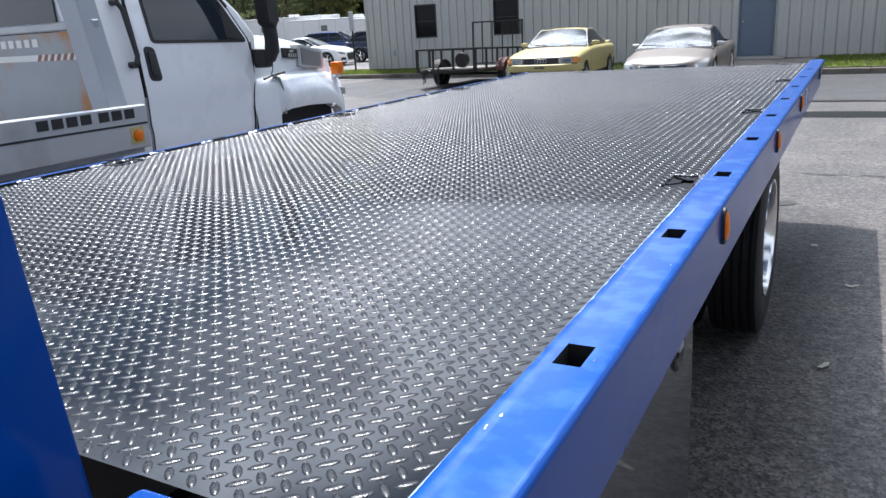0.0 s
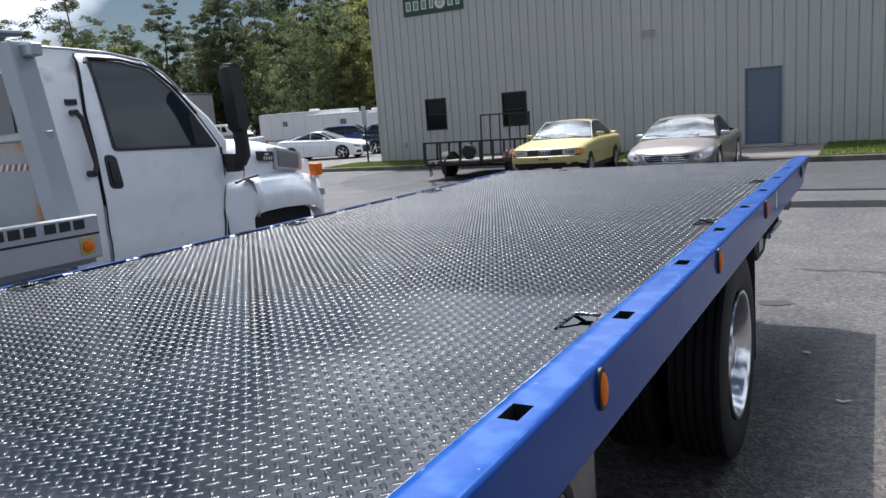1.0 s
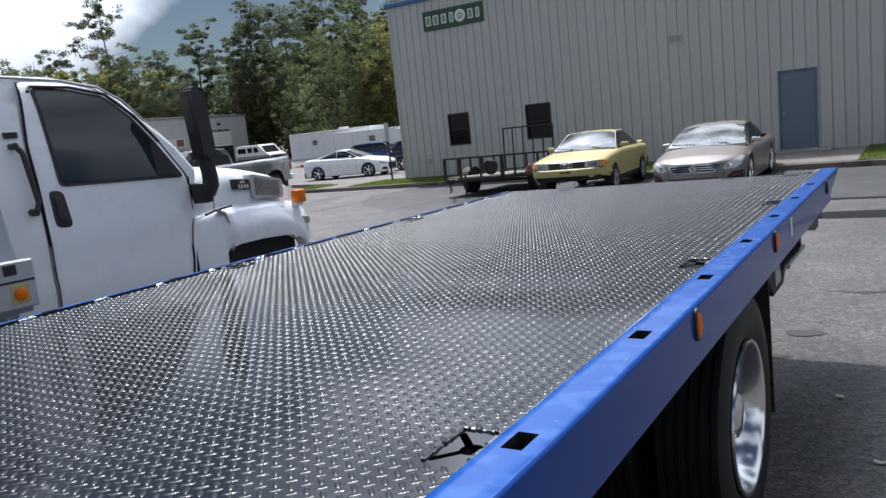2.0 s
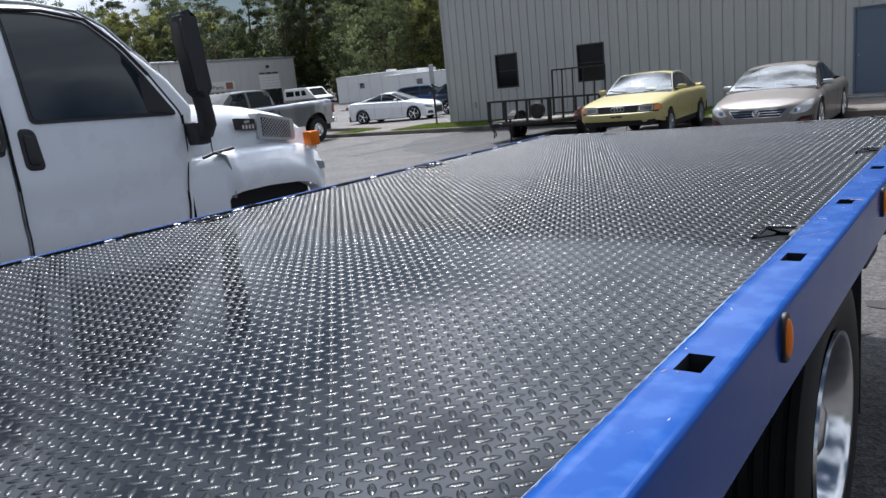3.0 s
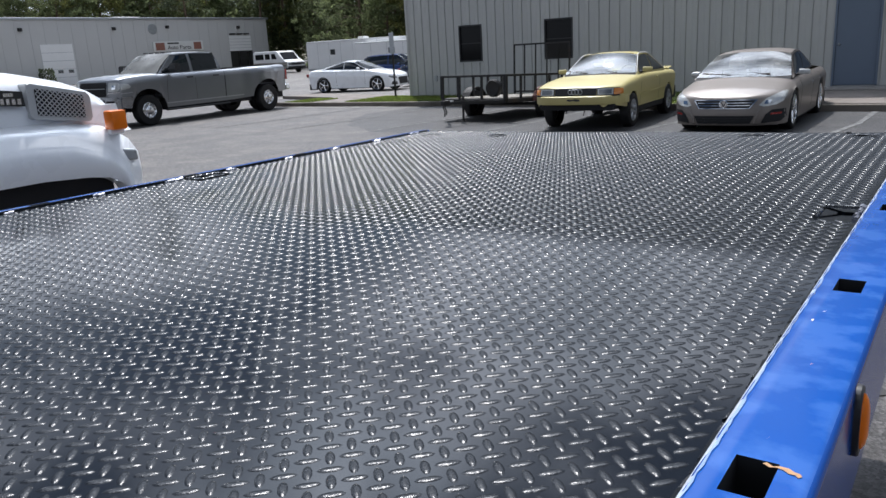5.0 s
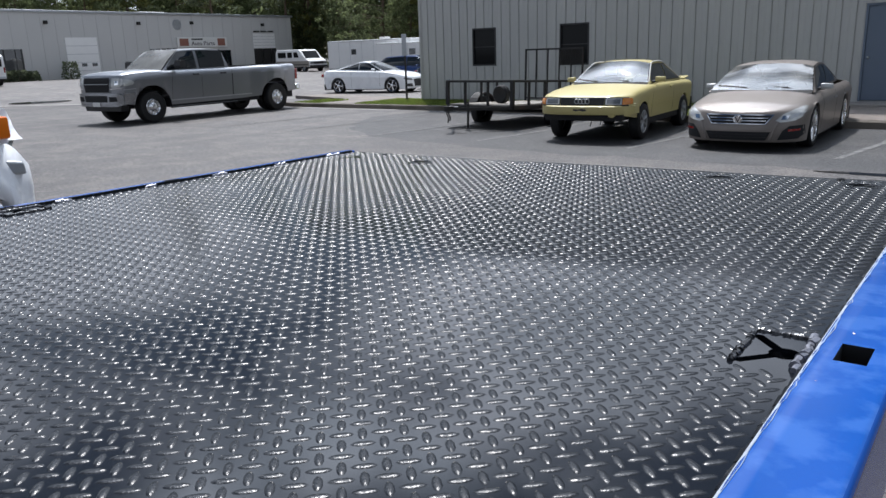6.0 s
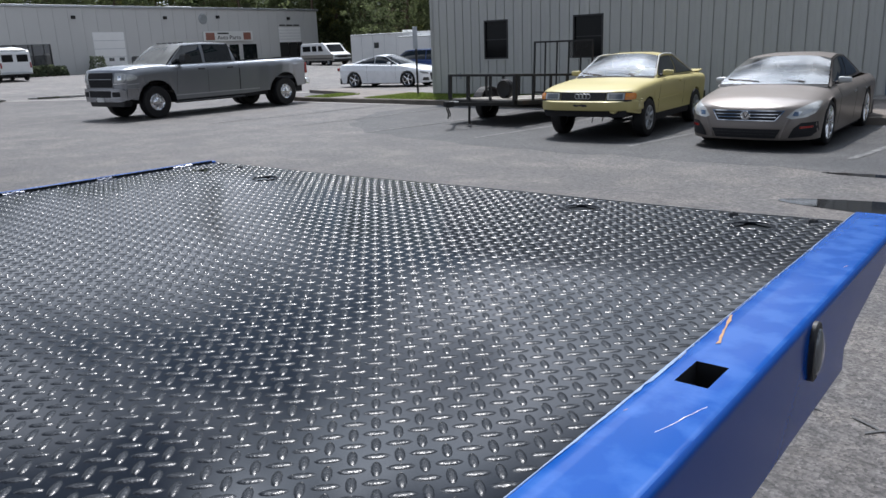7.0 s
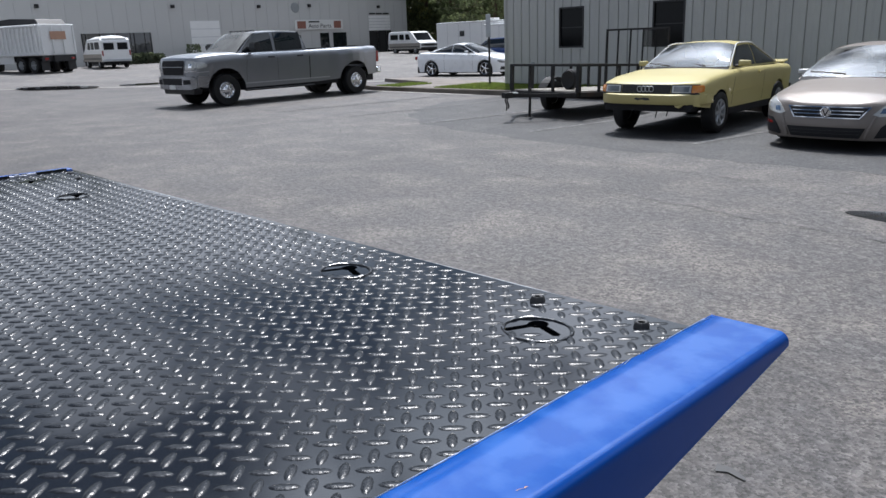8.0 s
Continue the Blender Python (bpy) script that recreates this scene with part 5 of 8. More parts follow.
def thick_patch(bm, place, lift, depth):
    """Lays a patch on a surface and gives it edges that run back into it."""
    flat = {v: v.co.copy() for v in bm.verts}
    r = bmesh.ops.extrude_face_region(bm, geom=bm.faces[:], use_keep_orig=True)
    back = {v for v in flat}
    for v in bm.verts:
        v.co = place(v.co.x, v.co.y, -depth if v in back else lift)
    bmesh.ops.recalc_face_normals(bm, faces=bm.faces[:])
    return bm


def nose_part(car, spec, name, outline, lift, mat, label="", depth=0.03, step=0.05):
    """A part whose outline in (x, z) lies on the curved nose."""
    bm = thick_patch(fine_patch(outline, step), lambda x, z, h: Vector((x, nose_y(spec, x, z) + h, z)), lift, depth)
    return part(name, bm, mat, car, label, smooth=True, angle=50)


def flank_part(car, spec, name, outline, s, lift, mat, label="", depth=0.02, step=0.12):
    """A part whose outline in (distance from the nose, z) lies on the curved flank."""
    bm = thick_patch(fine_patch(outline, step), lambda d, z, h: Vector((s * (half_width(spec, d, z) + h), -d - rake(spec, d, z), z)), lift, depth)
    return part(name, bm, mat, car, label, smooth=True, angle=50)


def seam(car, spec, line, s, width=0.007):
    """A dark joint along a line of (distance, z) on the flank."""
    a = [(d - width / 2, z) for d, z in line]
    b = [(d + width / 2, z) for d, z in line[::-1]]
    return flank_part(car, spec, "door_seam", a + b, s, 0.0012, M_HOLE, step=0.06)


def mirrored(pts, s):
    return [(s * x, z) for x, z in pts]


def pane_grid(bm, a0, a1, b0, b1, bulge, n=6, m=6):
    """A patch between a lower line (a0 to a1) and an upper one (b0 to b1) that bulges outwards."""
    a0, a1, b0, b1 = map(Vector, (a0, a1, b0, b1))
    nrm = (a1 - a0).cross(b0 - a0).normalized()
    rows = []
    for j in range(m + 1):
        v = j / m
        rows.append([(a0.lerp(a1, i / n).lerp(b0.lerp(b1, i / n), v) + nrm * bulge * (1 - (2 * i / n - 1) ** 2) + nrm * bulge * 0.25 * (1 - (2 * v - 1) ** 2)) for i in range(n + 1)])
    loft(bm, rows)
    return bm


def cabin(car, spec, paint):
    """Roof, pillars and glass. ws0/ws1: windscreen foot and head as (distance from nose, z, half width), rw1/rw0: rear glass head and foot."""
    (d0, z0, w0), (d1, z1, w1), (d2, z2, w2), (d3, z3, w3) = spec["ws0"], spec["ws1"], spec["rw1"], spec["rw0"]
    bm = B()
    rows = []
    for k in range(9):
        v = k / 8
        d, z, w = d1 + (d2 - d1) * v, z1 + (z2 - z1) * v + spec.get("roof_rise", 0.04) * math.sin(math.pi * v), w1 + (w2 - w1) * v
        rows.append([(w * q, -d, z - 0.05 * abs(q) ** 3 + 0.02) for q in (-1, -0.8, -0.5, 0, 0.5, 0.8, 1)])
    loft(bm, rows)
    part("roof_panel", bm, paint, car, smooth=True)
    bm = B()
    rows = []
    for k in range(13):
        q = -1 + k / 6
        bul = spec.get("bulge", 0.04) * (1 - q * q)
        foot, head = Vector((w0 * q, -d0 + bul, z0)), Vector((w1 * q, -d1 + 0.004, z1 - 0.05 * abs(q) ** 3 + 0.018))
        rows.append([foot.lerp(head, v) + Vector((0, 0.5, 0.85)) * 0.10 * spec.get("bulge", 0.04) / 0.04 * v * (1 - v) for v in (0, 0.17, 0.34, 0.5, 0.67, 0.84, 1)])
    loft(bm, rows)
    part("windscreen", bm, spec.get("screen", M_SCREEN), car, smooth=True)
    bm = B()
    pane_grid(bm, (-w3, -d3, z3), (w3, -d3, z3), (-w2, -d2, z2 - 0.02), (w2, -d2, z2 - 0.02), 0.04)
    part("rear_glass", bm, M_GLASS, car, smooth=True)
    for s in (-1, 1):
        bm = B()
        rows = []
        # side skin from belt to roof
        lower, upper = [], []
        m = 16
        for k in range(m + 1):
            v = k / m
            d = d0 + (d3 - d0) * v
            zl = z0 + (z3 - z0) * v
            wl = w0 + (w3 - w0) * v + 0.03
            if d < d1:
                q = (d - d0) / max(d1 - d0, 1e-3)
                zu, wu = z0 + (z1 - z0) * q, w0 + (w1 - w0) * q
            elif d < d2:
                q = (d - d1) / (d2 - d1)
                zu, wu = z1 + (z2 - z1) * q + spec.get("roof_rise", 0.04) * math.sin(math.pi * q), w1 + (w2 - w1) * q
            else:
                q = (d - d2) / max(d3 - d2, 1e-3)
                zu, wu = z2 + (z3 - z2) * q, w2 + (w3 - w2) * q
            lower.append((s * wl, -d, zl - 0.02))
            upper.append((s * (wu + 0.012), -d, zu - 0.028))
        mids = [tuple((a + b) / 2 + (s * 0.018 if i == 0 else 0) for i, (a, b) in enumerate(zip(l, u))) for l, u in zip(lower, upper)]
        loft(bm, [lower, mids, upper])
        part("cabin_side", bm, paint, car, smooth=True)
        for da, db in spec["side_glass"]:
            place_window(car, spec, s, da, db)
    # dashboard, seats and wheel behind the windscreen
    bm = B()
    prism(bm, [(-d0 - 0.10, z0 - 0.035), (-d0 - 0.42, z0 + 0.005), (-d0 - 0.62, z0 - 0.02), (-d0 - 0.66, z0 - 0.30), (-d0 - 0.10, z0 - 0.30)], "x", -w0 * 0.93, w0 * 0.93, 0.02, 2)
    dash = part("dashboard", bm, M_PLASTIC, car, "dark moulded dashboard", smooth=True)
    bm = B()
    c, t = Vector((-w0 * 0.5, -d0 - 0.74, z0 - 0.02)), radians(26)
    for q in range(24):
        a, b = 2 * math.pi * q / 24, 2 * math.pi * (q + 1) / 24
        rod(bm, c + Vector((0.18 * math.cos(a), -0.18 * math.sin(a) * math.sin(t), 0.18 * math.sin(a) * math.cos(t))), c + Vector((0.18 * math.cos(b), -0.18 * math.sin(b) * math.sin(t), 0.18 * math.sin(b) * math.cos(t))), 0.014, seg=6, caps=False)
    rod(bm, c + Vector((-0.17, 0, 0)), c + Vector((0.17, 0, 0)), 0.018, seg=6)
    part("steering_wheel", bm, M_PLASTIC, dash, smooth=True)
    rows_of_seats = [(d1 + 0.10, (-w0 * 0.5, w0 * 0.5))] + ([(d2 - 0.05, (-w0 * 0.45, w0 * 0.45))] if d2 - d1 > 0.9 else [])
    for ds, xs2 in rows_of_seats:
        for x in xs2:
            st = new("seat")
            st.parent = car
            zt = min(z1, z2) - 0.30
            prism(bm := B(), [(-ds - 0.10, z0 - 0.42), (-ds - 0.22, z0 - 0.44), (-ds - 0.36, zt), (-ds - 0.24, zt + 0.02)], "x", x - 0.23, x + 0.23, 0.04, 3)
            part("backrest", bm, M_SEAT, st, smooth=True)
            part("headrest", box(B(), x - 0.12, x + 0.12, -ds - 0.37, -ds - 0.27, zt + 0.045, zt + 0.20, 0.035, 3), M_SEAT, st, smooth=True)
            part("cushion", box(B(), x - 0.24, x + 0.24, -ds - 0.15, -ds + 0.36, z0 - 0.56, z0 - 0.43, 0.04, 2), M_SEAT, st, smooth=True)
    bm = B()
    rows = []
    for k in range(9):
        q = -1 + 2 * k / 8
        bul = spec.get("bulge", 0.04) * (1 - q * q)
        rows.append([(w0 * q, -d0 + bul + 0.03, z0 - 0.035), (w0 * q, -d0 + bul - 0.012, z0 + 0.014)])
    loft(bm, rows)
    part("cowl", bm, M_PLASTIC, car, "black cowl below the windscreen")
    bm = B()
    box(bm, -0.06, 0.06, -d1 - 0.10, -d1 - 0.06, z1 - 0.115, z1 - 0.055, 0.01, 2)
    part("inner_mirror", bm, M_PLASTIC, car)


def cabin_line(spec, d):
    """Heights and half widths of the belt and of the roof's edge at a distance from the nose."""
    (d0, z0, w0), (d1, z1, w1), (d2, z2, w2), (d3, z3, w3) = spec["ws0"], spec["ws1"], spec["rw1"], spec["rw0"]
    v = (d - d0) / (d3 - d0)
    if d < d1:
        q = (d - d0) / max(d1 - d0, 1e-3)
        zu, wu = z0 + (z1 - z0) * q, w0 + (w1 - w0) * q
    elif d < d2:
        q = (d - d1) / (d2 - d1)
        zu, wu = z1 + (z2 - z1) * q + spec.get("roof_rise", 0.04) * math.sin(math.pi * q), w1 + (w2 - w1) * q
    else:
        q = (d - d2) / max(d3 - d2, 1e-3)
        zu, wu = z2 + (z3 - z2) * q, w2 + (w3 - w2) * q
    return z0 + (z3 - z0) * v - 0.02, w0 + (w3 - w0) * v + 0.03, zu - 0.028, wu + 0.012


def place_window(car, spec, s, da, db, low=0.045, high=0.040):
    """A side window between belt and roof edge, in its black seal; it ends where the two lines meet."""
    for name, grow, out, mat in (("window_seal", 0.014, 0.004, M_PLASTIC), ("side_window", 0.0, 0.008, M_GLASS)):
        bm = B()
        rows = []
        m = 26
        for k in range(m + 1):
            d = da - grow + (db - da + 2 * grow) * k / m
            zl, wl, zu, wu = cabin_line(spec, d)
            a, b = (low - grow) / max(zu - zl, 0.01), 1 - (high - grow) / max(zu - zl, 0.01)
            if b < a + 0.02:
                continue
            rows.append([(s * (wl + (wu - wl) * t + 0.018 * (1 - abs(2 * t - 1)) + out), -d, zl + (zu - zl) * t) for t in (a, a + (min(max(0.5, a), b) - a) * 0.5, min(max(0.5, a), b), (min(max(0.5, a), b) + b) / 2, b)])
        loft(bm, rows)
        part(name, bm, mat, car, smooth=True)


def open_cabin(bm, spec):
    """Takes away the shell's lid under the glass, so that the cabin is hollow."""
    d0, d3 = spec["ws0"][0], spec["rw0"][0]
    cut = []
    for f in bm.faces:
        c = f.calc_center_median()
        d = -c.y
        if d0 + 0.05 < d < d3 - 0.08 and c.z > lerp_table(spec["top"], d) - 0.012 and abs(c.x) < spec["width"] / 2 * 0.84:
            cut.append(f)
    bmesh.ops.delete(bm, geom=cut, context="FACES")
    return bm


def car_under(car, spec):
    L, W = spec["length"], spec["width"] / 2
    bm = B()
    zb = spec["floor"]
    prev = 0.66
    for wy in list(spec["axles"]) + [L + spec["arch"] - 0.2]:
        a, b = prev, wy - spec["arch"] - 0.01
        if b > a + 0.05:
            box(bm, -W * 0.93, W * 0.93, -b, -a, zb, zb + 0.25)
        box(bm, -W * 0.55, W * 0.55, -min(wy + spec["arch"] + 0.01, L - 0.15), -max(b, a), zb + 0.02, zb + 0.3)
        prev = wy + spec["arch"] + 0.01
    part("underbody", bm, M_HOLE, car)


def mirror(car, s, x, d, z, mat, size=0.1):
    bm = B()
    box(bm, s * x, s * (x + 2 * size), -d - size * 0.55, -d + size * 0.55, z - size * 0.55, z + size * 0.55)
    for v in bm.verts:
        if abs(v.co.x) > x + size:
            v.co.y = -d - size * 0.35 + (v.co.y + d) * 0.6
            v.co.z = z + (v.co.z - z) * 0.82
    bmesh.ops.bevel(bm, geom=bm.edges[:], offset=size * 0.28, segments=3, affect="EDGES", profile=0.5)
    m = part("mirror", bm, mat, car, smooth=True, angle=60)
    bm = B()
    rod(bm, (s * (x - 0.08), -d + 0.02, z - 0.05), (s * (x + 0.05), -d, z - 0.03), 0.022)
    part("mirror_arm", bm, M_PLASTIC, m)


# --- yellow coupe ---
coupe = thing("coupe", "pale yellow older two-door coupe parked nose out", "car", pose(-4.80, 15.83, 0, 0, 0, 180 + 4.5), "parked cars")
S = dict(length=4.37, width=1.716, axles=(0.86, 3.41), arch=0.35, axle_z=0.315, floor=0.30, crown=0.028, nose=(0.30, 3.6), stern=(0.45, 2.8), edge=0.022, flat=0.905, side=0.955,
         top=[(0.0, 0.775), (0.06, 0.80), (0.5, 0.868), (1.2, 0.925), (1.45, 0.935), (2.0, 0.945), (3.4, 0.925), (3.55, 0.915), (4.2, 0.895), (4.37, 0.85)],
         plan=[(0.0, 0.965), (0.5, 0.985), (1.5, 1.0), (3.2, 1.0), (4.0, 0.965), (4.37, 0.94)],
         shoulder=[(0.0, 0.68), (0.3, 0.765), (1.2, 0.845), (3.0, 0.855), (4.37, 0.79)],
         sill=[(0.0, 0.50), (0.12, 0.46), (0.4, 0.42), (1.3, 0.36), (4.0, 0.36), (4.37, 0.5)],
         rake=[(0.4, 0.02), (0.62, 0.0), (0.66, 0.03), (0.80, 0.06)])
S.update(ws0=(1.36, 0.965, 0.72), ws1=(1.99, 1.33, 0.555), rw1=(2.74, 1.325, 0.545), rw0=(3.72, 0.95, 0.66), roof_rise=0.02, bulge=0.03, side_glass=[(1.44, 2.50), (2.56, 3.60)])
part("body", open_cabin(car_shell(S), S), M_YELLOW, coupe, "pale yellow body shell", smooth=True, angle=45)
cabin(coupe, S, M_YELLOW)
car_under(coupe, S)
for x, s in ((0.75, 1), (-0.75, -1)):
    for y in (-0.86, -3.41):
        car_wheel(coupe, x, y, 0.315, 0.20, s, 0.20, 7, M_STEEL)
g = nose_part(coupe, S, "grille", [(-0.40, 0.655), (0.40, 0.655), (0.40, 0.775), (-0.40, 0.775)], 0.010, M_PLASTIC, "black slatted grille")
for k in range(5):
    z = 0.668 + 0.022 * k
    nose_part(coupe, S, "grille_slat", [(-0.39, z), (0.39, z), (0.39, z + 0.006), (-0.39, z + 0.006)], 0.016, M_BLACK, depth=0.0)
for k in range(4):
    bm = B()
    c = (-0.096 + 0.064 * k, nose_y(S, -0.096 + 0.064 * k, 0.715) + 0.024, 0.715)
    for q in range(18):
        a, b = 2 * math.pi * q / 18, 2 * math.pi * (q + 1) / 18
        rod(bm, (c[0] + 0.04 * math.cos(a), c[1], c[2] + 0.04 * math.sin(a)), (c[0] + 0.04 * math.cos(b), c[1], c[2] + 0.04 * math.sin(b)), 0.006, seg=6, caps=False)
    part("emblem_ring", bm, M_STEEL, coupe, smooth=True)
for s in (-1, 1):
    hl = nose_part(coupe, S, "headlight_frame", mirrored([(0.41, 0.655), (0.79, 0.655), (0.79, 0.775), (0.41, 0.775)], s), 0.008, M_PLASTIC)
    nose_part(coupe, S, "headlight", mirrored([(0.425, 0.662), (0.700, 0.662), (0.700, 0.768), (0.425, 0.768)], s), 0.016, M_LAMP, "clear rectangular headlight")
    nose_part(coupe, S, "headlight_bowl", mirrored([(0.452, 0.676), (0.675, 0.676), (0.675, 0.754), (0.452, 0.754)], s), 0.019, M_CLEAR, "dark reflector behind clear glass")
    nose_part(coupe, S, "turn_lamp", mirrored([(0.710, 0.662), (0.822, 0.665), (0.820, 0.765), (0.710, 0.768)], s), 0.018, M_AMBER_OLD, "amber corner lamp", step=0.02)
    flank_part(coupe, S, "turn_lamp", [(0.10, 0.668), (0.20, 0.672), (0.20, 0.757), (0.10, 0.762)], s, 0.016, M_AMBER_OLD, "amber corner lamp", step=0.03)
nose_part(coupe, S, "bumper_gap", [(-0.80, 0.636), (0.80, 0.636), (0.80, 0.655), (-0.80, 0.655)], 0.006, M_HOLE)
nose_part(coupe, S, "hood_gap", [(-0.79, 0.777), (0.79, 0.777), (0.79, 0.783), (-0.79, 0.783)], 0.005, M_HOLE)
bm = B()
loft(bm, [[(x, 0.045 - 0.34 * (abs(x) / 0.86) ** 4.5 - dy, z) for x in [-0.86 + 1.72 * k / 36 for k in range(37)]] for dy, z in ((0.2, 0.640), (-0.01, 0.645), (-0.035, 0.630), (-0.035, 0.53), (-0.01, 0.49), (0.2, 0.485))])
bp = part("bumper", bm, M_YELLOW, coupe, "pale yellow bumper", smooth=True)
for s in (-1, 1):
    part("bumper_end", box(B(), s * 0.83, s * 0.866, -0.52, -0.26, 0.49, 0.635, 0.012, 2), M_YELLOW, bp)
part("lower_grille", prism(B(), [(-0.70, 0.38), (0.70, 0.38), (0.74, 0.49), (-0.74, 0.49)], "y", -0.34, -0.06, 0.01), M_HOLE, coupe)
part("bumper_bracket", prism(B(), [(-0.62, 0.49), (-0.48, 0.49), (-0.50, 0.455), (-0.56, 0.44)], "y", -0.06, 0.005, 0.006), M_YELLOW, coupe)
for x, z in ((-0.30, 0.30), (-0.12, 0.27), (0.22, 0.31)):
    bm = B()
    rod(bm, (x, -0.20, 0.40), (x + 0.02, -0.18, z), 0.008, seg=5)
    part("loose_cable", bm, M_HOLE, coupe)
bm = B()
prism(bm, [(-0.13, 0.560), (-0.06, 0.552), (0.0, 0.566), (0.07, 0.553), (0.13, 0.57), (0.11, 0.592), (0.03, 0.584), (-0.03, 0.598), (-0.11, 0.588)], "y", 0.07, 0.083)
part("plate_mount", bm, M_PLASTIC, bp, "torn dark licence plate mount")
for s in (-1, 1):
    mirror(coupe, s, 0.79, 1.62, 1.02, M_YELLOW, 0.09)
    seam(coupe, S, [(1.30, 0.40), (1.32, 0.70), (1.36, 0.91)], s)
    seam(coupe, S, [(2.60, 0.40), (2.62, 0.70), (2.60, 0.91)], s)
    flank_part(coupe, S, "side_strip", [(1.26, 0.56), (3.02, 0.56), (3.02, 0.60), (1.26, 0.60)], s, 0.012, M_YELLOW)
    flank_part(coupe, S, "door_handle", [(2.32, 0.83), (2.50, 0.83), (2.50, 0.865), (2.32, 0.865)], s, 0.02, M_YELLOW)
    part("sill_skirt", box(B(), s * 0.72, s * 0.82, -3.02, -1.24, 0.24, 0.37, 0.02), M_HOLE, coupe)
for s in (-1, 1):
    bm = B()
    edge = [(s * (cabin_line(S, d)[3] + 0.008), -d, cabin_line(S, d)[2] + 0.012) for d in [S["ws0"][0] + 0.06 + (S["rw0"][0] - S["ws0"][0] - 0.16) * k / 24 for k in range(25)]]
    for p, q in zip(edge, edge[1:]):
        rod(bm, p, q, 0.011, seg=6)
    part("roof_trim", bm, M_SIGNW, coupe, "pale roof edge trim", smooth=True)
bm = B()
prism(bm, [(-4.34, 0.945), (-4.08, 0.925), (-4.08, 0.942), (-4.34, 0.972)], "x", -0.66, 0.66, 0.006)
sp = part("spoiler", bm, M_YELLOW, coupe, "low yellow boot spoiler")
for x in (-0.6, 0.6):
    part("spoiler_foot", box(B(), x - 0.03, x + 0.03, -4.25, -4.14, 0.87, 0.938), M_YELLOW, sp)
for x in (-0.35, 0.25):
    bm = B()
    rod(bm, (x, -1.36, 0.995), (x + 0.42, -1.46, 1.035), 0.008, seg=6)
    part("wiper", bm, M_PLASTIC, coupe)

# --- beige sedan ---
sedan = thing("sedan", "low beige metallic four-door sedan parked nose out", "car", pose(-2.115, 15.70, 0, 0, 0, 180 + 1.0), "parked cars")
S = dict(length=4.80, width=1.855, axles=(0.98, 3.69), arch=0.36, axle_z=0.325, floor=0.12, crown=0.06, nose=(0.62, 2.7), stern=(0.5, 2.6), edge=0.035,
         top=[(0.0, 0.555), (0.04, 0.59), (0.12, 0.615), (0.3, 0.655), (0.9, 0.755), (1.30, 0.81), (1.9, 0.84), (3.8, 0.865), (4.1, 0.868), (4.6, 0.85), (4.80, 0.78)],
         plan=[(0.0, 0.97), (0.7, 0.985), (1.5, 1.0), (3.6, 1.0), (4.4, 0.97), (4.80, 0.94)],
         shoulder=[(0.0, 0.44), (0.3, 0.55), (1.2, 0.65), (3.6, 0.72), (4.80, 0.70)],
         sill=[(0.0, 0.155), (0.2, 0.15), (4.5, 0.17), (4.80, 0.30)],
         rake=[(0.14, 0.04), (0.20, 0.0), (0.32, 0.0), (0.44, 0.03), (0.56, 0.07), (0.70, 0.09)])
S.update(ws0=(1.22, 0.845, 0.79), ws1=(2.02, 1.235, 0.630), rw1=(3.05, 1.245, 0.590), rw0=(4.36, 0.895, 0.62), roof_rise=0.04, bulge=0.045, side_glass=[(1.36, 2.60), (2.66, 3.72)], screen=M_SKYFILM)
part("body", open_cabin(car_shell(S), S), M_BEIGE, sedan, "beige metallic body shell", smooth=True, angle=45)
cabin(sedan, S, M_BEIGE)
car_under(sedan, S)
for x, s in ((0.80, 1), (-0.80, -1)):
    for y in (-0.98, -3.69):
        car_wheel(sedan, x, y, 0.325, 0.225, s, 0.245, 10, M_ALU)
frame_pts = [(-0.505, 0.560), (-0.40, 0.415), (0.40, 0.415), (0.505, 0.560)]
rim = nose_part(sedan, S, "grille_rim", frame_pts, 0.006, M_CHROME, "chrome grille surround")
grille = nose_part(sedan, S, "grille", [(-0.478, 0.548), (-0.388, 0.428), (0.388, 0.428), (0.478, 0.548)], 0.011, M_HOLE, "black grille with chrome bars")
for z, w in ((0.468, 0.40), (0.509, 0.425)):
    nose_part(sedan, S, "grille_bar", [(-w, z - 0.005), (w, z - 0.005), (w + 0.007, z + 0.005), (-w - 0.007, z + 0.005)], 0.020, M_CHROME, depth=0.0)
bm = B()
lathe(bm, (0, nose_y(S, 0, 0.49) + 0.028, 0.49), "y", [(0.064, 0.0), (0.068, 0.006), (0.058, 0.010), (0.052, 0.004), (0.0, 0.004)], 24)
em = part("round_emblem", bm, M_CHROME, sedan, "round chrome emblem", smooth=True)
bm = B()
ye = nose_y(S, 0, 0.49) + 0.033
for (xa, za), (xb, zb) in (((-0.034, 0.525), (0, 0.45)), ((0, 0.45), (0.034, 0.525))):
    rod(bm, (xa, ye, za), (xb, ye, zb), 0.007, seg=6)
part("emblem_bar", bm, M_INK, em)
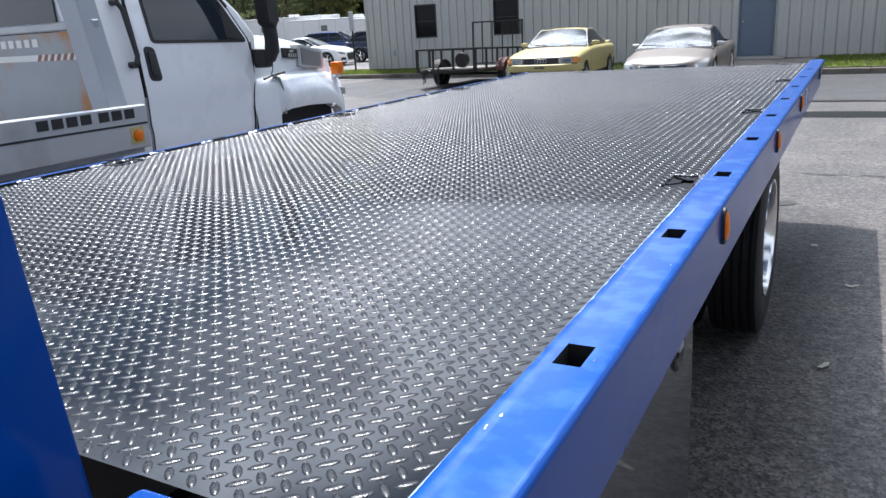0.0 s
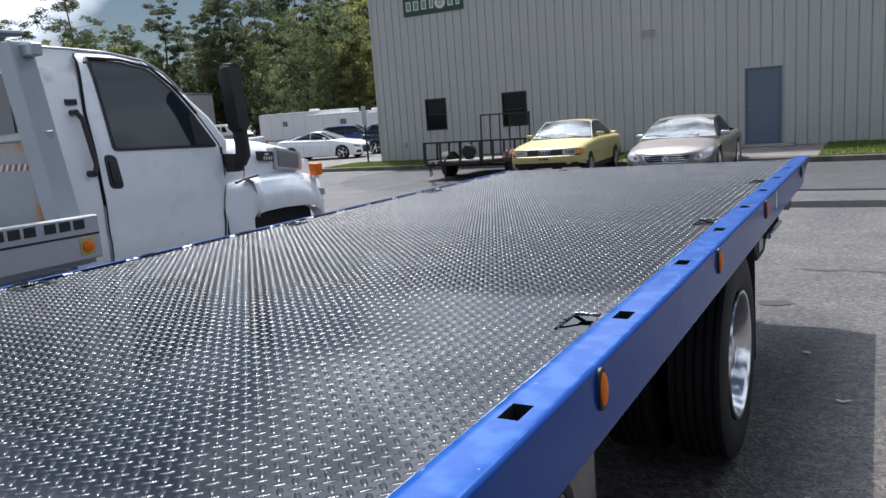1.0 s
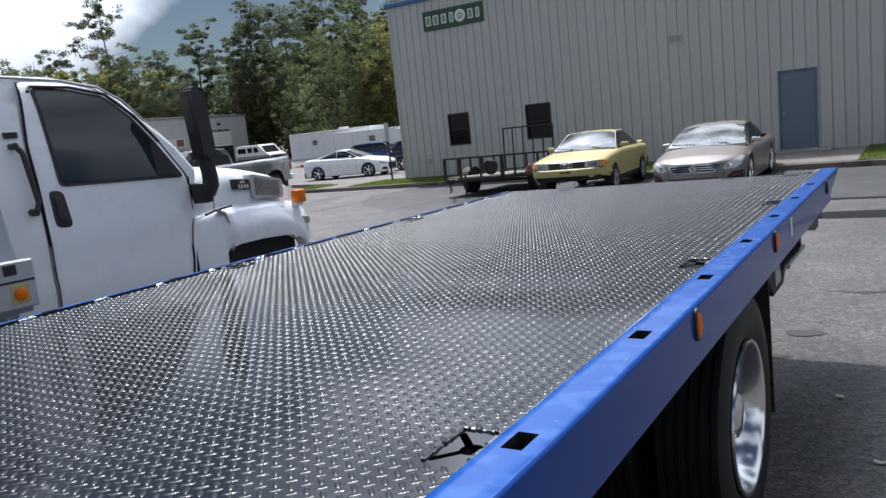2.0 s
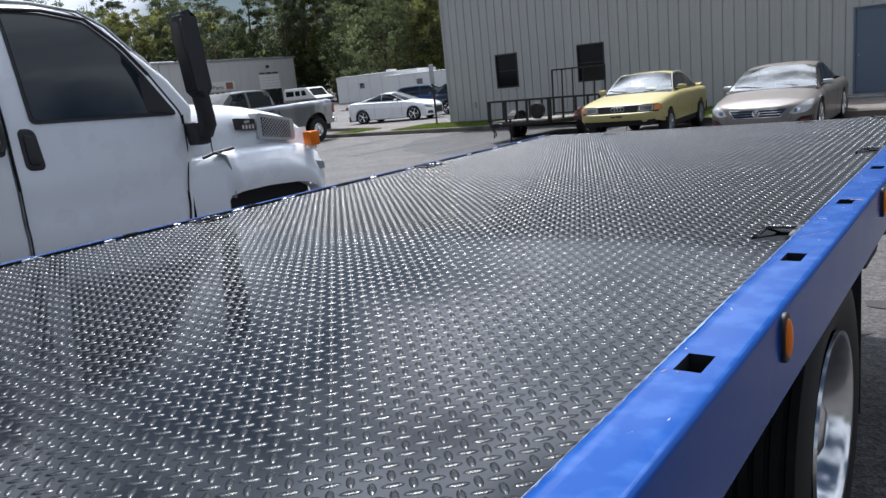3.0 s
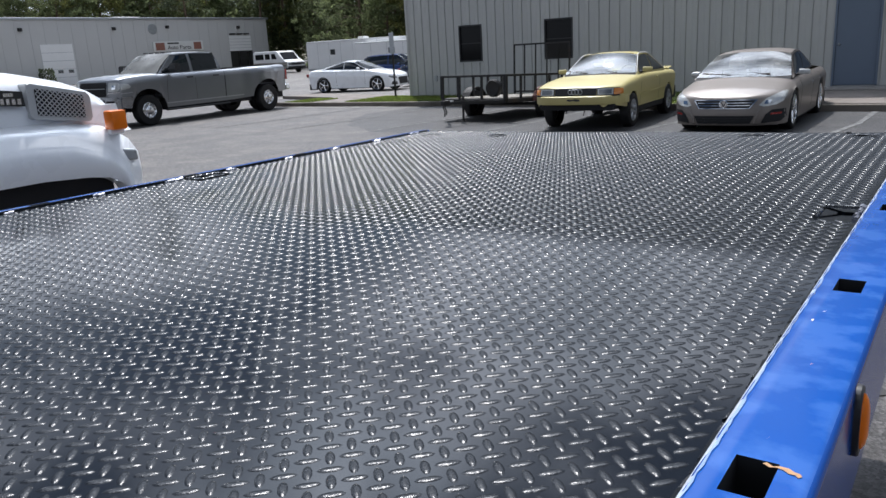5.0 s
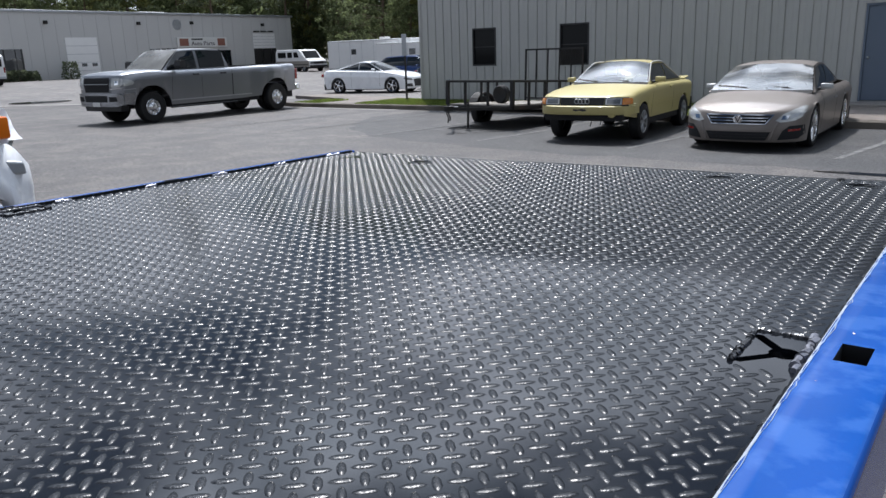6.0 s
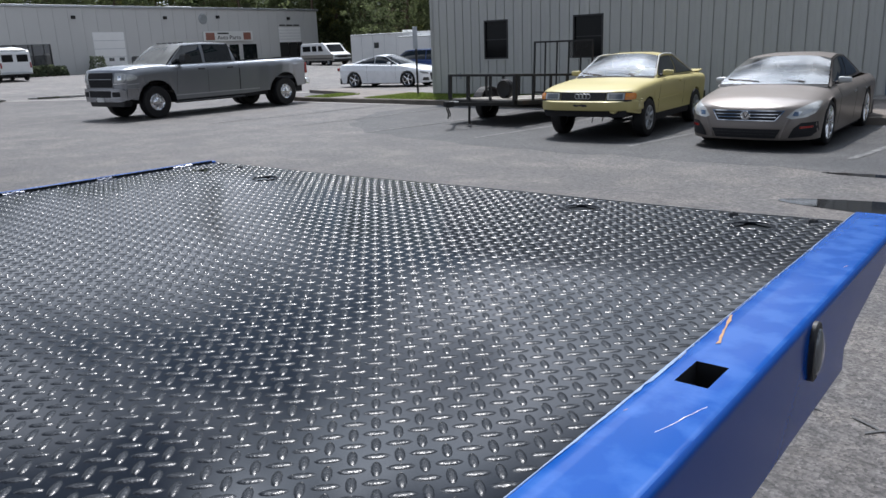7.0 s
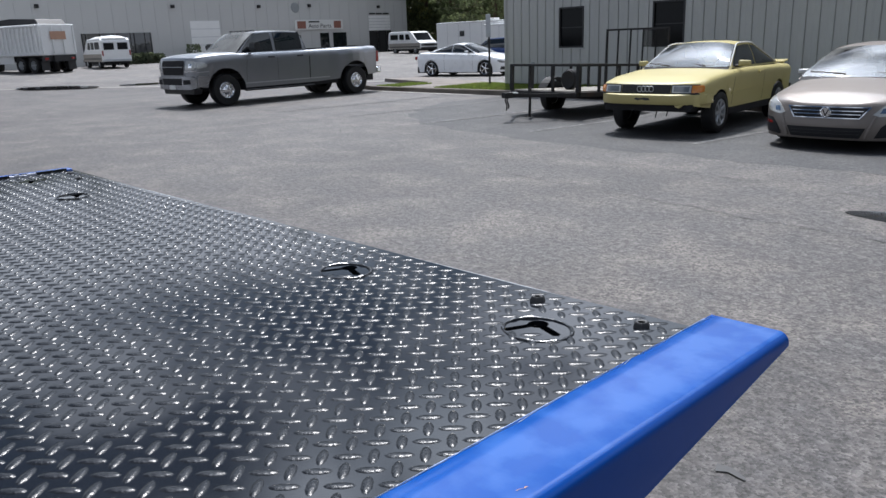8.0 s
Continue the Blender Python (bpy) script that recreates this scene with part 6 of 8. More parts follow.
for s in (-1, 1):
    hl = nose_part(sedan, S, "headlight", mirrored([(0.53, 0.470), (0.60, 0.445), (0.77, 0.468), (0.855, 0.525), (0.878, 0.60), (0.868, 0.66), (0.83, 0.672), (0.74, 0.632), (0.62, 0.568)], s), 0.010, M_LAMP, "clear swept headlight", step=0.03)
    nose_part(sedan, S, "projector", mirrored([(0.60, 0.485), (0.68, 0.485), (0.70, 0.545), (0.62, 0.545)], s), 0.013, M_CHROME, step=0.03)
    # darker patch: shadow within the lamp put into the colour
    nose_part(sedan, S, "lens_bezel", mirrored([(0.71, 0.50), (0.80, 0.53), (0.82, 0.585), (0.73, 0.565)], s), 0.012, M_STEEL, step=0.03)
    nose_part(sedan, S, "fog_grille", mirrored([(0.57, 0.185), (0.82, 0.200), (0.882, 0.27), (0.876, 0.400), (0.71, 0.392), (0.63, 0.32)], s), 0.003, M_HOLE, "black lower intake", step=0.03)
    nose_part(sedan, S, "reflector", mirrored([(0.70, 0.312), (0.838, 0.320), (0.838, 0.350), (0.70, 0.343)], s), 0.008, M_RED, "dark red side reflector", step=0.03)
    bm = B()
    line = [(0.565, 0.445), (0.53, 0.36), (0.505, 0.28), (0.475, 0.185)]
    for (xa, za), (xb, zb) in zip(line, line[1:]):
        rod(bm, (s * xa, nose_y(S, xa, za) - 0.004, za), (s * xb, nose_y(S, xb, zb) - 0.004, zb), 0.020, seg=8)
    part("bumper_crease", bm, M_BEIGE, sedan, smooth=True)
    mirror(sedan, s, 0.83, 1.66, 0.895, M_RAILGREY, 0.09)
lower = nose_part(sedan, S, "lower_grille", [(-0.41, 0.178), (0.41, 0.178), (0.475, 0.305), (-0.475, 0.305)], 0.004, M_HOLE)
for z in (0.225, 0.265):
    nose_part(sedan, S, "grille_slat", [(-0.42, z - 0.002), (0.42, z - 0.002), (0.42, z + 0.002), (-0.42, z + 0.002)], 0.007, M_BLACK, depth=0.0)
nose_part(sedan, S, "bumper_lip", [(-0.80, 0.150), (0.80, 0.150), (0.81, 0.172), (-0.81, 0.172)], 0.016, M_BEIGE)
for x in (-0.45, 0.2):
    bm = B()
    rod(bm, (x, -1.25, 0.895), (x + 0.5, -1.34, 0.925), 0.009, seg=6)
    part("wiper", bm, M_PLASTIC, sedan)
for s in (-1, 1):
    for d, dz in ((1.52, 0.0), (2.66, 0.01), (3.42, 0.05)):
        seam(sedan, S, [(d - 0.03, 0.24), (d, 0.5), (d + 0.02, 0.70), (d + 0.02 - 4 * dz * 0.2, 0.82)], s)
    for d in (2.42, 3.28):
        flank_part(sedan, S, "door_handle", [(d - 0.09, 0.675), (d + 0.09, 0.68), (d + 0.09, 0.70), (d - 0.09, 0.695)], s, 0.022, M_CHROME)


# --- grey pickup ---
def pickup():
    p = thing("pickup_truck", "grey metallic crew-cab pickup with dual rear wheels", "pickup truck", pose(-18.72, 14.72, 0, 0, 0, 180 + 3.5), "parked cars")
    S = dict(length=6.62, width=2.03, axles=(1.03, 5.55), arch=0.59, axle_z=0.43, floor=0.38, crown=0.05, nose=(0.30, 3.8), stern=(0.06, 3.0), edge=0.035, flat=0.90, side=0.955,
             top=[(0.0, 1.265), (0.06, 1.31), (0.25, 1.355), (0.5, 1.38), (1.0, 1.405), (1.35, 1.405), (1.55, 1.385), (3.87, 1.40), (3.88, 1.40), (6.55, 1.43), (6.62, 1.41)],
             plan=[(0.0, 0.98), (0.6, 0.99), (4.05, 1.0), (4.60, 1.0), (4.95, 1.06), (5.20, 1.15), (5.40, 1.18), (5.70, 1.18), (5.90, 1.15), (6.15, 1.06), (6.45, 1.0), (6.62, 0.99)],
             shoulder=[(0.0, 1.08), (0.6, 1.20), (1.6, 1.24), (4.0, 1.25), (6.62, 1.27)],
             sill=[(0.0, 0.60), (0.3, 0.54), (1.5, 0.45), (4.2, 0.47), (6.0, 0.56), (6.62, 0.60)],
             rake=[(0.6, 0.0), (1.1, 0.01), (1.3, 0.05)])
    bm = car_shell(S)
    S.update(ws0=(1.45, 1.38, 0.86), ws1=(2.12, 1.945, 0.74), rw1=(3.70, 1.955, 0.74), rw0=(3.88, 1.43, 0.86), roof_rise=0.03, side_glass=[(1.66, 2.66), (2.78, 3.70)], screen=M_SKYFILM2)
    open_cabin(bm, S)
    cut = [f for f in bm.faces if f.calc_center_median().z > 1.40 and abs(f.calc_center_median().x) < 0.80 and -6.5 < f.calc_center_median().y < -4.0]
    bmesh.ops.delete(bm, geom=cut, context="FACES")
    part("body", bm, M_GREYCAR, p, "grey metallic body shell", smooth=True, angle=45)
    cabin(p, S, M_GREYCAR)
    car_under(p, S)
    for x, s in ((0.86, 1), (-0.86, -1)):
        car_wheel(p, x * 0.95, -1.03, 0.43, 0.27, s, 0.22, 8, M_ALU, dish=True)
        car_wheel(p, s * 1.02, -5.55, 0.43, 0.24, s, 0.22, 8, M_ALU, dish=True)
        car_wheel(p, s * 0.70, -5.55, 0.43, 0.24, s, 0.22, 8, M_ALU, dish=True)
    nose_part(p, S, "grille_surround", [(-0.57, 0.85), (0.57, 0.85), (0.63, 1.20), (0.59, 1.285), (-0.59, 1.285), (-0.63, 1.20)], 0.014, M_GREYCAR, "grey grille surround")
    g = nose_part(p, S, "grille", [(-0.54, 0.875), (0.54, 0.875), (0.60, 1.19), (0.565, 1.258), (-0.565, 1.258), (-0.60, 1.19)], 0.020, M_HOLE, "black grille with chrome bar")
    for z in (0.94, 1.02, 1.09, 1.17):
        nose_part(p, S, "grille_bar", [(-0.53, z - 0.008), (0.53, z - 0.008), (0.53, z + 0.008), (-0.53, z + 0.008)], 0.036, M_HOLE if z != 1.09 else M_STEEL, depth=0.0)
    for s in (-1, 1):
        nose_part(p, S, "headlight", mirrored([(0.640, 1.00), (0.91, 1.00), (0.972, 1.08), (0.960, 1.20), (0.90, 1.245), (0.655, 1.25)], s), 0.014, M_LAMP, "clear headlight", step=0.03)
        flank_part(p, S, "headlight_wrap", [(0.15, 1.03), (0.42, 1.06), (0.47, 1.11), (0.38, 1.19), (0.15, 1.215)], s, 0.014, M_LAMP, "clear wrap-round lamp", step=0.06)
        flank_part(p, S, "bumper_end", [(0.14, 0.56), (0.40, 0.60), (0.48, 0.70), (0.47, 0.85), (0.14, 0.85)], s, 0.04, M_BUMPER, "chrome bumper end", step=0.06)
        flank_part(p, S, "lamp_crease", [(0.16, 0.93), (0.50, 0.945), (0.50, 0.965), (0.16, 0.95)], s, 0.012, M_STEEL, step=0.06)
        nose_part(p, S, "headlight_trim", mirrored([(0.60, 0.95), (0.955, 0.965), (0.955, 0.985), (0.60, 0.975)], s), 0.02, M_CHROME, step=0.03)
        nose_part(p, S, "projector", mirrored([(0.78, 1.06), (0.89, 1.07), (0.89, 1.17), (0.78, 1.17)], s), 0.019, M_CHROME, step=0.03)
        bm = B()
        prism(bm, rounded([(-1.80, 1.46), (-2.02, 1.46), (-2.00, 1.66), (-1.82, 1.66)], 0.03), "x", s * 1.03, s * 1.27, 0.03, 2)
        mi = part("mirror", bm, M_PLASTIC, p, "large black tow mirror", smooth=True)
        part("mirror_arm", box(B(), s * 0.90, s * 1.05, -1.96, -1.86, 1.46, 1.53, 0.015), M_PLASTIC, mi)
        seam(p, S, [(1.66, 0.56), (1.68, 1.0), (1.74, 1.36)], s)
        seam(p, S, [(2.72, 0.56), (2.73, 1.38)], s)
        seam(p, S, [(3.86, 0.56), (3.87, 1.38)], s, 0.03)
        for d in (2.52, 3.52):
            flank_part(p, S, "door_handle", [(d - 0.10, 1.235), (d + 0.10, 1.235), (d + 0.10, 1.275), (d - 0.10, 1.275)], s, 0.03, M_PLASTIC)
        part("tail_light", box(B(), s * 0.93, s * 1.012, -6.64, -6.53, 0.95, 1.28, 0.01), M_RED, p)
        part("step_bar", box(B(), s * 0.88, s * 1.02, -4.0, -1.6, 0.36, 0.41, 0.02), M_PLASTIC, p)
        flank_part(p, S, "side_molding", [(1.62, 0.56), (4.6, 0.57), (4.6, 0.60), (1.62, 0.59)], s, 0.012, M_STEEL)
    fb = nose_part(p, S, "front_bumper", [(-0.955, 0.54), (-0.86, 0.50), (0.86, 0.50), (0.955, 0.54), (0.955, 0.80), (0.90, 0.845), (-0.90, 0.845), (-0.955, 0.80)], 0.065, M_BUMPER, "chrome front bumper", 0.03, 0.06)
    for s in (-1, 1):
        nose_part(p, S, "fog_recess", mirrored([(0.58, 0.63), (0.86, 0.64), (0.84, 0.76), (0.58, 0.76)], s), 0.070, M_HOLE, depth=-0.05)
    nose_part(p, S, "intake", [(-0.50, 0.62), (0.50, 0.62), (0.52, 0.79), (-0.52, 0.79)], 0.070, M_HOLE, depth=-0.05)
    part("air_dam", prism(B(), [(-0.80, 0.36), (0.80, 0.36), (0.86, 0.51), (-0.86, 0.51)], "y", -0.34, -0.10, 0.02), M_PLASTIC, p)
    part("plate_bar", box(B(), -0.16, 0.16, 0.068, 0.078, 0.50, 0.61, 0.004), M_SIGNW, p, "plain pale plate")
    part("rear_bumper", box(B(), -0.95, 0.95, -6.78, -6.60, 0.60, 0.78, 0.03, 2), M_CHROME, p)
    bm = B()
    box(bm, -0.87, 0.87, -6.56, -3.95, 0.90, 1.425)
    bmesh.ops.delete(bm, geom=[f for f in bm.faces if f.calc_center_median().z > 1.42], context="FACES")
    part("bed_liner", bm, M_PLASTIC, p, "black truck bed liner")
    for k in range(5):
        part("roof_lamp", box(B(), -0.52 + 0.26 * k - 0.05, -0.52 + 0.26 * k + 0.05, -2.34, -2.22, 1.975, 2.01, 0.012), M_PLASTIC, p)


pickup()


# --- white coupe beyond the grass, dark wagon behind it ---
def small_car(name, label, at, paint, wagon=False):
    c = thing(name, label, "car", at, "parked cars")
    S = dict(length=4.63, width=1.85, axles=(0.90, 3.65), arch=0.37, axle_z=0.33, floor=0.16, crown=0.045, nose=(0.5, 2.8), stern=(0.45, 2.8), edge=0.03,
             top=[(0.0, 0.64), (0.06, 0.69), (0.5, 0.82), (1.3, 0.93), (2.0, 0.95), (3.6, 1.0), (4.3, 1.0), (4.63, 0.90)],
             plan=[(0.0, 0.97), (0.6, 0.985), (3.8, 1.0), (4.63, 0.96)],
             shoulder=[(0.0, 0.50), (0.6, 0.66), (3.6, 0.76), (4.63, 0.74)], sill=[(0.0, 0.20), (0.3, 0.18), (4.3, 0.2), (4.63, 0.34)],
             rake=[(0.18, 0.03), (0.26, 0.0), (0.5, 0.02), (0.75, 0.08)])
    if wagon:
        S.update(ws0=(1.2, 0.96, 0.74), ws1=(1.95, 1.52, 0.62), rw1=(3.9, 1.50, 0.60), rw0=(4.5, 1.05, 0.72), roof_rise=0.03, side_glass=[(1.34, 2.5), (2.58, 4.3)])
    else:
        S.update(ws0=(1.35, 0.96, 0.74), ws1=(2.12, 1.33, 0.58), rw1=(2.75, 1.34, 0.57), rw0=(3.85, 1.04, 0.66), roof_rise=0.03, side_glass=[(1.48, 2.60), (2.66, 3.75)])
    part("body", open_cabin(car_shell(S), S), paint, c, smooth=True, angle=45)
    cabin(c, S, paint)
    car_under(c, S)
    for x, s in ((0.79, 1), (-0.79, -1)):
        for y in (-0.90, -3.65):
            car_wheel(c, x, y, 0.33, 0.22, s, 0.24, 5, M_ALU)
    nose_part(c, S, "grille", [(-0.38, 0.28), (0.38, 0.28), (0.44, 0.52), (0.40, 0.58), (-0.40, 0.58), (-0.44, 0.52)], 0.008, M_PLASTIC)
    for s in (-1, 1):
        nose_part(c, S, "headlight", mirrored([(0.50, 0.53), (0.78, 0.55), (0.86, 0.62), (0.82, 0.665), (0.54, 0.60)], s), 0.008, M_CLEAR, step=0.04)
        nose_part(c, S, "air_intake", mirrored([(0.52, 0.26), (0.80, 0.28), (0.78, 0.40), (0.56, 0.40)], s), 0.004, M_PLASTIC, step=0.04)
        mirror(c, s, 0.86, 1.75, 1.02, paint, 0.085)
        seam(c, S, [(1.48, 0.28), (1.50, 0.92)], s)
        seam(c, S, [(2.94, 0.28), (2.95, 0.94)], s)
        part("tail_light", box(B(), s * 0.50, s * 0.76, -4.63, -4.42, 0.72, 0.86, 0.02), M_RED, c)


M_BLUECAR = material("blue_car_paint", (0.02, 0.055, 0.19), 0.28, 0.2, 0.08, 3, 0.03, 200, coat=0.5)
small_car("coupe", "white two-door coupe parked beyond the grass", pose(-19.75, 29.95, 0, 0, 0, -90 + 11), M_WHITE)
small_car("wagon", "dark blue wagon parked behind the white coupe", pose(-17.2, 33.4, 0, 0, 0, -90 + 9), M_DARKCAR, True)
small_car("wagon", "blue wagon beside the white trailers", pose(-23.5, 37.6, 0, 0, 0, -90 + 9), M_BLUECAR, True)


# --- utility trailer ---
TRAILER = pose(-8.90, 17.42, 0, -2.5, 0, -3.8)        # stands on its jack, so the gate end sits lower
tr = thing("utility_trailer", "dark steel utility trailer with upright mesh ramp gate", "trailer", TRAILER)
TW, TL, TF, TT = 1.76, 3.02, 0.50, 1.005                # width, length, floor and rail heights
for x0, x1, y0, y1 in ((0, TW, -0.04, 0.03), (0, TW, TL - 0.03, TL + 0.04), (-0.03, 0.03, 0.03, TL - 0.03), (TW - 0.03, TW + 0.03, 0.03, TL - 0.03)):
    part("floor_beam", box(B(), x0, x1, y0, y1, TF - 0.09, TF, 0.006), M_TRAILER, tr)
for k in range(9):
    w = (TW - 0.08) / 9
    part("floor_board", box(B(), 0.04 + w * k + 0.004, 0.04 + w * (k + 1) - 0.004, 0.035, TL - 0.035, TF - 0.02, TF + 0.018 + 0.004 * (k % 3), 0.003), M_PALEWOOD, tr, "pale weathered floor board")


def rail_post(x, y, r=0.024):
    part("post", box(B(), x - r, x + r, y - r, y + r, TF, TT - 0.03, 0.004), M_TRAILER, tr)


for x, r in ((0.0, 0.034), (0.50, 0.024), (1.12, 0.024), (TW, 0.040)):
    rail_post(x, 0.0, r)
for x in (0.0, TW):
    for k in range(1, 6):
        rail_post(x, TL * k / 5, 0.024)
for x0, x1, y0, y1 in ((-0.035, TW + 0.035, -0.032, 0.032), (-0.032, 0.032, 0.032, TL), (TW - 0.032, TW + 0.032, 0.032, TL)):
    part("top_rail", box(B(), x0, x1, y0, y1, TT - 0.03, TT + 0.018, 0.004), M_TRAILER, tr)
gate = new("ramp_gate")
gate.parent = tr
tagged(gate, "upright steel ramp gate with mesh")
gx0, gx1, gz0, gz1 = -0.04, 1.62, TF + 0.06, 1.775
GY = TL + 0.02
for dims in ((gx0, gx1, gz1 - 0.04, gz1), (gx0, gx1, gz0, gz0 + 0.04), (gx0, gx0 + 0.035, gz0 + 0.04, gz1 - 0.04), (gx1 - 0.035, gx1, gz0 + 0.04, gz1 - 0.04)):
    part("gate_bar", box(B(), *dims[:2], GY - 0.018, GY + 0.018, *dims[2:]), M_TRAILER, gate)
for k in range(1, 5):
    x = gx0 + (gx1 - gx0) * k / 5
    part("gate_rib", box(B(), x - 0.014, x + 0.014, GY - 0.014, GY + 0.014, gz0 + 0.04, gz1 - 0.04), M_TRAILER, gate)
# a sheet of crossed wires in one corner of the gate
bm = B()
ma, mb, mc, md = gx0 + (gx1 - gx0) * 0.62, gx1 - 0.036, gz1 - 0.40, gz1 - 0.041
for k in range(30):
    u = k / 29
    rod(bm, (ma, GY - 0.016, mc + (md - mc) * u), (mb, GY - 0.016, mc + (md - mc) * u), 0.0034, seg=4, caps=False)
for k in range(40):
    u = k / 39
    rod(bm, (ma + (mb - ma) * u, GY - 0.020, mc), (ma + (mb - ma) * u, GY - 0.020, md), 0.0034, seg=4, caps=False)
tagged(part("mesh_sheet", bm, M_TRAILER, gate, "fine dark wire mesh"), kind="stuff")
for x, s in ((-0.14, -1), (TW + 0.14, 1)):
    wheel = car_wheel(tr, x, 1.42, 0.33, 0.20, s, 0.19, 5, M_SIGNW)
    bm = B()
    arc = [(1.42 + 0.40 * math.cos(radians(a)), 0.35 + 0.40 * math.sin(radians(a))) for a in range(10, 171, 16)]
    inn = [(1.42 + 0.385 * math.cos(radians(a)), 0.35 + 0.385 * math.sin(radians(a))) for a in range(170, 9, -16)]
    prism(bm, arc + inn, "x", x - 0.12, x + 0.12)
    part("mudguard", bm, M_RUSTRED if s > 0 else M_TRAILER, tr)
bm = B()
rod(bm, (-0.06, 1.42, 0.34), (TW + 0.06, 1.42, 0.34), 0.035)
part("axle", bm, M_TRAILER, tr)
# drawbar with its jack, hook and plate
for x in (0.14, TW - 0.14):
    bm = B()
    prism(bm, [(x - 0.04, -0.04), (x + 0.04, -0.04), (0.87 + 0.03, -0.92), (0.87 - 0.03, -0.92)], "z", TF - 0.09, TF - 0.02)
    part("drawbar", bm, M_TRAILER, tr)
part("coupler", prism(B(), rounded([(0.80, -0.88), (0.94, -0.88), (0.93, -1.10), (0.81, -1.10)], 0.04), "z", TF - 0.10, TF + 0.0, 0.01), M_TRAILER, tr)
bm = B()
rod(bm, (0.92, -0.42, 0.04), (0.92, -0.42, TF + 0.08), 0.026, seg=10)
lathe(bm, (0.92, -0.42, 0.02), "z", [(0.0, 0.0), (0.07, 0.0), (0.07, 0.015), (0.03, 0.02), (0.0, 0.02)], 12)
part("jack", bm, M_TRAILER, tr, "dark trailer jack")
for x, low in ((0.79, 0.16), (0.84, 0.20)):
    bm = B()
    pts = [Vector((x, -0.90, TF - 0.06)), Vector((x - 0.015, -0.95, 0.36)), Vector((x + 0.02, -0.93, 0.26)), Vector((x - 0.01, -0.91, low))]
    for p, q in zip(pts, pts[1:]):
        rod(bm, p, q, 0.014, seg=6)
    part("safety_chain", bm, M_TRAILER, tr, "hanging safety chain")
part("tail_plate", box(B(), 0.62, 0.86, -0.70, -0.68, TF - 0.10, TF - 0.005, 0.004), M_SIGNW, tr, "blank pale plate")
bm = B()
lathe(bm, (0, 0, 0.20), "y", [(0.0, -0.05), (0.12, -0.06), (0.17, -0.08), (0.20, -0.05), (0.20, 0.05), (0.17, 0.08), (0.12, 0.06), (0.0, 0.05)], 24)
tagged(new("spare_tyre", mesh_of("spare_tyre", bm, M_RUBBER, True)), "black spare tyre standing in the dark trailer", "tyre").matrix_basis = TRAILER @ pose(1.02, 0.62, TF + 0.021)

# --- white tow truck alongside ---
wt = thing("white_tow_truck", "white conventional-cab tow truck with grey steel bed", "tow truck", pose(-2.80, 0, 0))
WW = 2.05     # cab width; local x = 0 is the side that faces the flatbed, the truck lies towards -x


def skin(pts, dx=0.0):
    return [(dx, y, z) for y, z in pts]


# cab: rows of sections from sill to roof, leaning inwards above the belt
cab_out = [(3.02, 0.62), (4.36, 0.62), (4.42, 1.30), (4.52, 1.64), (4.40, 1.83), (4.20, 2.03), (4.07, 2.18), (3.94, 2.28), (3.68, 2.335), (3.02, 2.37)]
bm = B()
prof_x = [(0.62, 0.026), (0.90, -0.002), (1.03, -0.010), (1.10, 0.001), (1.30, -0.004), (1.62, 0.03), (1.90, 0.09), (2.15, 0.155), (2.26, 0.20), (2.38, 0.33)]


def lean(z):
    return lerp_table(prof_x, z)


n = 7
rows = []
for k in range(n + 1):
    u = k / n
    row = []
    for y, z in cab_out:
        inset = lean(z)
        x = -inset + (-(WW - 2 * inset)) * u
        rise = 0.07 * math.sin(math.pi * u) if z > 2.2 else 0.0
        fwd = 0.16 * math.sin(math.pi * u) if 1.6 < z < 2.28 and y > 3.6 else 0.0
        row.append((x, y + fwd, z + rise))
    rows.append(row)
loft(bm, rows, closed=True)
bmesh.ops.holes_fill(bm, edges=bm.edges[:])
bmesh.ops.bevel(bm, geom=[e for e in bm.edges if len(e.link_faces) == 2 and e.calc_face_angle(0) > 0.6], offset=0.035, segments=3, affect="EDGES", profile=0.5)
cabm = part("cab", bm, M_WHITE, wt, "white painted truck cab", smooth=True, angle=50)


def side_plate(name, pts, mat, parent, out, thick, label="", bevel=0.0, smooth=True):
    """A plate that follows the lean of the cab's side: outline in (y, z)."""
    bm = fine_patch(pts, 0.07)
    thick_patch(bm, lambda y, z, h: Vector((-lean(z) + h, y, z)), out, thick - out)
    if bevel:
        bmesh.ops.bevel(bm, geom=[e for e in bm.edges if len(e.link_faces) == 2 and e.calc_face_angle(0) > 1.0], offset=bevel, segments=2, affect="EDGES", profile=0.5)
    return part(name, bm, mat, parent, label, smooth=smooth, angle=50)


door_pts = rounded([(3.30, 0.66), (4.29, 0.66), (4.35, 1.17), (4.395, 1.42), (4.41, 1.60), (4.235, 1.905), (4.06, 2.12), (3.92, 2.245), (3.70, 2.30), (3.415, 2.305), (3.335, 1.90), (3.317, 1.42)], 0.05)
side_plate("door_gap", rounded([(y + (0.016 if y > 3.8 else -0.0005), z + (0.003 if z > 1.2 else -0.003)) for y, z in [(3.303, 0.66), (4.29, 0.66), (4.35, 1.17), (4.395, 1.42), (4.41, 1.60), (4.235, 1.905), (4.06, 2.12), (3.92, 2.245), (3.70, 2.30), (3.415, 2.305), (3.335, 1.90), (3.317, 1.42)]], 0.05), M_HOLE, wt, 0.0015, 0.02)
wdoor = side_plate("cab_door", door_pts, M_WHITE, wt, 0.006, 0.03, "white cab door", 0.004, True)
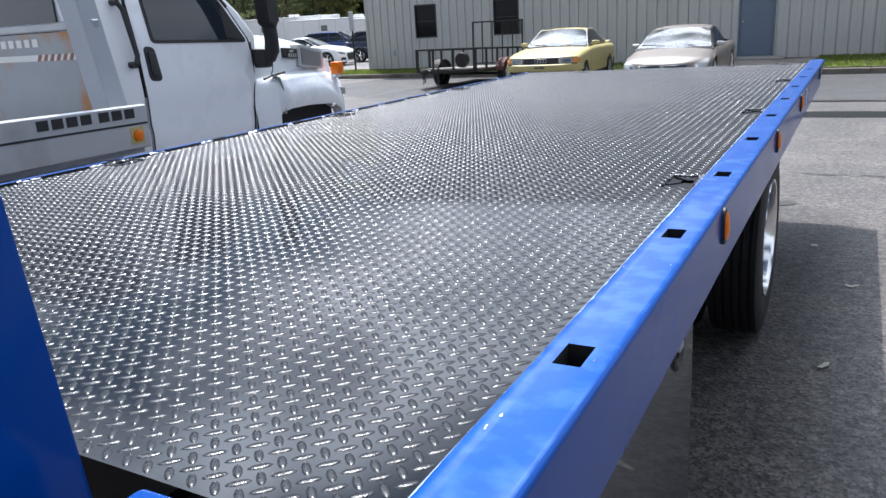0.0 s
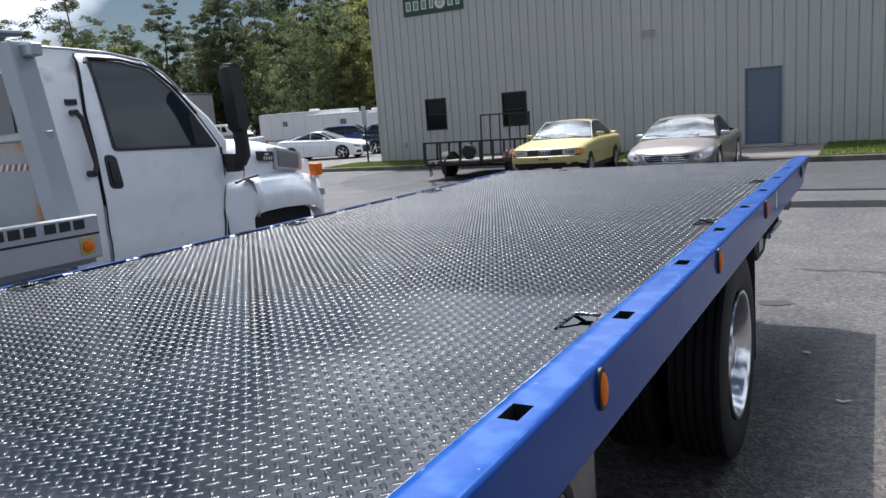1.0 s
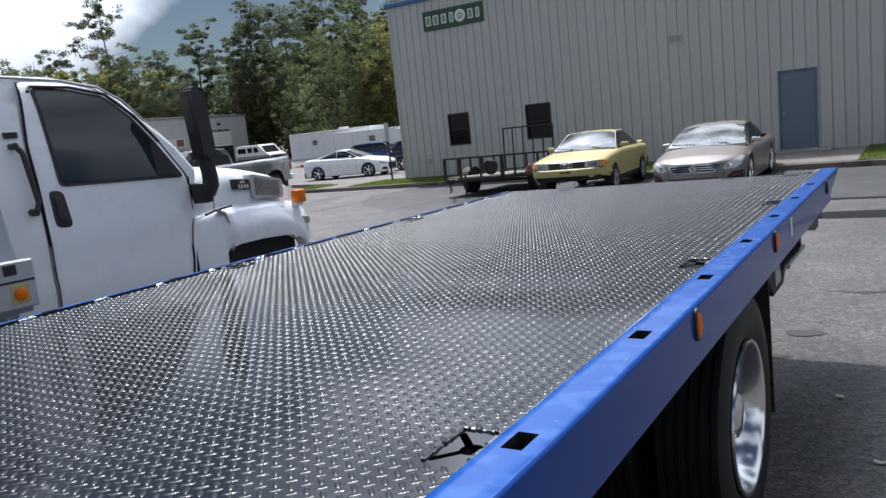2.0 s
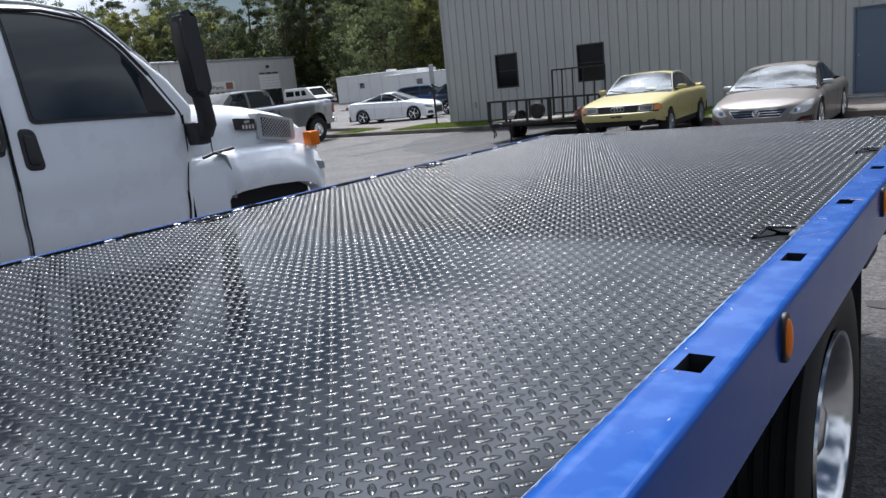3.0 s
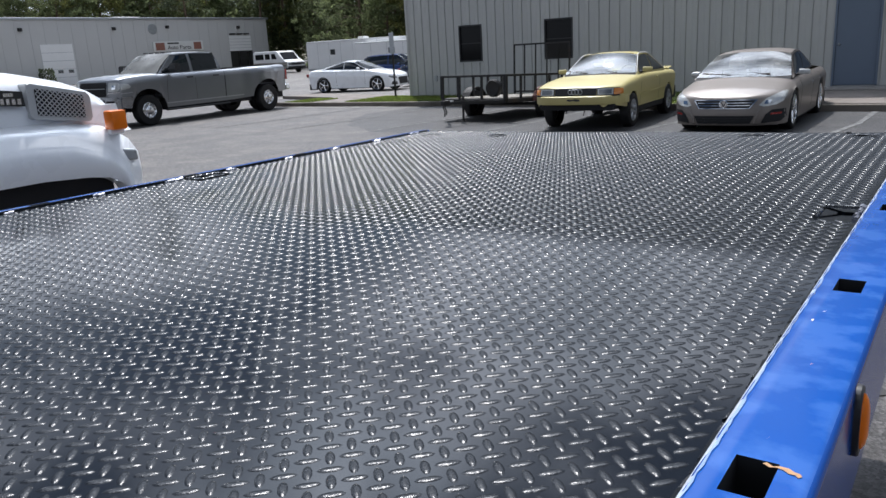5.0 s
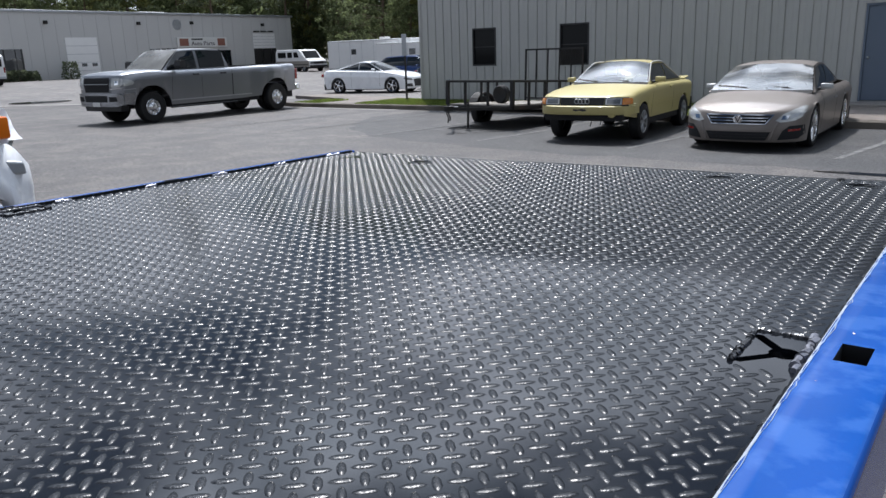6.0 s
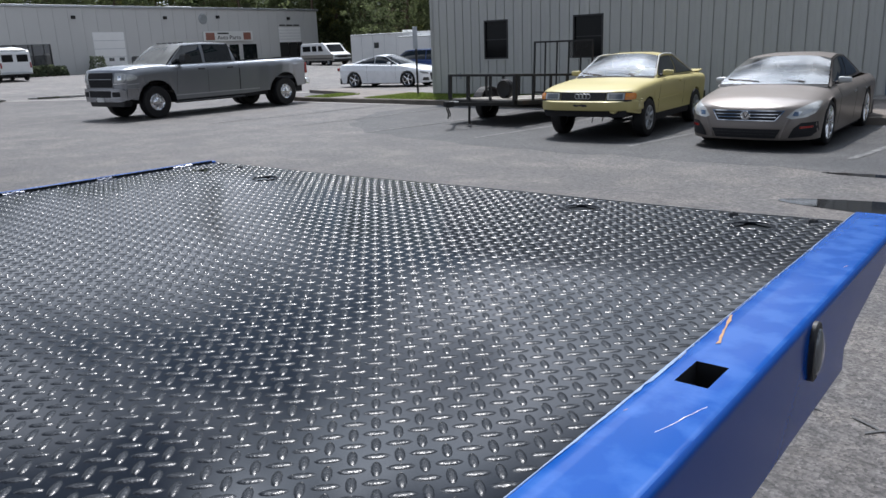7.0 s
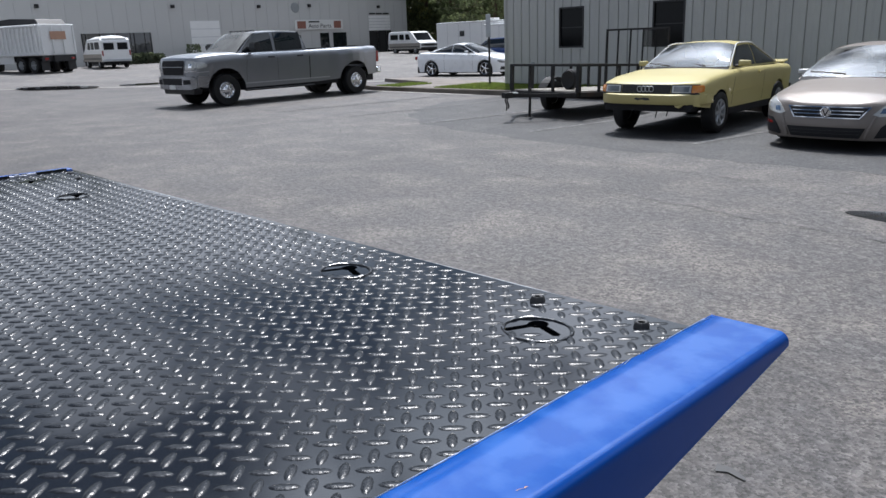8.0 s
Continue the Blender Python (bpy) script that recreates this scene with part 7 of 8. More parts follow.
side_plate("window_trim", rounded([(3.455, 1.635), (4.385, 1.600), (4.235, 1.855), (4.105, 2.045), (3.945, 2.200), (3.72, 2.250), (3.470, 2.262), (3.462, 1.95)], 0.04), M_PLASTIC, wdoor, 0.012, 0.03, "black rubber window trim")
side_plate("side_window", rounded([(3.476, 1.654), (4.185, 1.628), (4.195, 1.872), (4.085, 2.035), (3.935, 2.182), (3.715, 2.233), (3.488, 2.243), (3.480, 1.95)], 0.025), M_SIDE, wdoor, 0.0155, 0.02, "dark tinted side window")
side_plate("quarter_sail", [(4.17, 1.645), (4.36, 1.612), (4.225, 1.845), (4.18, 1.855)], M_PLASTIC, wdoor, 0.0165, 0.02)
for rim_pts in ([(4.296, 0.67), (4.330, 0.95), (4.356, 1.17), (4.402, 1.42), (4.418, 1.598)], [(3.300, 0.67), (3.307, 1.03), (3.314, 1.42), (3.331, 1.90), (3.410, 2.300)]):
    bm = B()
    fine = [Vector(p).lerp(Vector(q), k / 6) for p, q in zip(rim_pts, rim_pts[1:]) for k in range(6)] + [Vector(rim_pts[-1])]
    for p, q in zip(fine, fine[1:]):
        rod(bm, (-lean(p.y) + 0.013, *p), (-lean(q.y) + 0.013, *q), 0.0050, seg=6)
    part("door_seam", bm, M_HOLE, wt, smooth=True)
# rain guard along the window's top
bm = B()
line = [(3.44, 2.235), (3.47, 2.27), (3.72, 2.262), (3.955, 2.212), (4.12, 2.055), (4.25, 1.865)]
for p, q in zip(line, line[1:]):
    rod(bm, (-lean(p[1]) + 0.024, *p), (-lean(q[1]) + 0.024, *q), 0.011, seg=8)
part("rain_guard", bm, M_PLASTIC, wdoor, smooth=True)
side_plate("cab_corner", [(3.045, 0.68), (3.286, 0.68), (3.290, 1.03), (3.298, 1.42), (3.314, 1.90), (3.36, 2.20), (3.045, 2.20)], material("rust_streaked_white_paint", (0.80, 0.81, 0.83), 0.4, 0, 0.03, 2.5, 0.02, 150, dirt=(0.34, 0.25, 0.18), dirt_at=0.57, dirt_scale=3.0), wt, 0.003, 0.02, "rust-streaked white cab corner")
hp = rounded([(3.372, 1.390), (3.482, 1.380), (3.466, 1.610), (3.374, 1.622)], 0.040)
side_plate("handle_pocket", hp, M_PLASTIC, wdoor, 0.012, 0.02, "black door handle", 0.004)
side_plate("handle_paddle", rounded([(3.394, 1.42), (3.456, 1.412), (3.444, 1.575), (3.394, 1.585)], 0.03), M_PLASTIC, wdoor, 0.024, 0.012, bevel=0.004)
bm = B()
for p, q in (((3.235, 1.905), (3.265, 1.86)), ((3.265, 1.86), (3.275, 1.56)), ((3.275, 1.56), (3.25, 1.505))):
    rod(bm, (-lean(p[1]) + 0.055, *p), (-lean(q[1]) + 0.055, *q), 0.017, seg=10)
rod(bm, (-lean(1.9) - 0.01, 3.235, 1.905), (-lean(1.9) + 0.06, 3.235, 1.905), 0.02, seg=10)
rod(bm, (-lean(1.5) - 0.01, 3.245, 1.505), (-lean(1.5) + 0.06, 3.245, 1.505), 0.022, seg=10)
part("grab_bar", bm, M_PLASTIC, wt, "black grab bar", smooth=True)
part("side_vent", box(B(), -0.11, -0.085, 3.21, 3.29, 1.955, 1.995, 0.004), M_PLASTIC, wt)
# windscreen
bm = B()
pane_grid(bm, (-0.14, 4.55, 1.67), (-WW + 0.14, 4.55, 1.67), (-0.27, 4.07, 2.22), (-WW + 0.27, 4.07, 2.22), 0.17)
part("windscreen", bm, M_GLASS, wt, smooth=True)
# hood: narrow above, fenders swelling below
hood_y = [4.36, 4.50, 4.70, 4.90, 5.10, 5.25, 5.38, 5.48, 5.56, 5.62, 5.65, 5.66]
hood_top = [(4.36, 1.655), (4.75, 1.650), (4.95, 1.632), (5.11, 1.604), (5.22, 1.580), (5.34, 1.556), (5.43, 1.530), (5.52, 1.490), (5.58, 1.445), (5.63, 1.37), (5.65, 1.31), (5.66, 1.24)]
rows = []
for y in hood_y:
    t = lerp_table(hood_top, y)
    e = lerp_table([(4.36, 0.075), (4.9, 0.10), (5.3, 0.125), (5.56, 0.16), (5.66, 0.25)], y)
    half = [(-0.045 - e * 0.25, 1.24), (-0.055 - e * 0.5, 1.30), (-e * 0.8, 1.40), (-e - 0.02, min(1.52, t - 0.06)), (-e - 0.07, t - 0.025), (-e - 0.18, t), (-e - 0.50, t + 0.025)]
    half = [(x, min(z, t + 0.03)) for x, z in half]
    rows.append([(x, y, z) for x, z in half] + [(-WW - x, y, z) for x, z in half[::-1]])
bm = B()
loft(bm, rows)
bm.faces.new([bm.verts.new(p) for p in rows[-1]])
bmesh.ops.remove_doubles(bm, verts=bm.verts[:], dist=1e-4)
hood = part("hood", bm, M_WHITE, wt, "white sloping truck hood", smooth=True, angle=60)


def fender(sx):
    """The bulging wing with its wheel arch."""
    bm = B()
    rows = []
    N = 56
    for k in range(N + 1):
        y = 4.385 + (5.645 - 4.385) * k / N
        top = lerp_table([(4.33, 1.30), (4.55, 1.315), (4.8, 1.325), (5.2, 1.315), (5.45, 1.28), (5.58, 1.21), (5.645, 1.12)], y)
        bulge = lerp_table([(4.385, -0.008), (4.45, 0.006), (4.66, 0.018), (4.72, 0.050), (5.3, 0.06), (5.52, 0.045), (5.645, -0.06)], y)
        low = lerp_table([(4.33, 0.62), (4.645, 0.62), (4.646, 0.95), (4.672, 1.015), (4.75, 1.035), (5.0, 1.038), (5.25, 1.022), (5.38, 1.0), (5.46, 0.955), (5.50, 0.88), (5.505, 0.72), (5.66, 0.72)], y)
        ridge = lerp_table([(4.33, 1.19), (4.7, 1.203), (5.0, 1.212), (5.2, 1.192), (5.4, 1.115), (5.5, 1.02), (5.6, 0.93)], y)
        lip = lerp_table([(4.66, 0.0), (4.74, 0.014), (5.4, 0.014), (5.55, 0.0)], y)
        sec = [(-0.20, top + 0.02), (-0.10, top + 0.012), (-0.03 + bulge * 0.4, top - 0.012), (bulge * 0.75, min(top - 0.05, ridge + 0.06)), (bulge * 0.92, ridge + 0.012), (0.004 + bulge + lip, ridge - 0.010), (0.006 + bulge + lip, min(ridge - 0.03, (ridge + low) / 2)), (bulge + lip, low + 0.03), (-0.012 + bulge + lip, low), (-0.06, low)]
        rows.append([(x if sx > 0 else -WW - x, y, z) for x, z in sec])
    loft(bm, rows)
    bm.faces.new([bm.verts.new(p) for p in rows[-1]])
    bmesh.ops.remove_doubles(bm, verts=bm.verts[:], dist=1e-4)
    bmesh.ops.recalc_face_normals(bm, faces=bm.faces[:])
    return part("fender", bm, M_WHITE, wt, "white bulging front fender", smooth=True, angle=60)


fen = fender(1)
fender(-1)
part("wheel_well", box(B(), -0.35, -0.065, 4.60, 5.46, 0.5, 1.22), M_HOLE, wt)
bm = B()
prism(bm, [(5.47, 0.60), (5.66, 0.60), (5.68, 0.78), (5.64, 0.86), (5.47, 0.86)], "x", -WW - 0.02, 0.02, 0.02, 2)
part("front_bumper", bm, M_CHROME, wt, "chrome front bumper", smooth=True)
part("radiator_grille", box(B(), -WW + 0.55, -0.55, 5.555, 5.60, 0.88, 1.30, 0.01), M_PLASTIC, wt)
for x in (-0.30, -WW + 0.30):
    part("headlight", box(B(), x - 0.14, x + 0.14, 5.54, 5.605, 1.0, 1.16, 0.02, 2), M_CLEAR, wt)
part("corner_lamp", prism(B(), [(5.50, 1.075), (5.600, 1.07), (5.590, 1.135), (5.50, 1.15)], "x", -0.12, 0.02, 0.012, 2), M_STEEL, fen, "clear corner lamp")
amb = part("turn_lamp_base", box(B(), -0.02, 0.03, 5.44, 5.53, 1.235, 1.275, 0.006), M_WHITE, fen)
part("turn_lamp", box(B(), -0.02, 0.072, 5.435, 5.530, 1.262, 1.372, 0.014, 2), M_AMBER, fen, "amber turn lamp on the fender", smooth=True)
# hood vent with mesh, badge with bars
VENT = [Vector(p) for p in ((5.055, 1.555), (5.405, 1.478), (5.400, 1.318), (5.052, 1.362))]


def in_vent(u, v, shrink=1.0):
    u, v = 0.5 + (u - 0.5) * shrink, 0.5 + (v - 0.5) * shrink
    return VENT[0].lerp(VENT[1], u).lerp(VENT[3].lerp(VENT[2], u), v)


hv = part("hood_vent", prism(B(), rounded([tuple(p) for p in VENT], 0.025), "x", -0.20, -0.062, 0.006), M_RAILGREY, hood, "silver framed mesh vent")
part("vent_dark", prism(B(), rounded([tuple(in_vent(u, v, 0.76)) for u, v in ((0, 0), (1, 0), (1, 1), (0, 1))], 0.012), "x", -0.20, -0.058), M_HOLE, hv)
for k in range(1, 15):
    c = 1.5 * k / 15
    ends = [(max(0.0, c - 0.5), min(1.0, 2 * c)), (min(1.0, c), max(0.0, 2 * (c - 1)))]
    for flip in (0, 1):
        bm = B()
        a, b = (in_vent(1 - u if flip else u, v, 0.76) for u, v in ends)
        rod(bm, (-0.055, *a), (-0.055, *b), 0.003, seg=5)
        part("mesh_wire", bm, M_RAILGREY, hv)
bd = part("badge", prism(B(), [(4.872, 1.530), (5.025, 1.512), (5.030, 1.434), (4.878, 1.450)], "x", -0.10, -0.048), M_INK, hood, "black maker badge with chrome bars")
for k in range(4):
    part("badge_bar", box(B(), -0.049, -0.045, 4.905 + 0.029 * k, 4.923 + 0.029 * k, 1.452 - 0.002 * k, 1.482 - 0.002 * k), M_CHROME, bd)
part("badge_bar", box(B(), -0.049, -0.045, 4.925, 4.975, 1.490, 1.508), M_CHROME, bd)
bm = B()
for p, q in (((0.01, 4.50, 1.302), (0.02, 4.58, 1.322)), ((0.02, 4.58, 1.322), (0.02, 4.75, 1.338))):
    rod(bm, p, q, 0.0105, seg=8)
part("hood_latch", bm, M_PLASTIC, hood, "dark hood latch", smooth=True)
part("fender_seam", prism(B(), [(4.690, 1.00), (4.697, 1.00), (4.704, 1.10), (4.693, 1.21), (4.666, 1.298), (4.60, 1.330), (4.597, 1.324), (4.660, 1.292), (4.686, 1.208), (4.697, 1.10)], "x", -0.02, 0.043), M_STEEL, fen)
bm = B()
rod(bm, (-WW + 0.10, 5.62, 1.28), (-WW + 0.10, 5.60, 2.05), 0.004, 0.002, seg=6)
part("antenna", bm, M_PLASTIC, wt, "thin black whip antenna")
# tall mirror on its bracket
mr = new("mirror")
mr.parent = wt
bm = B()
prism(bm, rounded([(4.335, 2.205), (4.45, 2.225), (4.492, 1.70), (4.380, 1.69)], 0.045), "x", 0.125, 0.246, 0.035, 4)
part("housing", bm, M_PLASTIC, mr, "tall black mirror housing", smooth=True)
part("mirror_glass", prism(B(), [(4.371, 1.745), (4.386, 1.745), (4.354, 2.155), (4.336, 2.155)], "x", 0.135, 0.225, 0.004), M_BLACK, mr)
bm = B()
rows = []
for x, y, z, a, b in ((0.185, 4.430, 1.76, 0.048, 0.050), (0.182, 4.440, 1.68, 0.046, 0.050), (0.172, 4.458, 1.60, 0.046, 0.050), (0.150, 4.476, 1.52, 0.050, 0.050), (0.08, 4.475, 1.455, 0.07, 0.050)):
    rows.append([(x + a * math.copysign(abs(math.cos(t)) ** 0.6, math.cos(t)), y + b * math.copysign(abs(math.sin(t)) ** 0.6, math.sin(t)), z - 0.25 * a * math.cos(t) * (1.76 - z) / 0.27) for t in [2 * math.pi * k / 16 for k in range(16)]])
loft(bm, [r + r[:1] for r in rows])
bmesh.ops.remove_doubles(bm, verts=bm.verts[:], dist=1e-4)
part("lower_arm", bm, M_PLASTIC, mr, smooth=True)
bm = B()
box(bm, -0.06, 0.12, 4.415, 4.515, 1.395, 1.545, 0.02, 2)
part("mount", bm, M_PLASTIC, mr, smooth=True)
bm = B()
for a, b in (((0.12, 4.51, 1.50), (0.10, 4.515, 1.38)), ((0.10, 4.515, 1.38), (0.03, 4.57, 1.325))):
    rod(bm, a, b, 0.004, seg=6)
part("cable", bm, M_PLASTIC, mr)
# dark drip rail along the roof's edge
bm = B()
line = [(3.06, 2.345), (3.40, 2.335), (3.70, 2.315), (3.94, 2.262), (4.08, 2.165), (4.20, 2.02)]
for p, q in zip(line, line[1:]):
    rod(bm, (-lean(p[1]) + 0.004, *p), (-lean(q[1]) + 0.004, *q), 0.009, seg=8)
part("drip_rail", bm, M_STEEL, wt, smooth=True)
# light bar
lb = part("light_bar", box(B(), -1.75, -0.30, 2.90, 3.14, 2.40, 2.445, 0.02, 2), M_CLEAR, wt, "flat clear light bar")
part("light_bar_foot", box(B(), -1.6, -1.5, 3.03, 3.1, 2.32, 2.399), M_STEEL, lb)
part("light_bar_foot", box(B(), -0.55, -0.45, 3.03, 3.1, 2.32, 2.399), M_STEEL, lb)
# wheels
for x, s in ((-0.20, 1), (-WW + 0.20, -1)):
    car_wheel(wt, x, 5.04, 0.44, 0.25, s, 0.25, 8, M_ALU)
for x, s in ((-0.10, 1), (-WW + 0.10, -1), (-0.40, 1), (-WW + 0.40, -1)):
    car_wheel(wt, x, 0.9, 0.44, 0.24, s, 0.25, 8, M_ALU)
for x in (-0.75, -WW + 0.75):
    part("chassis_rail", box(B(), x - 0.04, x + 0.04, -2.0, 5.4, 0.50, 0.74), M_BLACK, wt)
# bed with side rail, lettering bars, lamp
bedx = 0.35
bed = part("bed", box(B(), -WW - bedx + 0.06, bedx - 0.06, -2.6, 2.99, 0.98, 1.06), M_STEEL, wt, "grey steel truck bed")
rl = part("bed_rail", prism(B(), [(-2.6, 1.045), (3.005, 1.015), (3.005, 1.278), (-2.6, 1.378)], "x", bedx - 0.05, bedx, 0.008), M_RAILGREY, bed, "silver steel bed rail")
part("bed_rail", box(B(), -WW - bedx, -WW - bedx + 0.05, -2.6, 3.0, 1.02, 1.28, 0.008), M_STEEL, bed)
part("rail_groove", prism(B(), [(-2.6, 1.225), (2.995, 1.160), (2.995, 1.172), (-2.6, 1.242)], "x", bedx - 0.01, bedx + 0.003), M_INK, rl)
for k in range(7):
    y = 2.26 + 0.091 * k + (0.03 if k > 3 else 0)
    z = 1.205 + (2.9 - y) * 0.012
    bm = box(B(), bedx - 0.002, bedx + 0.005, y, y + 0.068, z, z + 0.056)
    part("letter_bar", bm, M_INK, rl)
ml = part("marker_base", box(B(), bedx - 0.002, bedx + 0.004, 2.855, 2.955, 1.045, 1.150, 0.002), M_YELLOW, rl)
bm = B()
lathe(bm, (bedx + 0.004, 2.905, 1.097), "x", [(0.036, 0.0), (0.034, 0.014), (0.022, 0.020), (0.0, 0.022)], 20)
part("marker_lamp", bm, M_AMBER, ml, "round amber marker lamp", smooth=True)
# headboard of the white truck's bed
hb = new("headboard")
hb.parent = wt
tagged(hb, "stained grey steel headboard with reflective tape")
hbx0, hbx1 = -WW - 0.1, 0.10
stained = material("stained_grey_steel", (0.33, 0.35, 0.37), 0.5, 0.3, 0.15, 3, 0.08, 90, 0.05, 60, dirt=(0.42, 0.21, 0.09), dirt_at=0.53, dirt_scale=2.2)
upright_grey = material("blue_grey_steel", (0.36, 0.385, 0.425), 0.5, 0.1, 0.1, 3, 0.06, 90, 0.03, 60)
part("lower_panel", box(B(), hbx0, hbx1, 2.94, 2.955, 1.06, 1.74), stained, hb)
part("top_tube", box(B(), hbx0, hbx1, 2.91, 2.99, 2.24, 2.32, 0.01), M_STEEL, hb)
part("mid_tube", box(B(), hbx0, hbx1, 2.92, 2.975, 1.745, 1.80, 0.008), M_STEEL, hb)
for s in (1, -1):
    xo = 0.24 if s > 0 else -WW - 0.24
    bm = B()
    prism(bm, [(xo - s * 0.20, 1.20), (xo - s * 0.03, 1.20), (xo - s * 0.26, 2.34), (xo - s * 0.44, 2.34)][::s], "y", 2.86, 3.0, 0.012, 2)
    part("upright", bm, upright_grey, hb, "sloped grey steel upright")
bm = B()
box(bm, -1.6, -0.05, 2.936, 2.9395, 1.565, 1.605)
part("tape", bm, M_SIGNW, hb, "white reflective tape")
for k in range(7):
    x = -0.52 + 0.065 * k
    bm = B()
    prism(bm, [(x, 1.565), (x + 0.03, 1.565), (x + 0.055, 1.605), (x + 0.025, 1.605)], "y", 2.932, 2.9355)
    part("tape_stripe", bm, M_SIGNR, hb)
for k in range(7):
    x = -1.05 + 0.085 * k
    part("letter_bar", box(B(), x, x + 0.055, 2.934, 2.9395, 1.655, 1.705), M_SIGNW, hb)
bm = B()
box(bm, -0.42, -0.26, 2.82, 2.905, 2.235, 2.305, 0.015, 2)
part("work_lamp", bm, M_SIGNW, hb, "white boxed work lamp")
part("lamp_lens", box(B(), -0.41, -0.27, 2.814, 2.821, 2.245, 2.295, 0.003), M_CLEAR, hb)
bm = B()
rod(bm, (-0.78, 2.90, 2.345), (-0.78, 2.90, 2.40), 0.04, seg=14)
part("red_lamp", bm, M_RED, hb, smooth=True)
part("rear_window", box(B(), -WW + 0.35, -0.35, 3.000, 3.012, 1.62, 2.18), M_SIDE, wt, "dark cab rear window")
bm = B()
bmesh.ops.create_uvsphere(bm, u_segments=12, v_segments=8, radius=0.10, matrix=Matrix.Translation((-0.40, 2.72, 1.13)) @ Matrix.Diagonal((1.5, 0.9, 0.7, 1)))
part("winch", bm, M_BLACK, bed, smooth=True)

# ---- far workshop ----
shop = thing("workshop", "long grey metal workshop with roller doors", "building", pose(-64.5, 0, 0.0))
part("wall", box(B(), -0.2, 0.0, -15, 63.1, 0.2, 6.02), M_WALL2, shop)
part("side_wall", box(B(), -22, -0.2, 62.9, 63.1, 0.2, 6.0), M_WALL2, shop)
part("side_wall", box(B(), -22, -0.2, -15, -14.8, 0.2, 6.0), M_WALL2, shop)
part("roof", prism(B(), [(0.08, 6.03), (-11, 6.9), (-22.2, 6.03), (-22.2, 6.0), (0.08, 6.021)], "y", -15.2, 63.3), M_WALL2, shop)
part("eave_trim", box(B(), 0.0, 0.16, -15.2, 63.3, 5.98, 6.17, 0.01), M_STEEL, shop)
for k in range(64):
    part("cladding_rib", box(B(), 0.0, 0.03, -14.4 + 1.22 * k, -14.34 + 1.22 * k, 0.45, 5.98), M_WALL2, shop)


def roller_door(y0, y1, z0, z1, windows=True):
    d = part("roller_door", box(B(), 0.0, 0.05, y0, y1, z0, z1, 0.005), M_DOORWHITE, shop, "white sectional door")
    for k in range(1, 5):
        z = z0 + (z1 - z0) * k / 5
        part("door_joint", box(B(), 0.05, 0.055, y0 + 0.02, y1 - 0.02, z - 0.015, z + 0.015), M_STEEL, d)
    if windows:
        for k in range(3):
            w = (y1 - y0) / 3
            part("door_light", box(B(), 0.05, 0.06, y0 + w * k + 0.25 * w, y0 + w * k + 0.75 * w, z0 + (z1 - z0) * 0.30, z0 + (z1 - z0) * 0.38), M_GLASS, d)
    return d


roller_door(37.45, 40.3, 0.45, 3.95)
roller_door(57.65, 60.6, 2.75, 4.30, False)
# black sheet on the wall stands in for the shade of an open bay
part("open_bay", box(B(), 0.0, 0.03, 57.65, 60.7, 0.45, 2.75), M_INK, shop)
for k in range(3):
    part("vent_hood", box(B(), 0.0, 0.15, 57.8 + 0.95 * k, 58.5 + 0.95 * k, 4.42, 4.56), M_INK, shop)
part("entry_glass", box(B(), 0.0, 0.03, 28.0, 33.8, 0.45, 3.05), M_GLASS, shop)
for k in range(5):
    part("entry_mullion", box(B(), 0.03, 0.07, 28.0 + 1.42 * k, 28.08 + 1.42 * k, 0.45, 3.05), M_PLASTIC, shop)
part("shop_door", box(B(), 0.0, 0.04, 51.3, 52.4, 0.45, 2.65), M_GLASS, shop)
part("shop_window", box(B(), 0.0, 0.04, 52.9, 54.6, 1.1, 2.65), M_GLASS, shop)
sg = part("shop_sign", box(B(), 0.0, 0.22, 48.3, 54.1, 2.98, 3.92, 0.02), M_SIGNW, shop, "white shop sign with red ends")
part("sign_end", box(B(), 0.221, 0.235, 48.55, 49.55, 3.10, 3.80), M_SIGNR, sg)
part("sign_end", box(B(), 0.221, 0.235, 52.95, 53.85, 3.10, 3.80), M_SIGNR, sg)
for word, y, wide in (("Auto", 49.85, 1.22), ("Parts", 51.24, 1.36)):
    fc = bpy.data.curves.new("sign_word", "FONT")
    fc.body, fc.size, fc.extrude = word, 0.72, 0.008
    fo = new("sign_word", fc)
    tm = bpy.data.meshes.new_from_object(fo.evaluated_get(bpy.context.evaluated_depsgraph_get()))
    bpy.data.objects.remove(fo)
    tm.materials.append(M_INK)
    to = new("sign_word", tm)
    to.parent = sg
    to.matrix_basis = Matrix.Translation((0.232, y, 3.16)) @ Euler((radians(90), 0, radians(90))).to_matrix().to_4x4() @ Matrix.Diagonal((wide / max(v.co.x for v in tm.vertices), 0.75, 1, 1))
part("sign_bar", box(B(), 0.222, 0.234, 49.9, 51.2, 3.66, 3.80), M_INK, sg)
for y, z in ((25, 5.2), (36, 5.2), (44.5, 5.2), (50.2, 5.3), (59.0, 5.2)):
    lp = part("wall_lamp", box(B(), 0.0, 0.25, y - 0.15, y + 0.15, z - 0.16, z + 0.12, 0.02), M_TRAILER, shop, "dark wall lamp")
part("fan_shroud", lathe(B(), (0.02, 48.6, 5.1), "x", [(0.0, 0.05), (0.45, 0.05), (0.5, 0.0)], 20), M_STEEL, shop)
for y in (45.5, 24.0):
    part("roof_unit", box(B(), -3.0, -1.0, y, y + 2.6, 6.10, 6.30, 0.03), M_SIGNW, shop)


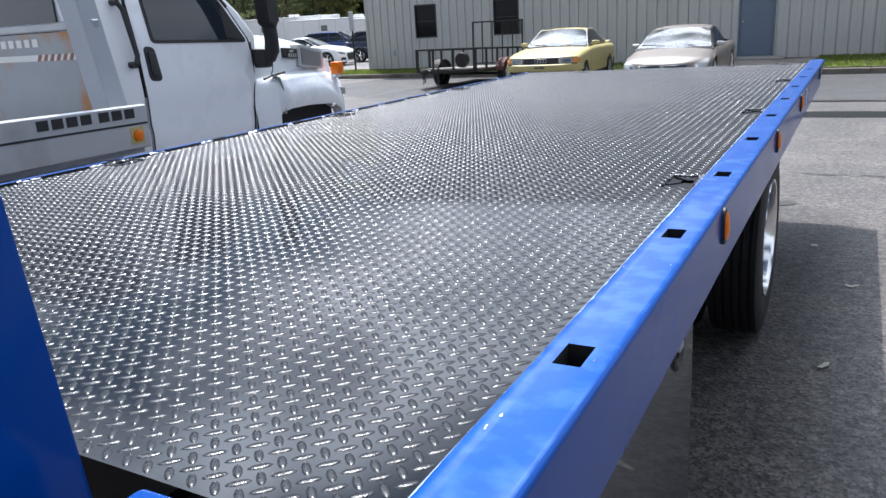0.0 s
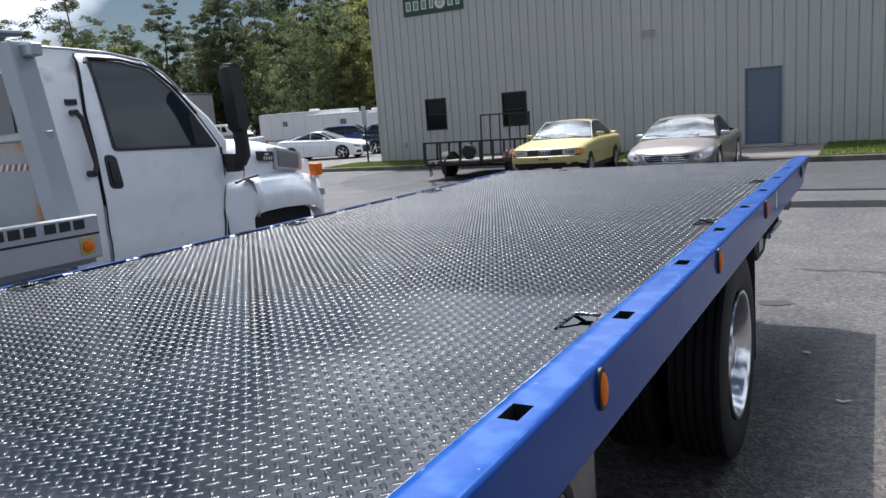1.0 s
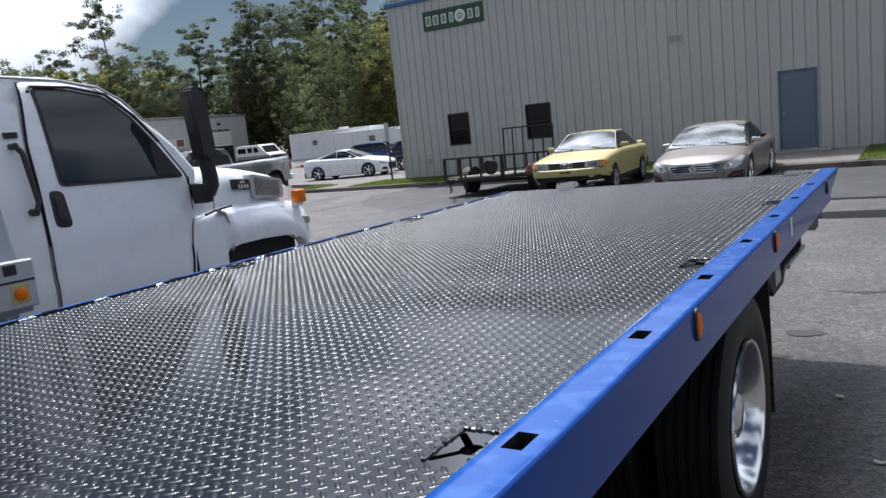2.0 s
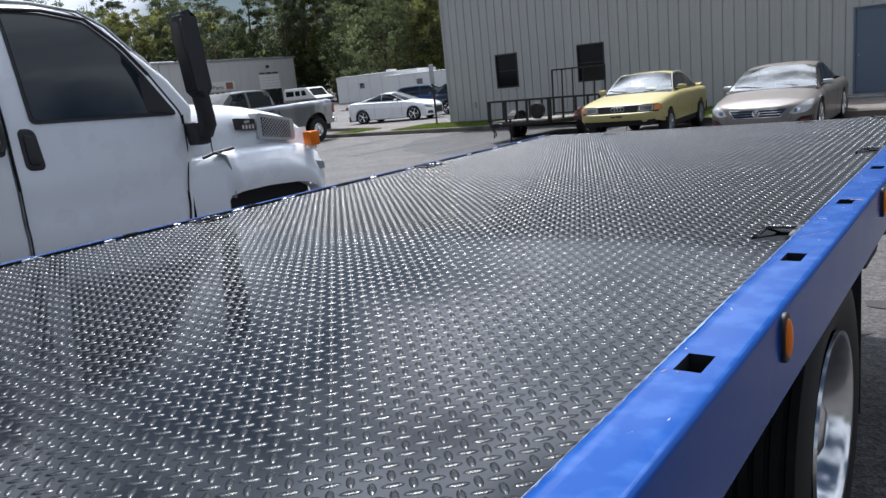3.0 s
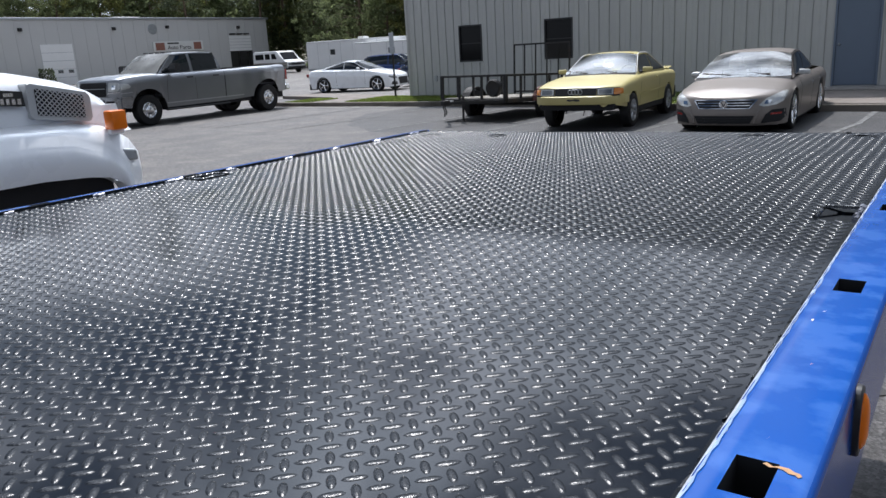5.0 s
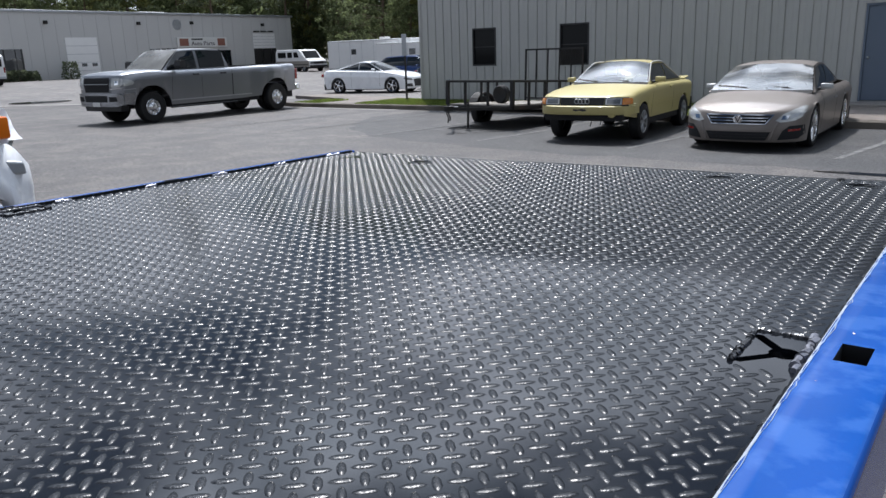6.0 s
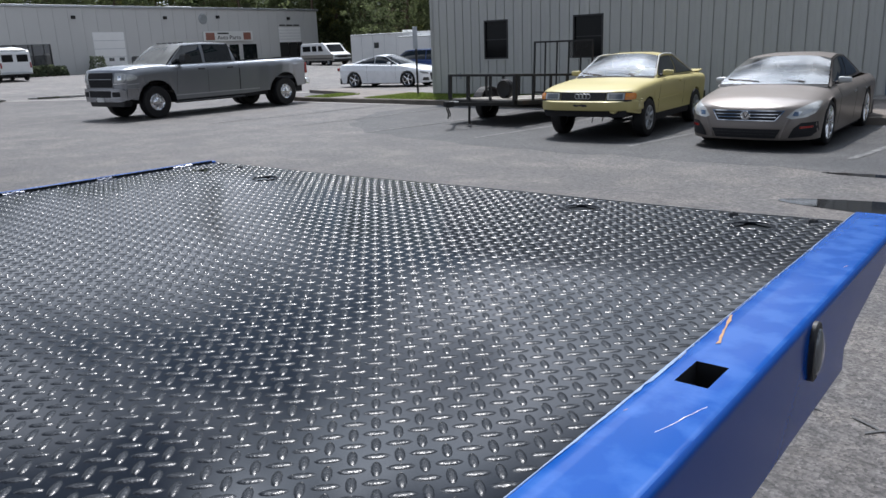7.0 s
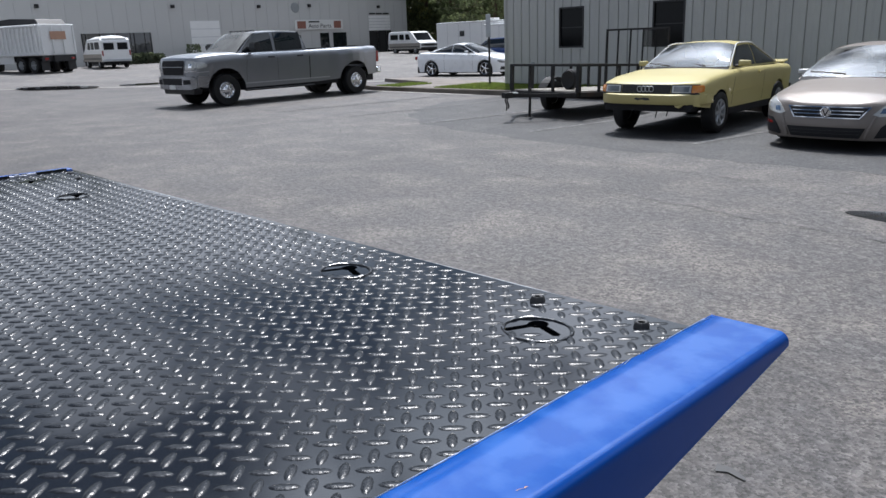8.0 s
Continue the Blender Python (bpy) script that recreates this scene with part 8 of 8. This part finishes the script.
# ---- vans, trailers and a dump truck beyond the lot ----
def van(at, label, high=False):
    v = thing("van", label, "van", at, "vans by the workshop")
    prof = [(0.0, 0.45), (0.0, 0.85), (0.08, 1.02), (0.75, 1.18), (1.45, 1.92), (1.75, 2.02), (5.1, 2.04), (5.35, 1.90), (5.42, 1.0), (5.42, 0.45)]
    bm = B()
    prism(bm, [(-d, z) for d, z in prof], "x", -0.98, 0.98, 0.07, 3)
    part("body", bm, M_WHITE2, v, smooth=True)
    for s in (-1, 1):
        for a, b in ((1.55, 2.45), (2.60, 3.45), (3.60, 5.0)):
            part("side_window", prism(B(), rounded([(-a - 0.1, 1.30), (-b, 1.30), (-b, 1.78), (-a - (0.35 if a < 1.6 else 0.1), 1.78)], 0.05), "x", s * 0.975, s * 0.988), M_PANE, v)
        for d in (0.95, 4.30):
            car_wheel(v, s * 0.86, -d, 0.36, 0.22, s, 0.2, 5, M_STEEL)
        part("headlight", box(B(), s * 0.6, s * 0.92, -0.03, 0.015, 0.72, 0.92, 0.01), M_CLEAR, v)
        part("tail_light", box(B(), s * 0.86, s * 0.96, -5.44, -5.40, 0.85, 1.2, 0.01), M_RED, v)
        part("rear_window", box(B(), s * 0.12, s * 0.80, -5.43, -5.37, 1.25, 1.72, 0.02), M_PANE, v)
        part("lower_panel", box(B(), s * 0.974, s * 0.986, -5.3, -0.12, 0.47, 0.98, 0.004), M_PALEWOOD, v, "dull beige lower panel")
        part("bumper_strip", box(B(), s * 0.976, s * 0.994, -5.2, -0.3, 0.62, 0.70), M_PLASTIC, v)
    part("windscreen", prism(B(), [(-0.80, 1.215), (-1.43, 1.875), (-1.415, 1.89), (-0.785, 1.23)], "x", -0.82, 0.82), M_PANE, v)
    if high:
        bm = B()
        loft(bm, [[(w * x, y, 2.02 + 0.20 * h * (1 - abs(x) ** 3)) for x in (-1, -0.9, -0.6, 0, 0.6, 0.9, 1)] for y, w, h in ((-1.5, 0.80, 0.02), (-1.9, 0.86, 0.7), (-2.6, 0.88, 1.0), (-4.7, 0.88, 1.0), (-5.1, 0.86, 0.8), (-5.3, 0.82, 0.05))])
        part("roof_cap", bm, M_WHITE2, v, "raised white roof cap", smooth=True, angle=60)
    part("grille", box(B(), -0.58, 0.58, -0.03, 0.012, 0.70, 0.92), M_PLASTIC, v)
    part("front_bumper", box(B(), -0.98, 0.98, -0.05, 0.10, 0.42, 0.60, 0.02), M_PLASTIC, v)
    part("rear_bumper", box(B(), -0.95, 0.95, -5.52, -5.40, 0.45, 0.60, 0.02), M_STEEL, v)
    part("underbody", box(B(), -0.85, 0.85, -5.2, -0.3, 0.30, 0.47), M_HOLE, v)


van(pose(-50.6, 53.6, ground_z(-51, 53), 0, 0, -97), "white passenger van parked by the workshop")
van(pose(-58.7, 26.97, ground_z(-56, 27), 0, 0, 84), "white high-roof van parked by the workshop", True)

for k, (x, y, L, turn, h) in enumerate(((-42.8, 47.2, 8.5, -42, 2.65), (-36.2, 45.5, 9.0, -30, 2.45), (-30.0, 44.8, 8.0, -26, 2.3))):
    e = thing("enclosed_trailer", "white enclosed cargo trailer on the far lot", "trailer", pose(x, y, ground_z(x, y), 0, 0, turn + 42), "white trailers")
    part("body", box(B(), 0, L, 0, 2.4, 0.45, h, 0.05, 2), M_WHITE2, e)
    part("end_door", box(B(), -0.02, 0.03, 0.15, 2.25, 0.55, h - 0.15, 0.01), M_SIGNW, e)
    part("door_bar", box(B(), -0.05, -0.02, 1.17, 1.21, 0.55, h - 0.15), M_STEEL, e)
    part("roof_vent", box(B(), L * 0.55, L * 0.55 + 0.6, 0.9, 1.5, h, h + 0.18, 0.03), M_SIGNW, e)
    part("side_door", box(B(), L * 0.62, L * 0.62 + 0.8, -0.02, 0.02, 0.6, 2.3, 0.01), M_SIGNW, e)
    part("side_window", box(B(), L * 0.3, L * 0.3 + 0.5, -0.02, 0.02, 1.6, 2.0, 0.01), M_GLASS, e)
    for q in range(1, 7):
        part("side_joint", box(B(), L * q / 7 - 0.012, L * q / 7 + 0.012, -0.006, 0.006, 0.6, h - 0.12), M_STEEL, e)
    part("skirt_trim", box(B(), 0.05, L - 0.05, -0.015, 0.012, 0.44, 0.60), M_STEEL, e)
    part("roof_trim", box(B(), 0.05, L - 0.05, -0.012, 0.02, h - 0.10, h - 0.02), M_RAILGREY, e)
    for q in (L * 0.42, L * 0.52):
        for s, yy in ((-1, 0.05), (1, 2.35)):
            wh = new("wheel")
            wh.parent = e
            part("tyre", lathe(B(), (q, yy, 0.34), "y", [(0.0, -0.1), (0.3, -0.1), (0.34, -0.06), (0.34, 0.06), (0.3, 0.1), (0.0, 0.1)], 18), M_RUBBER, wh, smooth=True)

dt = thing("dump_truck", "faded white dump truck with ribbed box", "truck", pose(-51.7, 22.15, ground_z(-53, 22), 0, 0, -72))
part("dump_box", prism(B(), [(-6.0, 1.1), (0.0, 1.1), (0.1, 3.0), (-6.1, 3.0)], "x", -1.25, 1.25, 0.03), M_WHITE2, dt)
for k in range(14):
    part("box_rib", box(B(), 1.25, 1.36, -5.85 + 0.43 * k, -5.74 + 0.43 * k, 1.2, 2.85, 0.02), M_WHITE2, dt)
for z in (1.12, 2.84):
    part("box_beam", box(B(), 1.25, 1.38, -6.0, 0.0, z, z + 0.12, 0.02), M_WHITE2, dt)
for k in range(4):
    part("tailgate_rib", box(B(), -1.2 + 0.75 * k, -1.1 + 0.75 * k, 0.06, 0.14, 1.2, 2.9), M_WHITE2, dt)
part("tailgate_panel", box(B(), -0.55, 0.55, 0.145, 0.16, 2.06, 2.56, 0.004), M_ORANGE, dt, "faded orange tailgate panel")
part("tarp", prism(B(), [(-6.2, 3.0), (-0.2, 3.0), (-0.5, 3.32), (-3.0, 3.42), (-6.2, 3.3)], "x", -1.0, 1.0, 0.05), M_BLACK, dt)
part("chassis", box(B(), -0.5, 0.5, -9.0, 0.2, 0.7, 1.08), M_BLACK, dt)
part("rear_frame", box(B(), -1.18, 1.18, -0.12, 0.02, 0.72, 1.09, 0.01), M_BLACK, dt, "dark rear frame")
for s in (-1, 1):
    part("mud_flap", box(B(), s * 0.66, s * 1.22, -0.18, -0.15, 0.16, 0.75), M_PLASTIC, dt, "black mud flap")
    part("tail_light", box(B(), s * 0.80, s * 1.05, 0.02, 0.05, 0.82, 0.94, 0.008), M_RED, dt)
    part("side_skirt", box(B(), s * 1.16, s * 1.20, -6.0, -3.0, 0.62, 1.09, 0.01), M_WHITE2, dt)
part("cab", box(B(), -1.1, 1.1, -9.0, -6.5, 0.8, 2.9, 0.15, 3), M_WHITE2, dt)
for y in (-0.9, -2.2, -8.4):
    for s in (-1, 1):
        car_wheel(dt, s * 1.05, y, 0.5, 0.5 if y > -5 else 0.3, s, 0.28, 6, M_STEEL)

# shrubs by the workshop
def shrub(at, r, h):
    vs, fs = [], []
    for k in range(420):
        a, b = random.uniform(0, 6.28), random.uniform(0, 1)
        q = r * math.sqrt(random.uniform(0.35, 1)) * (1 - 0.25 * b)
        p = Vector((q * math.cos(a), q * math.sin(a), h * b ** 0.8))
        d = Vector((random.uniform(-1, 1), random.uniform(-1, 1), random.uniform(-0.3, 1))).normalized()
        e = d.orthogonal().normalized() * random.uniform(0.06, 0.13)
        f = d.cross(e).normalized() * random.uniform(0.05, 0.1)
        n = len(vs)
        vs += [tuple(p - e), tuple(p - f), tuple(p + e), tuple(p + f)]
        fs.append((n, n + 1, n + 2, n + 3))
    me = bpy.data.meshes.new("foliage")
    me.from_pydata(vs, [], fs)
    me.materials.append(M_PINE)
    s = thing("shrub", "clipped dark green shrub by the workshop", "shrub", at, "shrubs")
    o = new("foliage", me)
    o.parent = s
    part("stem", rod(B(), (0, 0, -0.05), (0, 0, h * 0.6), 0.06, 0.03, 6), M_BARK, s)


for y, r, h in ((36.7, 0.75, 1.45), (31.5, 0.65, 0.85), (32.5, 0.7, 0.9), (33.5, 0.65, 0.8)):
    shrub(pose(-62.8, y, ground_z(-62.8, y)), r, h)


# ---- trees ----
def leaf_clump(vs, fs, centre, r, count, size, flat=0.7, droop=0.0):
    for k in range(count):
        d = Vector((random.gauss(0, 1), random.gauss(0, 1), random.gauss(0, 1))).normalized()
        p = Vector(centre) + Vector((d.x * r, d.y * r, d.z * r * flat)) * random.uniform(0.3, 1.05)
        nrm = Vector((random.gauss(0, 1), random.gauss(0, 1), random.gauss(0.5, 1))).normalized()
        e = nrm.orthogonal().normalized()
        e = Matrix.Rotation(random.uniform(0, 6.28), 3, nrm) @ e
        f = nrm.cross(e)
        s = size * random.uniform(0.5, 1.3)
        n = len(vs)
        vs += [tuple(p - e * s), tuple(p - f * s * 0.45 + nrm * s * 0.12), tuple(p + e * s), tuple(p + f * s * 0.45 + nrm * s * 0.12)]
        fs.append((n, n + 1, n + 2, n + 3))


def tree(kind, h, label, leaf):
    t = thing("tree", label, "tree", group="trees behind the lots")
    bm = B()
    lean_x, lean_y = random.uniform(-0.5, 0.5), random.uniform(-0.5, 0.5)
    pts = []
    for k in range(7):
        u = k / 6
        pts.append(Vector((lean_x * u * u + 0.12 * math.sin(5 * u), lean_y * u * u + 0.12 * math.cos(4 * u) - 0.12, -0.3 + (h * 0.97 + 0.3) * u)))
    r0 = 0.011 * h + 0.05
    for k in range(6):
        rod(bm, pts[k], pts[k + 1], r0 * (1 - k / 6.6), r0 * (1 - (k + 1) / 6.6), 8, False)

    def stem(z):
        u = min(max((z + 0.3) / (h * 0.97 + 0.3), 0), 1) * 6
        k = min(int(u), 5)
        return pts[k].lerp(pts[k + 1], u - k)

    vs, fs = [], []
    if kind == "pine":
        n = 27
        for k in range(n):
            u = min(max((k + random.uniform(-1.5, 1.5)) / n, 0), 0.98)
            z = h * (0.46 + 0.51 * u)
            a = random.uniform(0, 6.28)
            reach = h * (0.05 + 0.13 * math.sin(math.pi * (0.30 + 0.66 * u)) ** 0.7) * random.uniform(0.45, 1.25)
            p = stem(z)
            q = p + Vector((reach * math.cos(a), reach * math.sin(a), reach * random.uniform(-0.05, 0.45)))
            rod(bm, p, q, 0.036 * (1.2 - u), 0.010, 5, False)
            for w in range(4):
                c = p.lerp(q, random.uniform(0.35, 1.05)) + Vector((random.gauss(0, 0.45), random.gauss(0, 0.45), random.gauss(0.15, 0.35)))
                leaf_clump(vs, fs, c, h * 0.040 * random.uniform(0.4, 1.25), 66, 0.15, 0.5)
        leaf_clump(vs, fs, stem(h * 0.96), h * 0.035, 70, 0.15, 1.0)
    else:
        n = 40
        for k in range(n):
            u = (k + random.uniform(0, 1)) / n
            z = h * (0.14 + 0.82 * u)
            a = random.uniform(0, 6.28)
            wide = h * (0.10 + 0.16 * math.sin(math.pi * min(1, 0.25 + 0.75 * u)) ** 0.8) * random.uniform(0.5, 1.2)
            p = stem(z * 0.92)
            q = p + Vector((wide * math.cos(a), wide * math.sin(a), h * 0.06 * random.uniform(0.0, 1.6)))
            rod(bm, p, q, 0.045 * (1.2 - u), 0.012, 5, False)
            for w in range(3):
                c = p.lerp(q, random.uniform(0.5, 1.15)) + Vector((random.gauss(0, 0.8), random.gauss(0, 0.8), random.gauss(0.1, 0.8)))
                leaf_clump(vs, fs, c, h * 0.050 * random.uniform(0.35, 1.4), 62, 0.165, 0.7)
    part("trunk", bm, M_BARK, t, smooth=True)
    me = bpy.data.meshes.new("crown")
    me.from_pydata(vs, [], fs)
    me.materials.append(leaf)
    o = new("crown", me)
    o.parent = t
    return t


kinds = [tree("pine", 19.0, "tall pine with sparse dark green crown", M_PINE), tree("pine", 17.0, "tall pine with sparse dark green crown", M_PINE),
         tree("broad", 13.5, "dense dark green broadleaf tree", M_LEAF), tree("broad", 11.5, "leafy yellow-green broadleaf tree behind the lots", M_LEAF2),
         tree("broad", 15.0, "dense dark green broadleaf tree", M_LEAF), tree("pine", 15.0, "tall pine with sparse dark green crown", M_PINE)]
heights = [19.0, 17.0, 13.5, 11.5, 15.0, 15.0]


def plant(kind, az, dist, h, first=[True] * 6):
    x, y = 1.5 + dist * math.sin(radians(az)), 1.0 + dist * math.cos(radians(az))
    m = pose(x, y, ground_z(x, y) - 0.05, 0, 0, random.uniform(0, 360)) @ Matrix.Scale(h / heights[kind], 4)
    if first[kind]:
        first[kind] = False
        kinds[kind].matrix_basis = m
    else:
        copy_thing(kinds[kind], Matrix.LocRotScale(m.translation, m.to_quaternion(), None)).scale = (h / heights[kind],) * 3


PINES = [(-42.9, 90, 17.5, 0), (-40.4, 88, 18.0, 1), (-37.6, 86, 17.0, 5), (-34.4, 84, 16.5, 1), (-47.2, 96, 15.5, 5), (-52.0, 98, 14.5, 1), (-55.0, 106, 22.0, 0), (-49.5, 104, 18.0, 5), (-45.6, 100, 20.2, 1), (-43.8, 99, 19.0, 0), (-41.8, 94, 18.5, 1), (-38.6, 97, 19.0, 0), (-36.4, 95, 15.5, 5), (-35.0, 97, 18.0, 1), (-33.5, 92, 17.0, 0), (-58.5, 104, 15.0, 5), (-63, 106, 16, 1), (-69, 104, 17, 5), (-75, 106, 18, 0), (-82, 104, 17, 1)]
for az, dist, h, k in PINES:
    plant(k, az, dist, h)
for k in range(112):
    az = -92 + 62 * (k + random.uniform(0.1, 0.9)) / 112
    dist = random.uniform(98, 112) if az < -42.5 else random.uniform(74, 92)
    plant(random.choice((2, 3, 4, 2, 4)), az, dist, random.uniform(10.0, 15.0) if az < -50 else random.uniform(9.0, 14.5))
# undergrowth that closes the wood below the crowns
vs, fs = [], []
for k in range(1100):
    az = random.uniform(-96, -27)
    dist = random.uniform(80, 99) if az > -42.5 else random.uniform(97, 108)
    x, y = 1.5 + dist * math.sin(radians(az)), 1.0 + dist * math.cos(radians(az))
    leaf_clump(vs, fs, (x, y, ground_z(x, y) + random.uniform(0.3, 7.5)), random.uniform(0.9, 1.9), 60, 0.27, 0.9)
me = bpy.data.meshes.new("undergrowth")
me.from_pydata(vs, [], fs)
me.materials.append(M_LEAF)
tagged(new("undergrowth", me), "dark tangled undergrowth at the wood's edge", "bushes", kind="stuff")
# unseen trees on the lot's other side, added to darken mirroring windows and paint
vs, fs = [], []
for k in range(620):
    az = random.uniform(20, 200)
    x, y = 1.5 + 58 * math.sin(radians(az)), 1.0 + 58 * math.cos(radians(az))
    top = 6.5 + 2.4 * math.sin(az * 0.21) + 1.3 * math.sin(az * 0.9)
    leaf_clump(vs, fs, (x, y, random.uniform(0.5, top)), random.uniform(1.2, 2.2), 34, 0.5, 0.9)
me = bpy.data.meshes.new("tree_line")
me.from_pydata(vs, [], fs)
me.materials.append(M_LEAF)
tagged(new("tree_line", me), "unseen dark tree line added for reflections", "trees", kind="stuff")
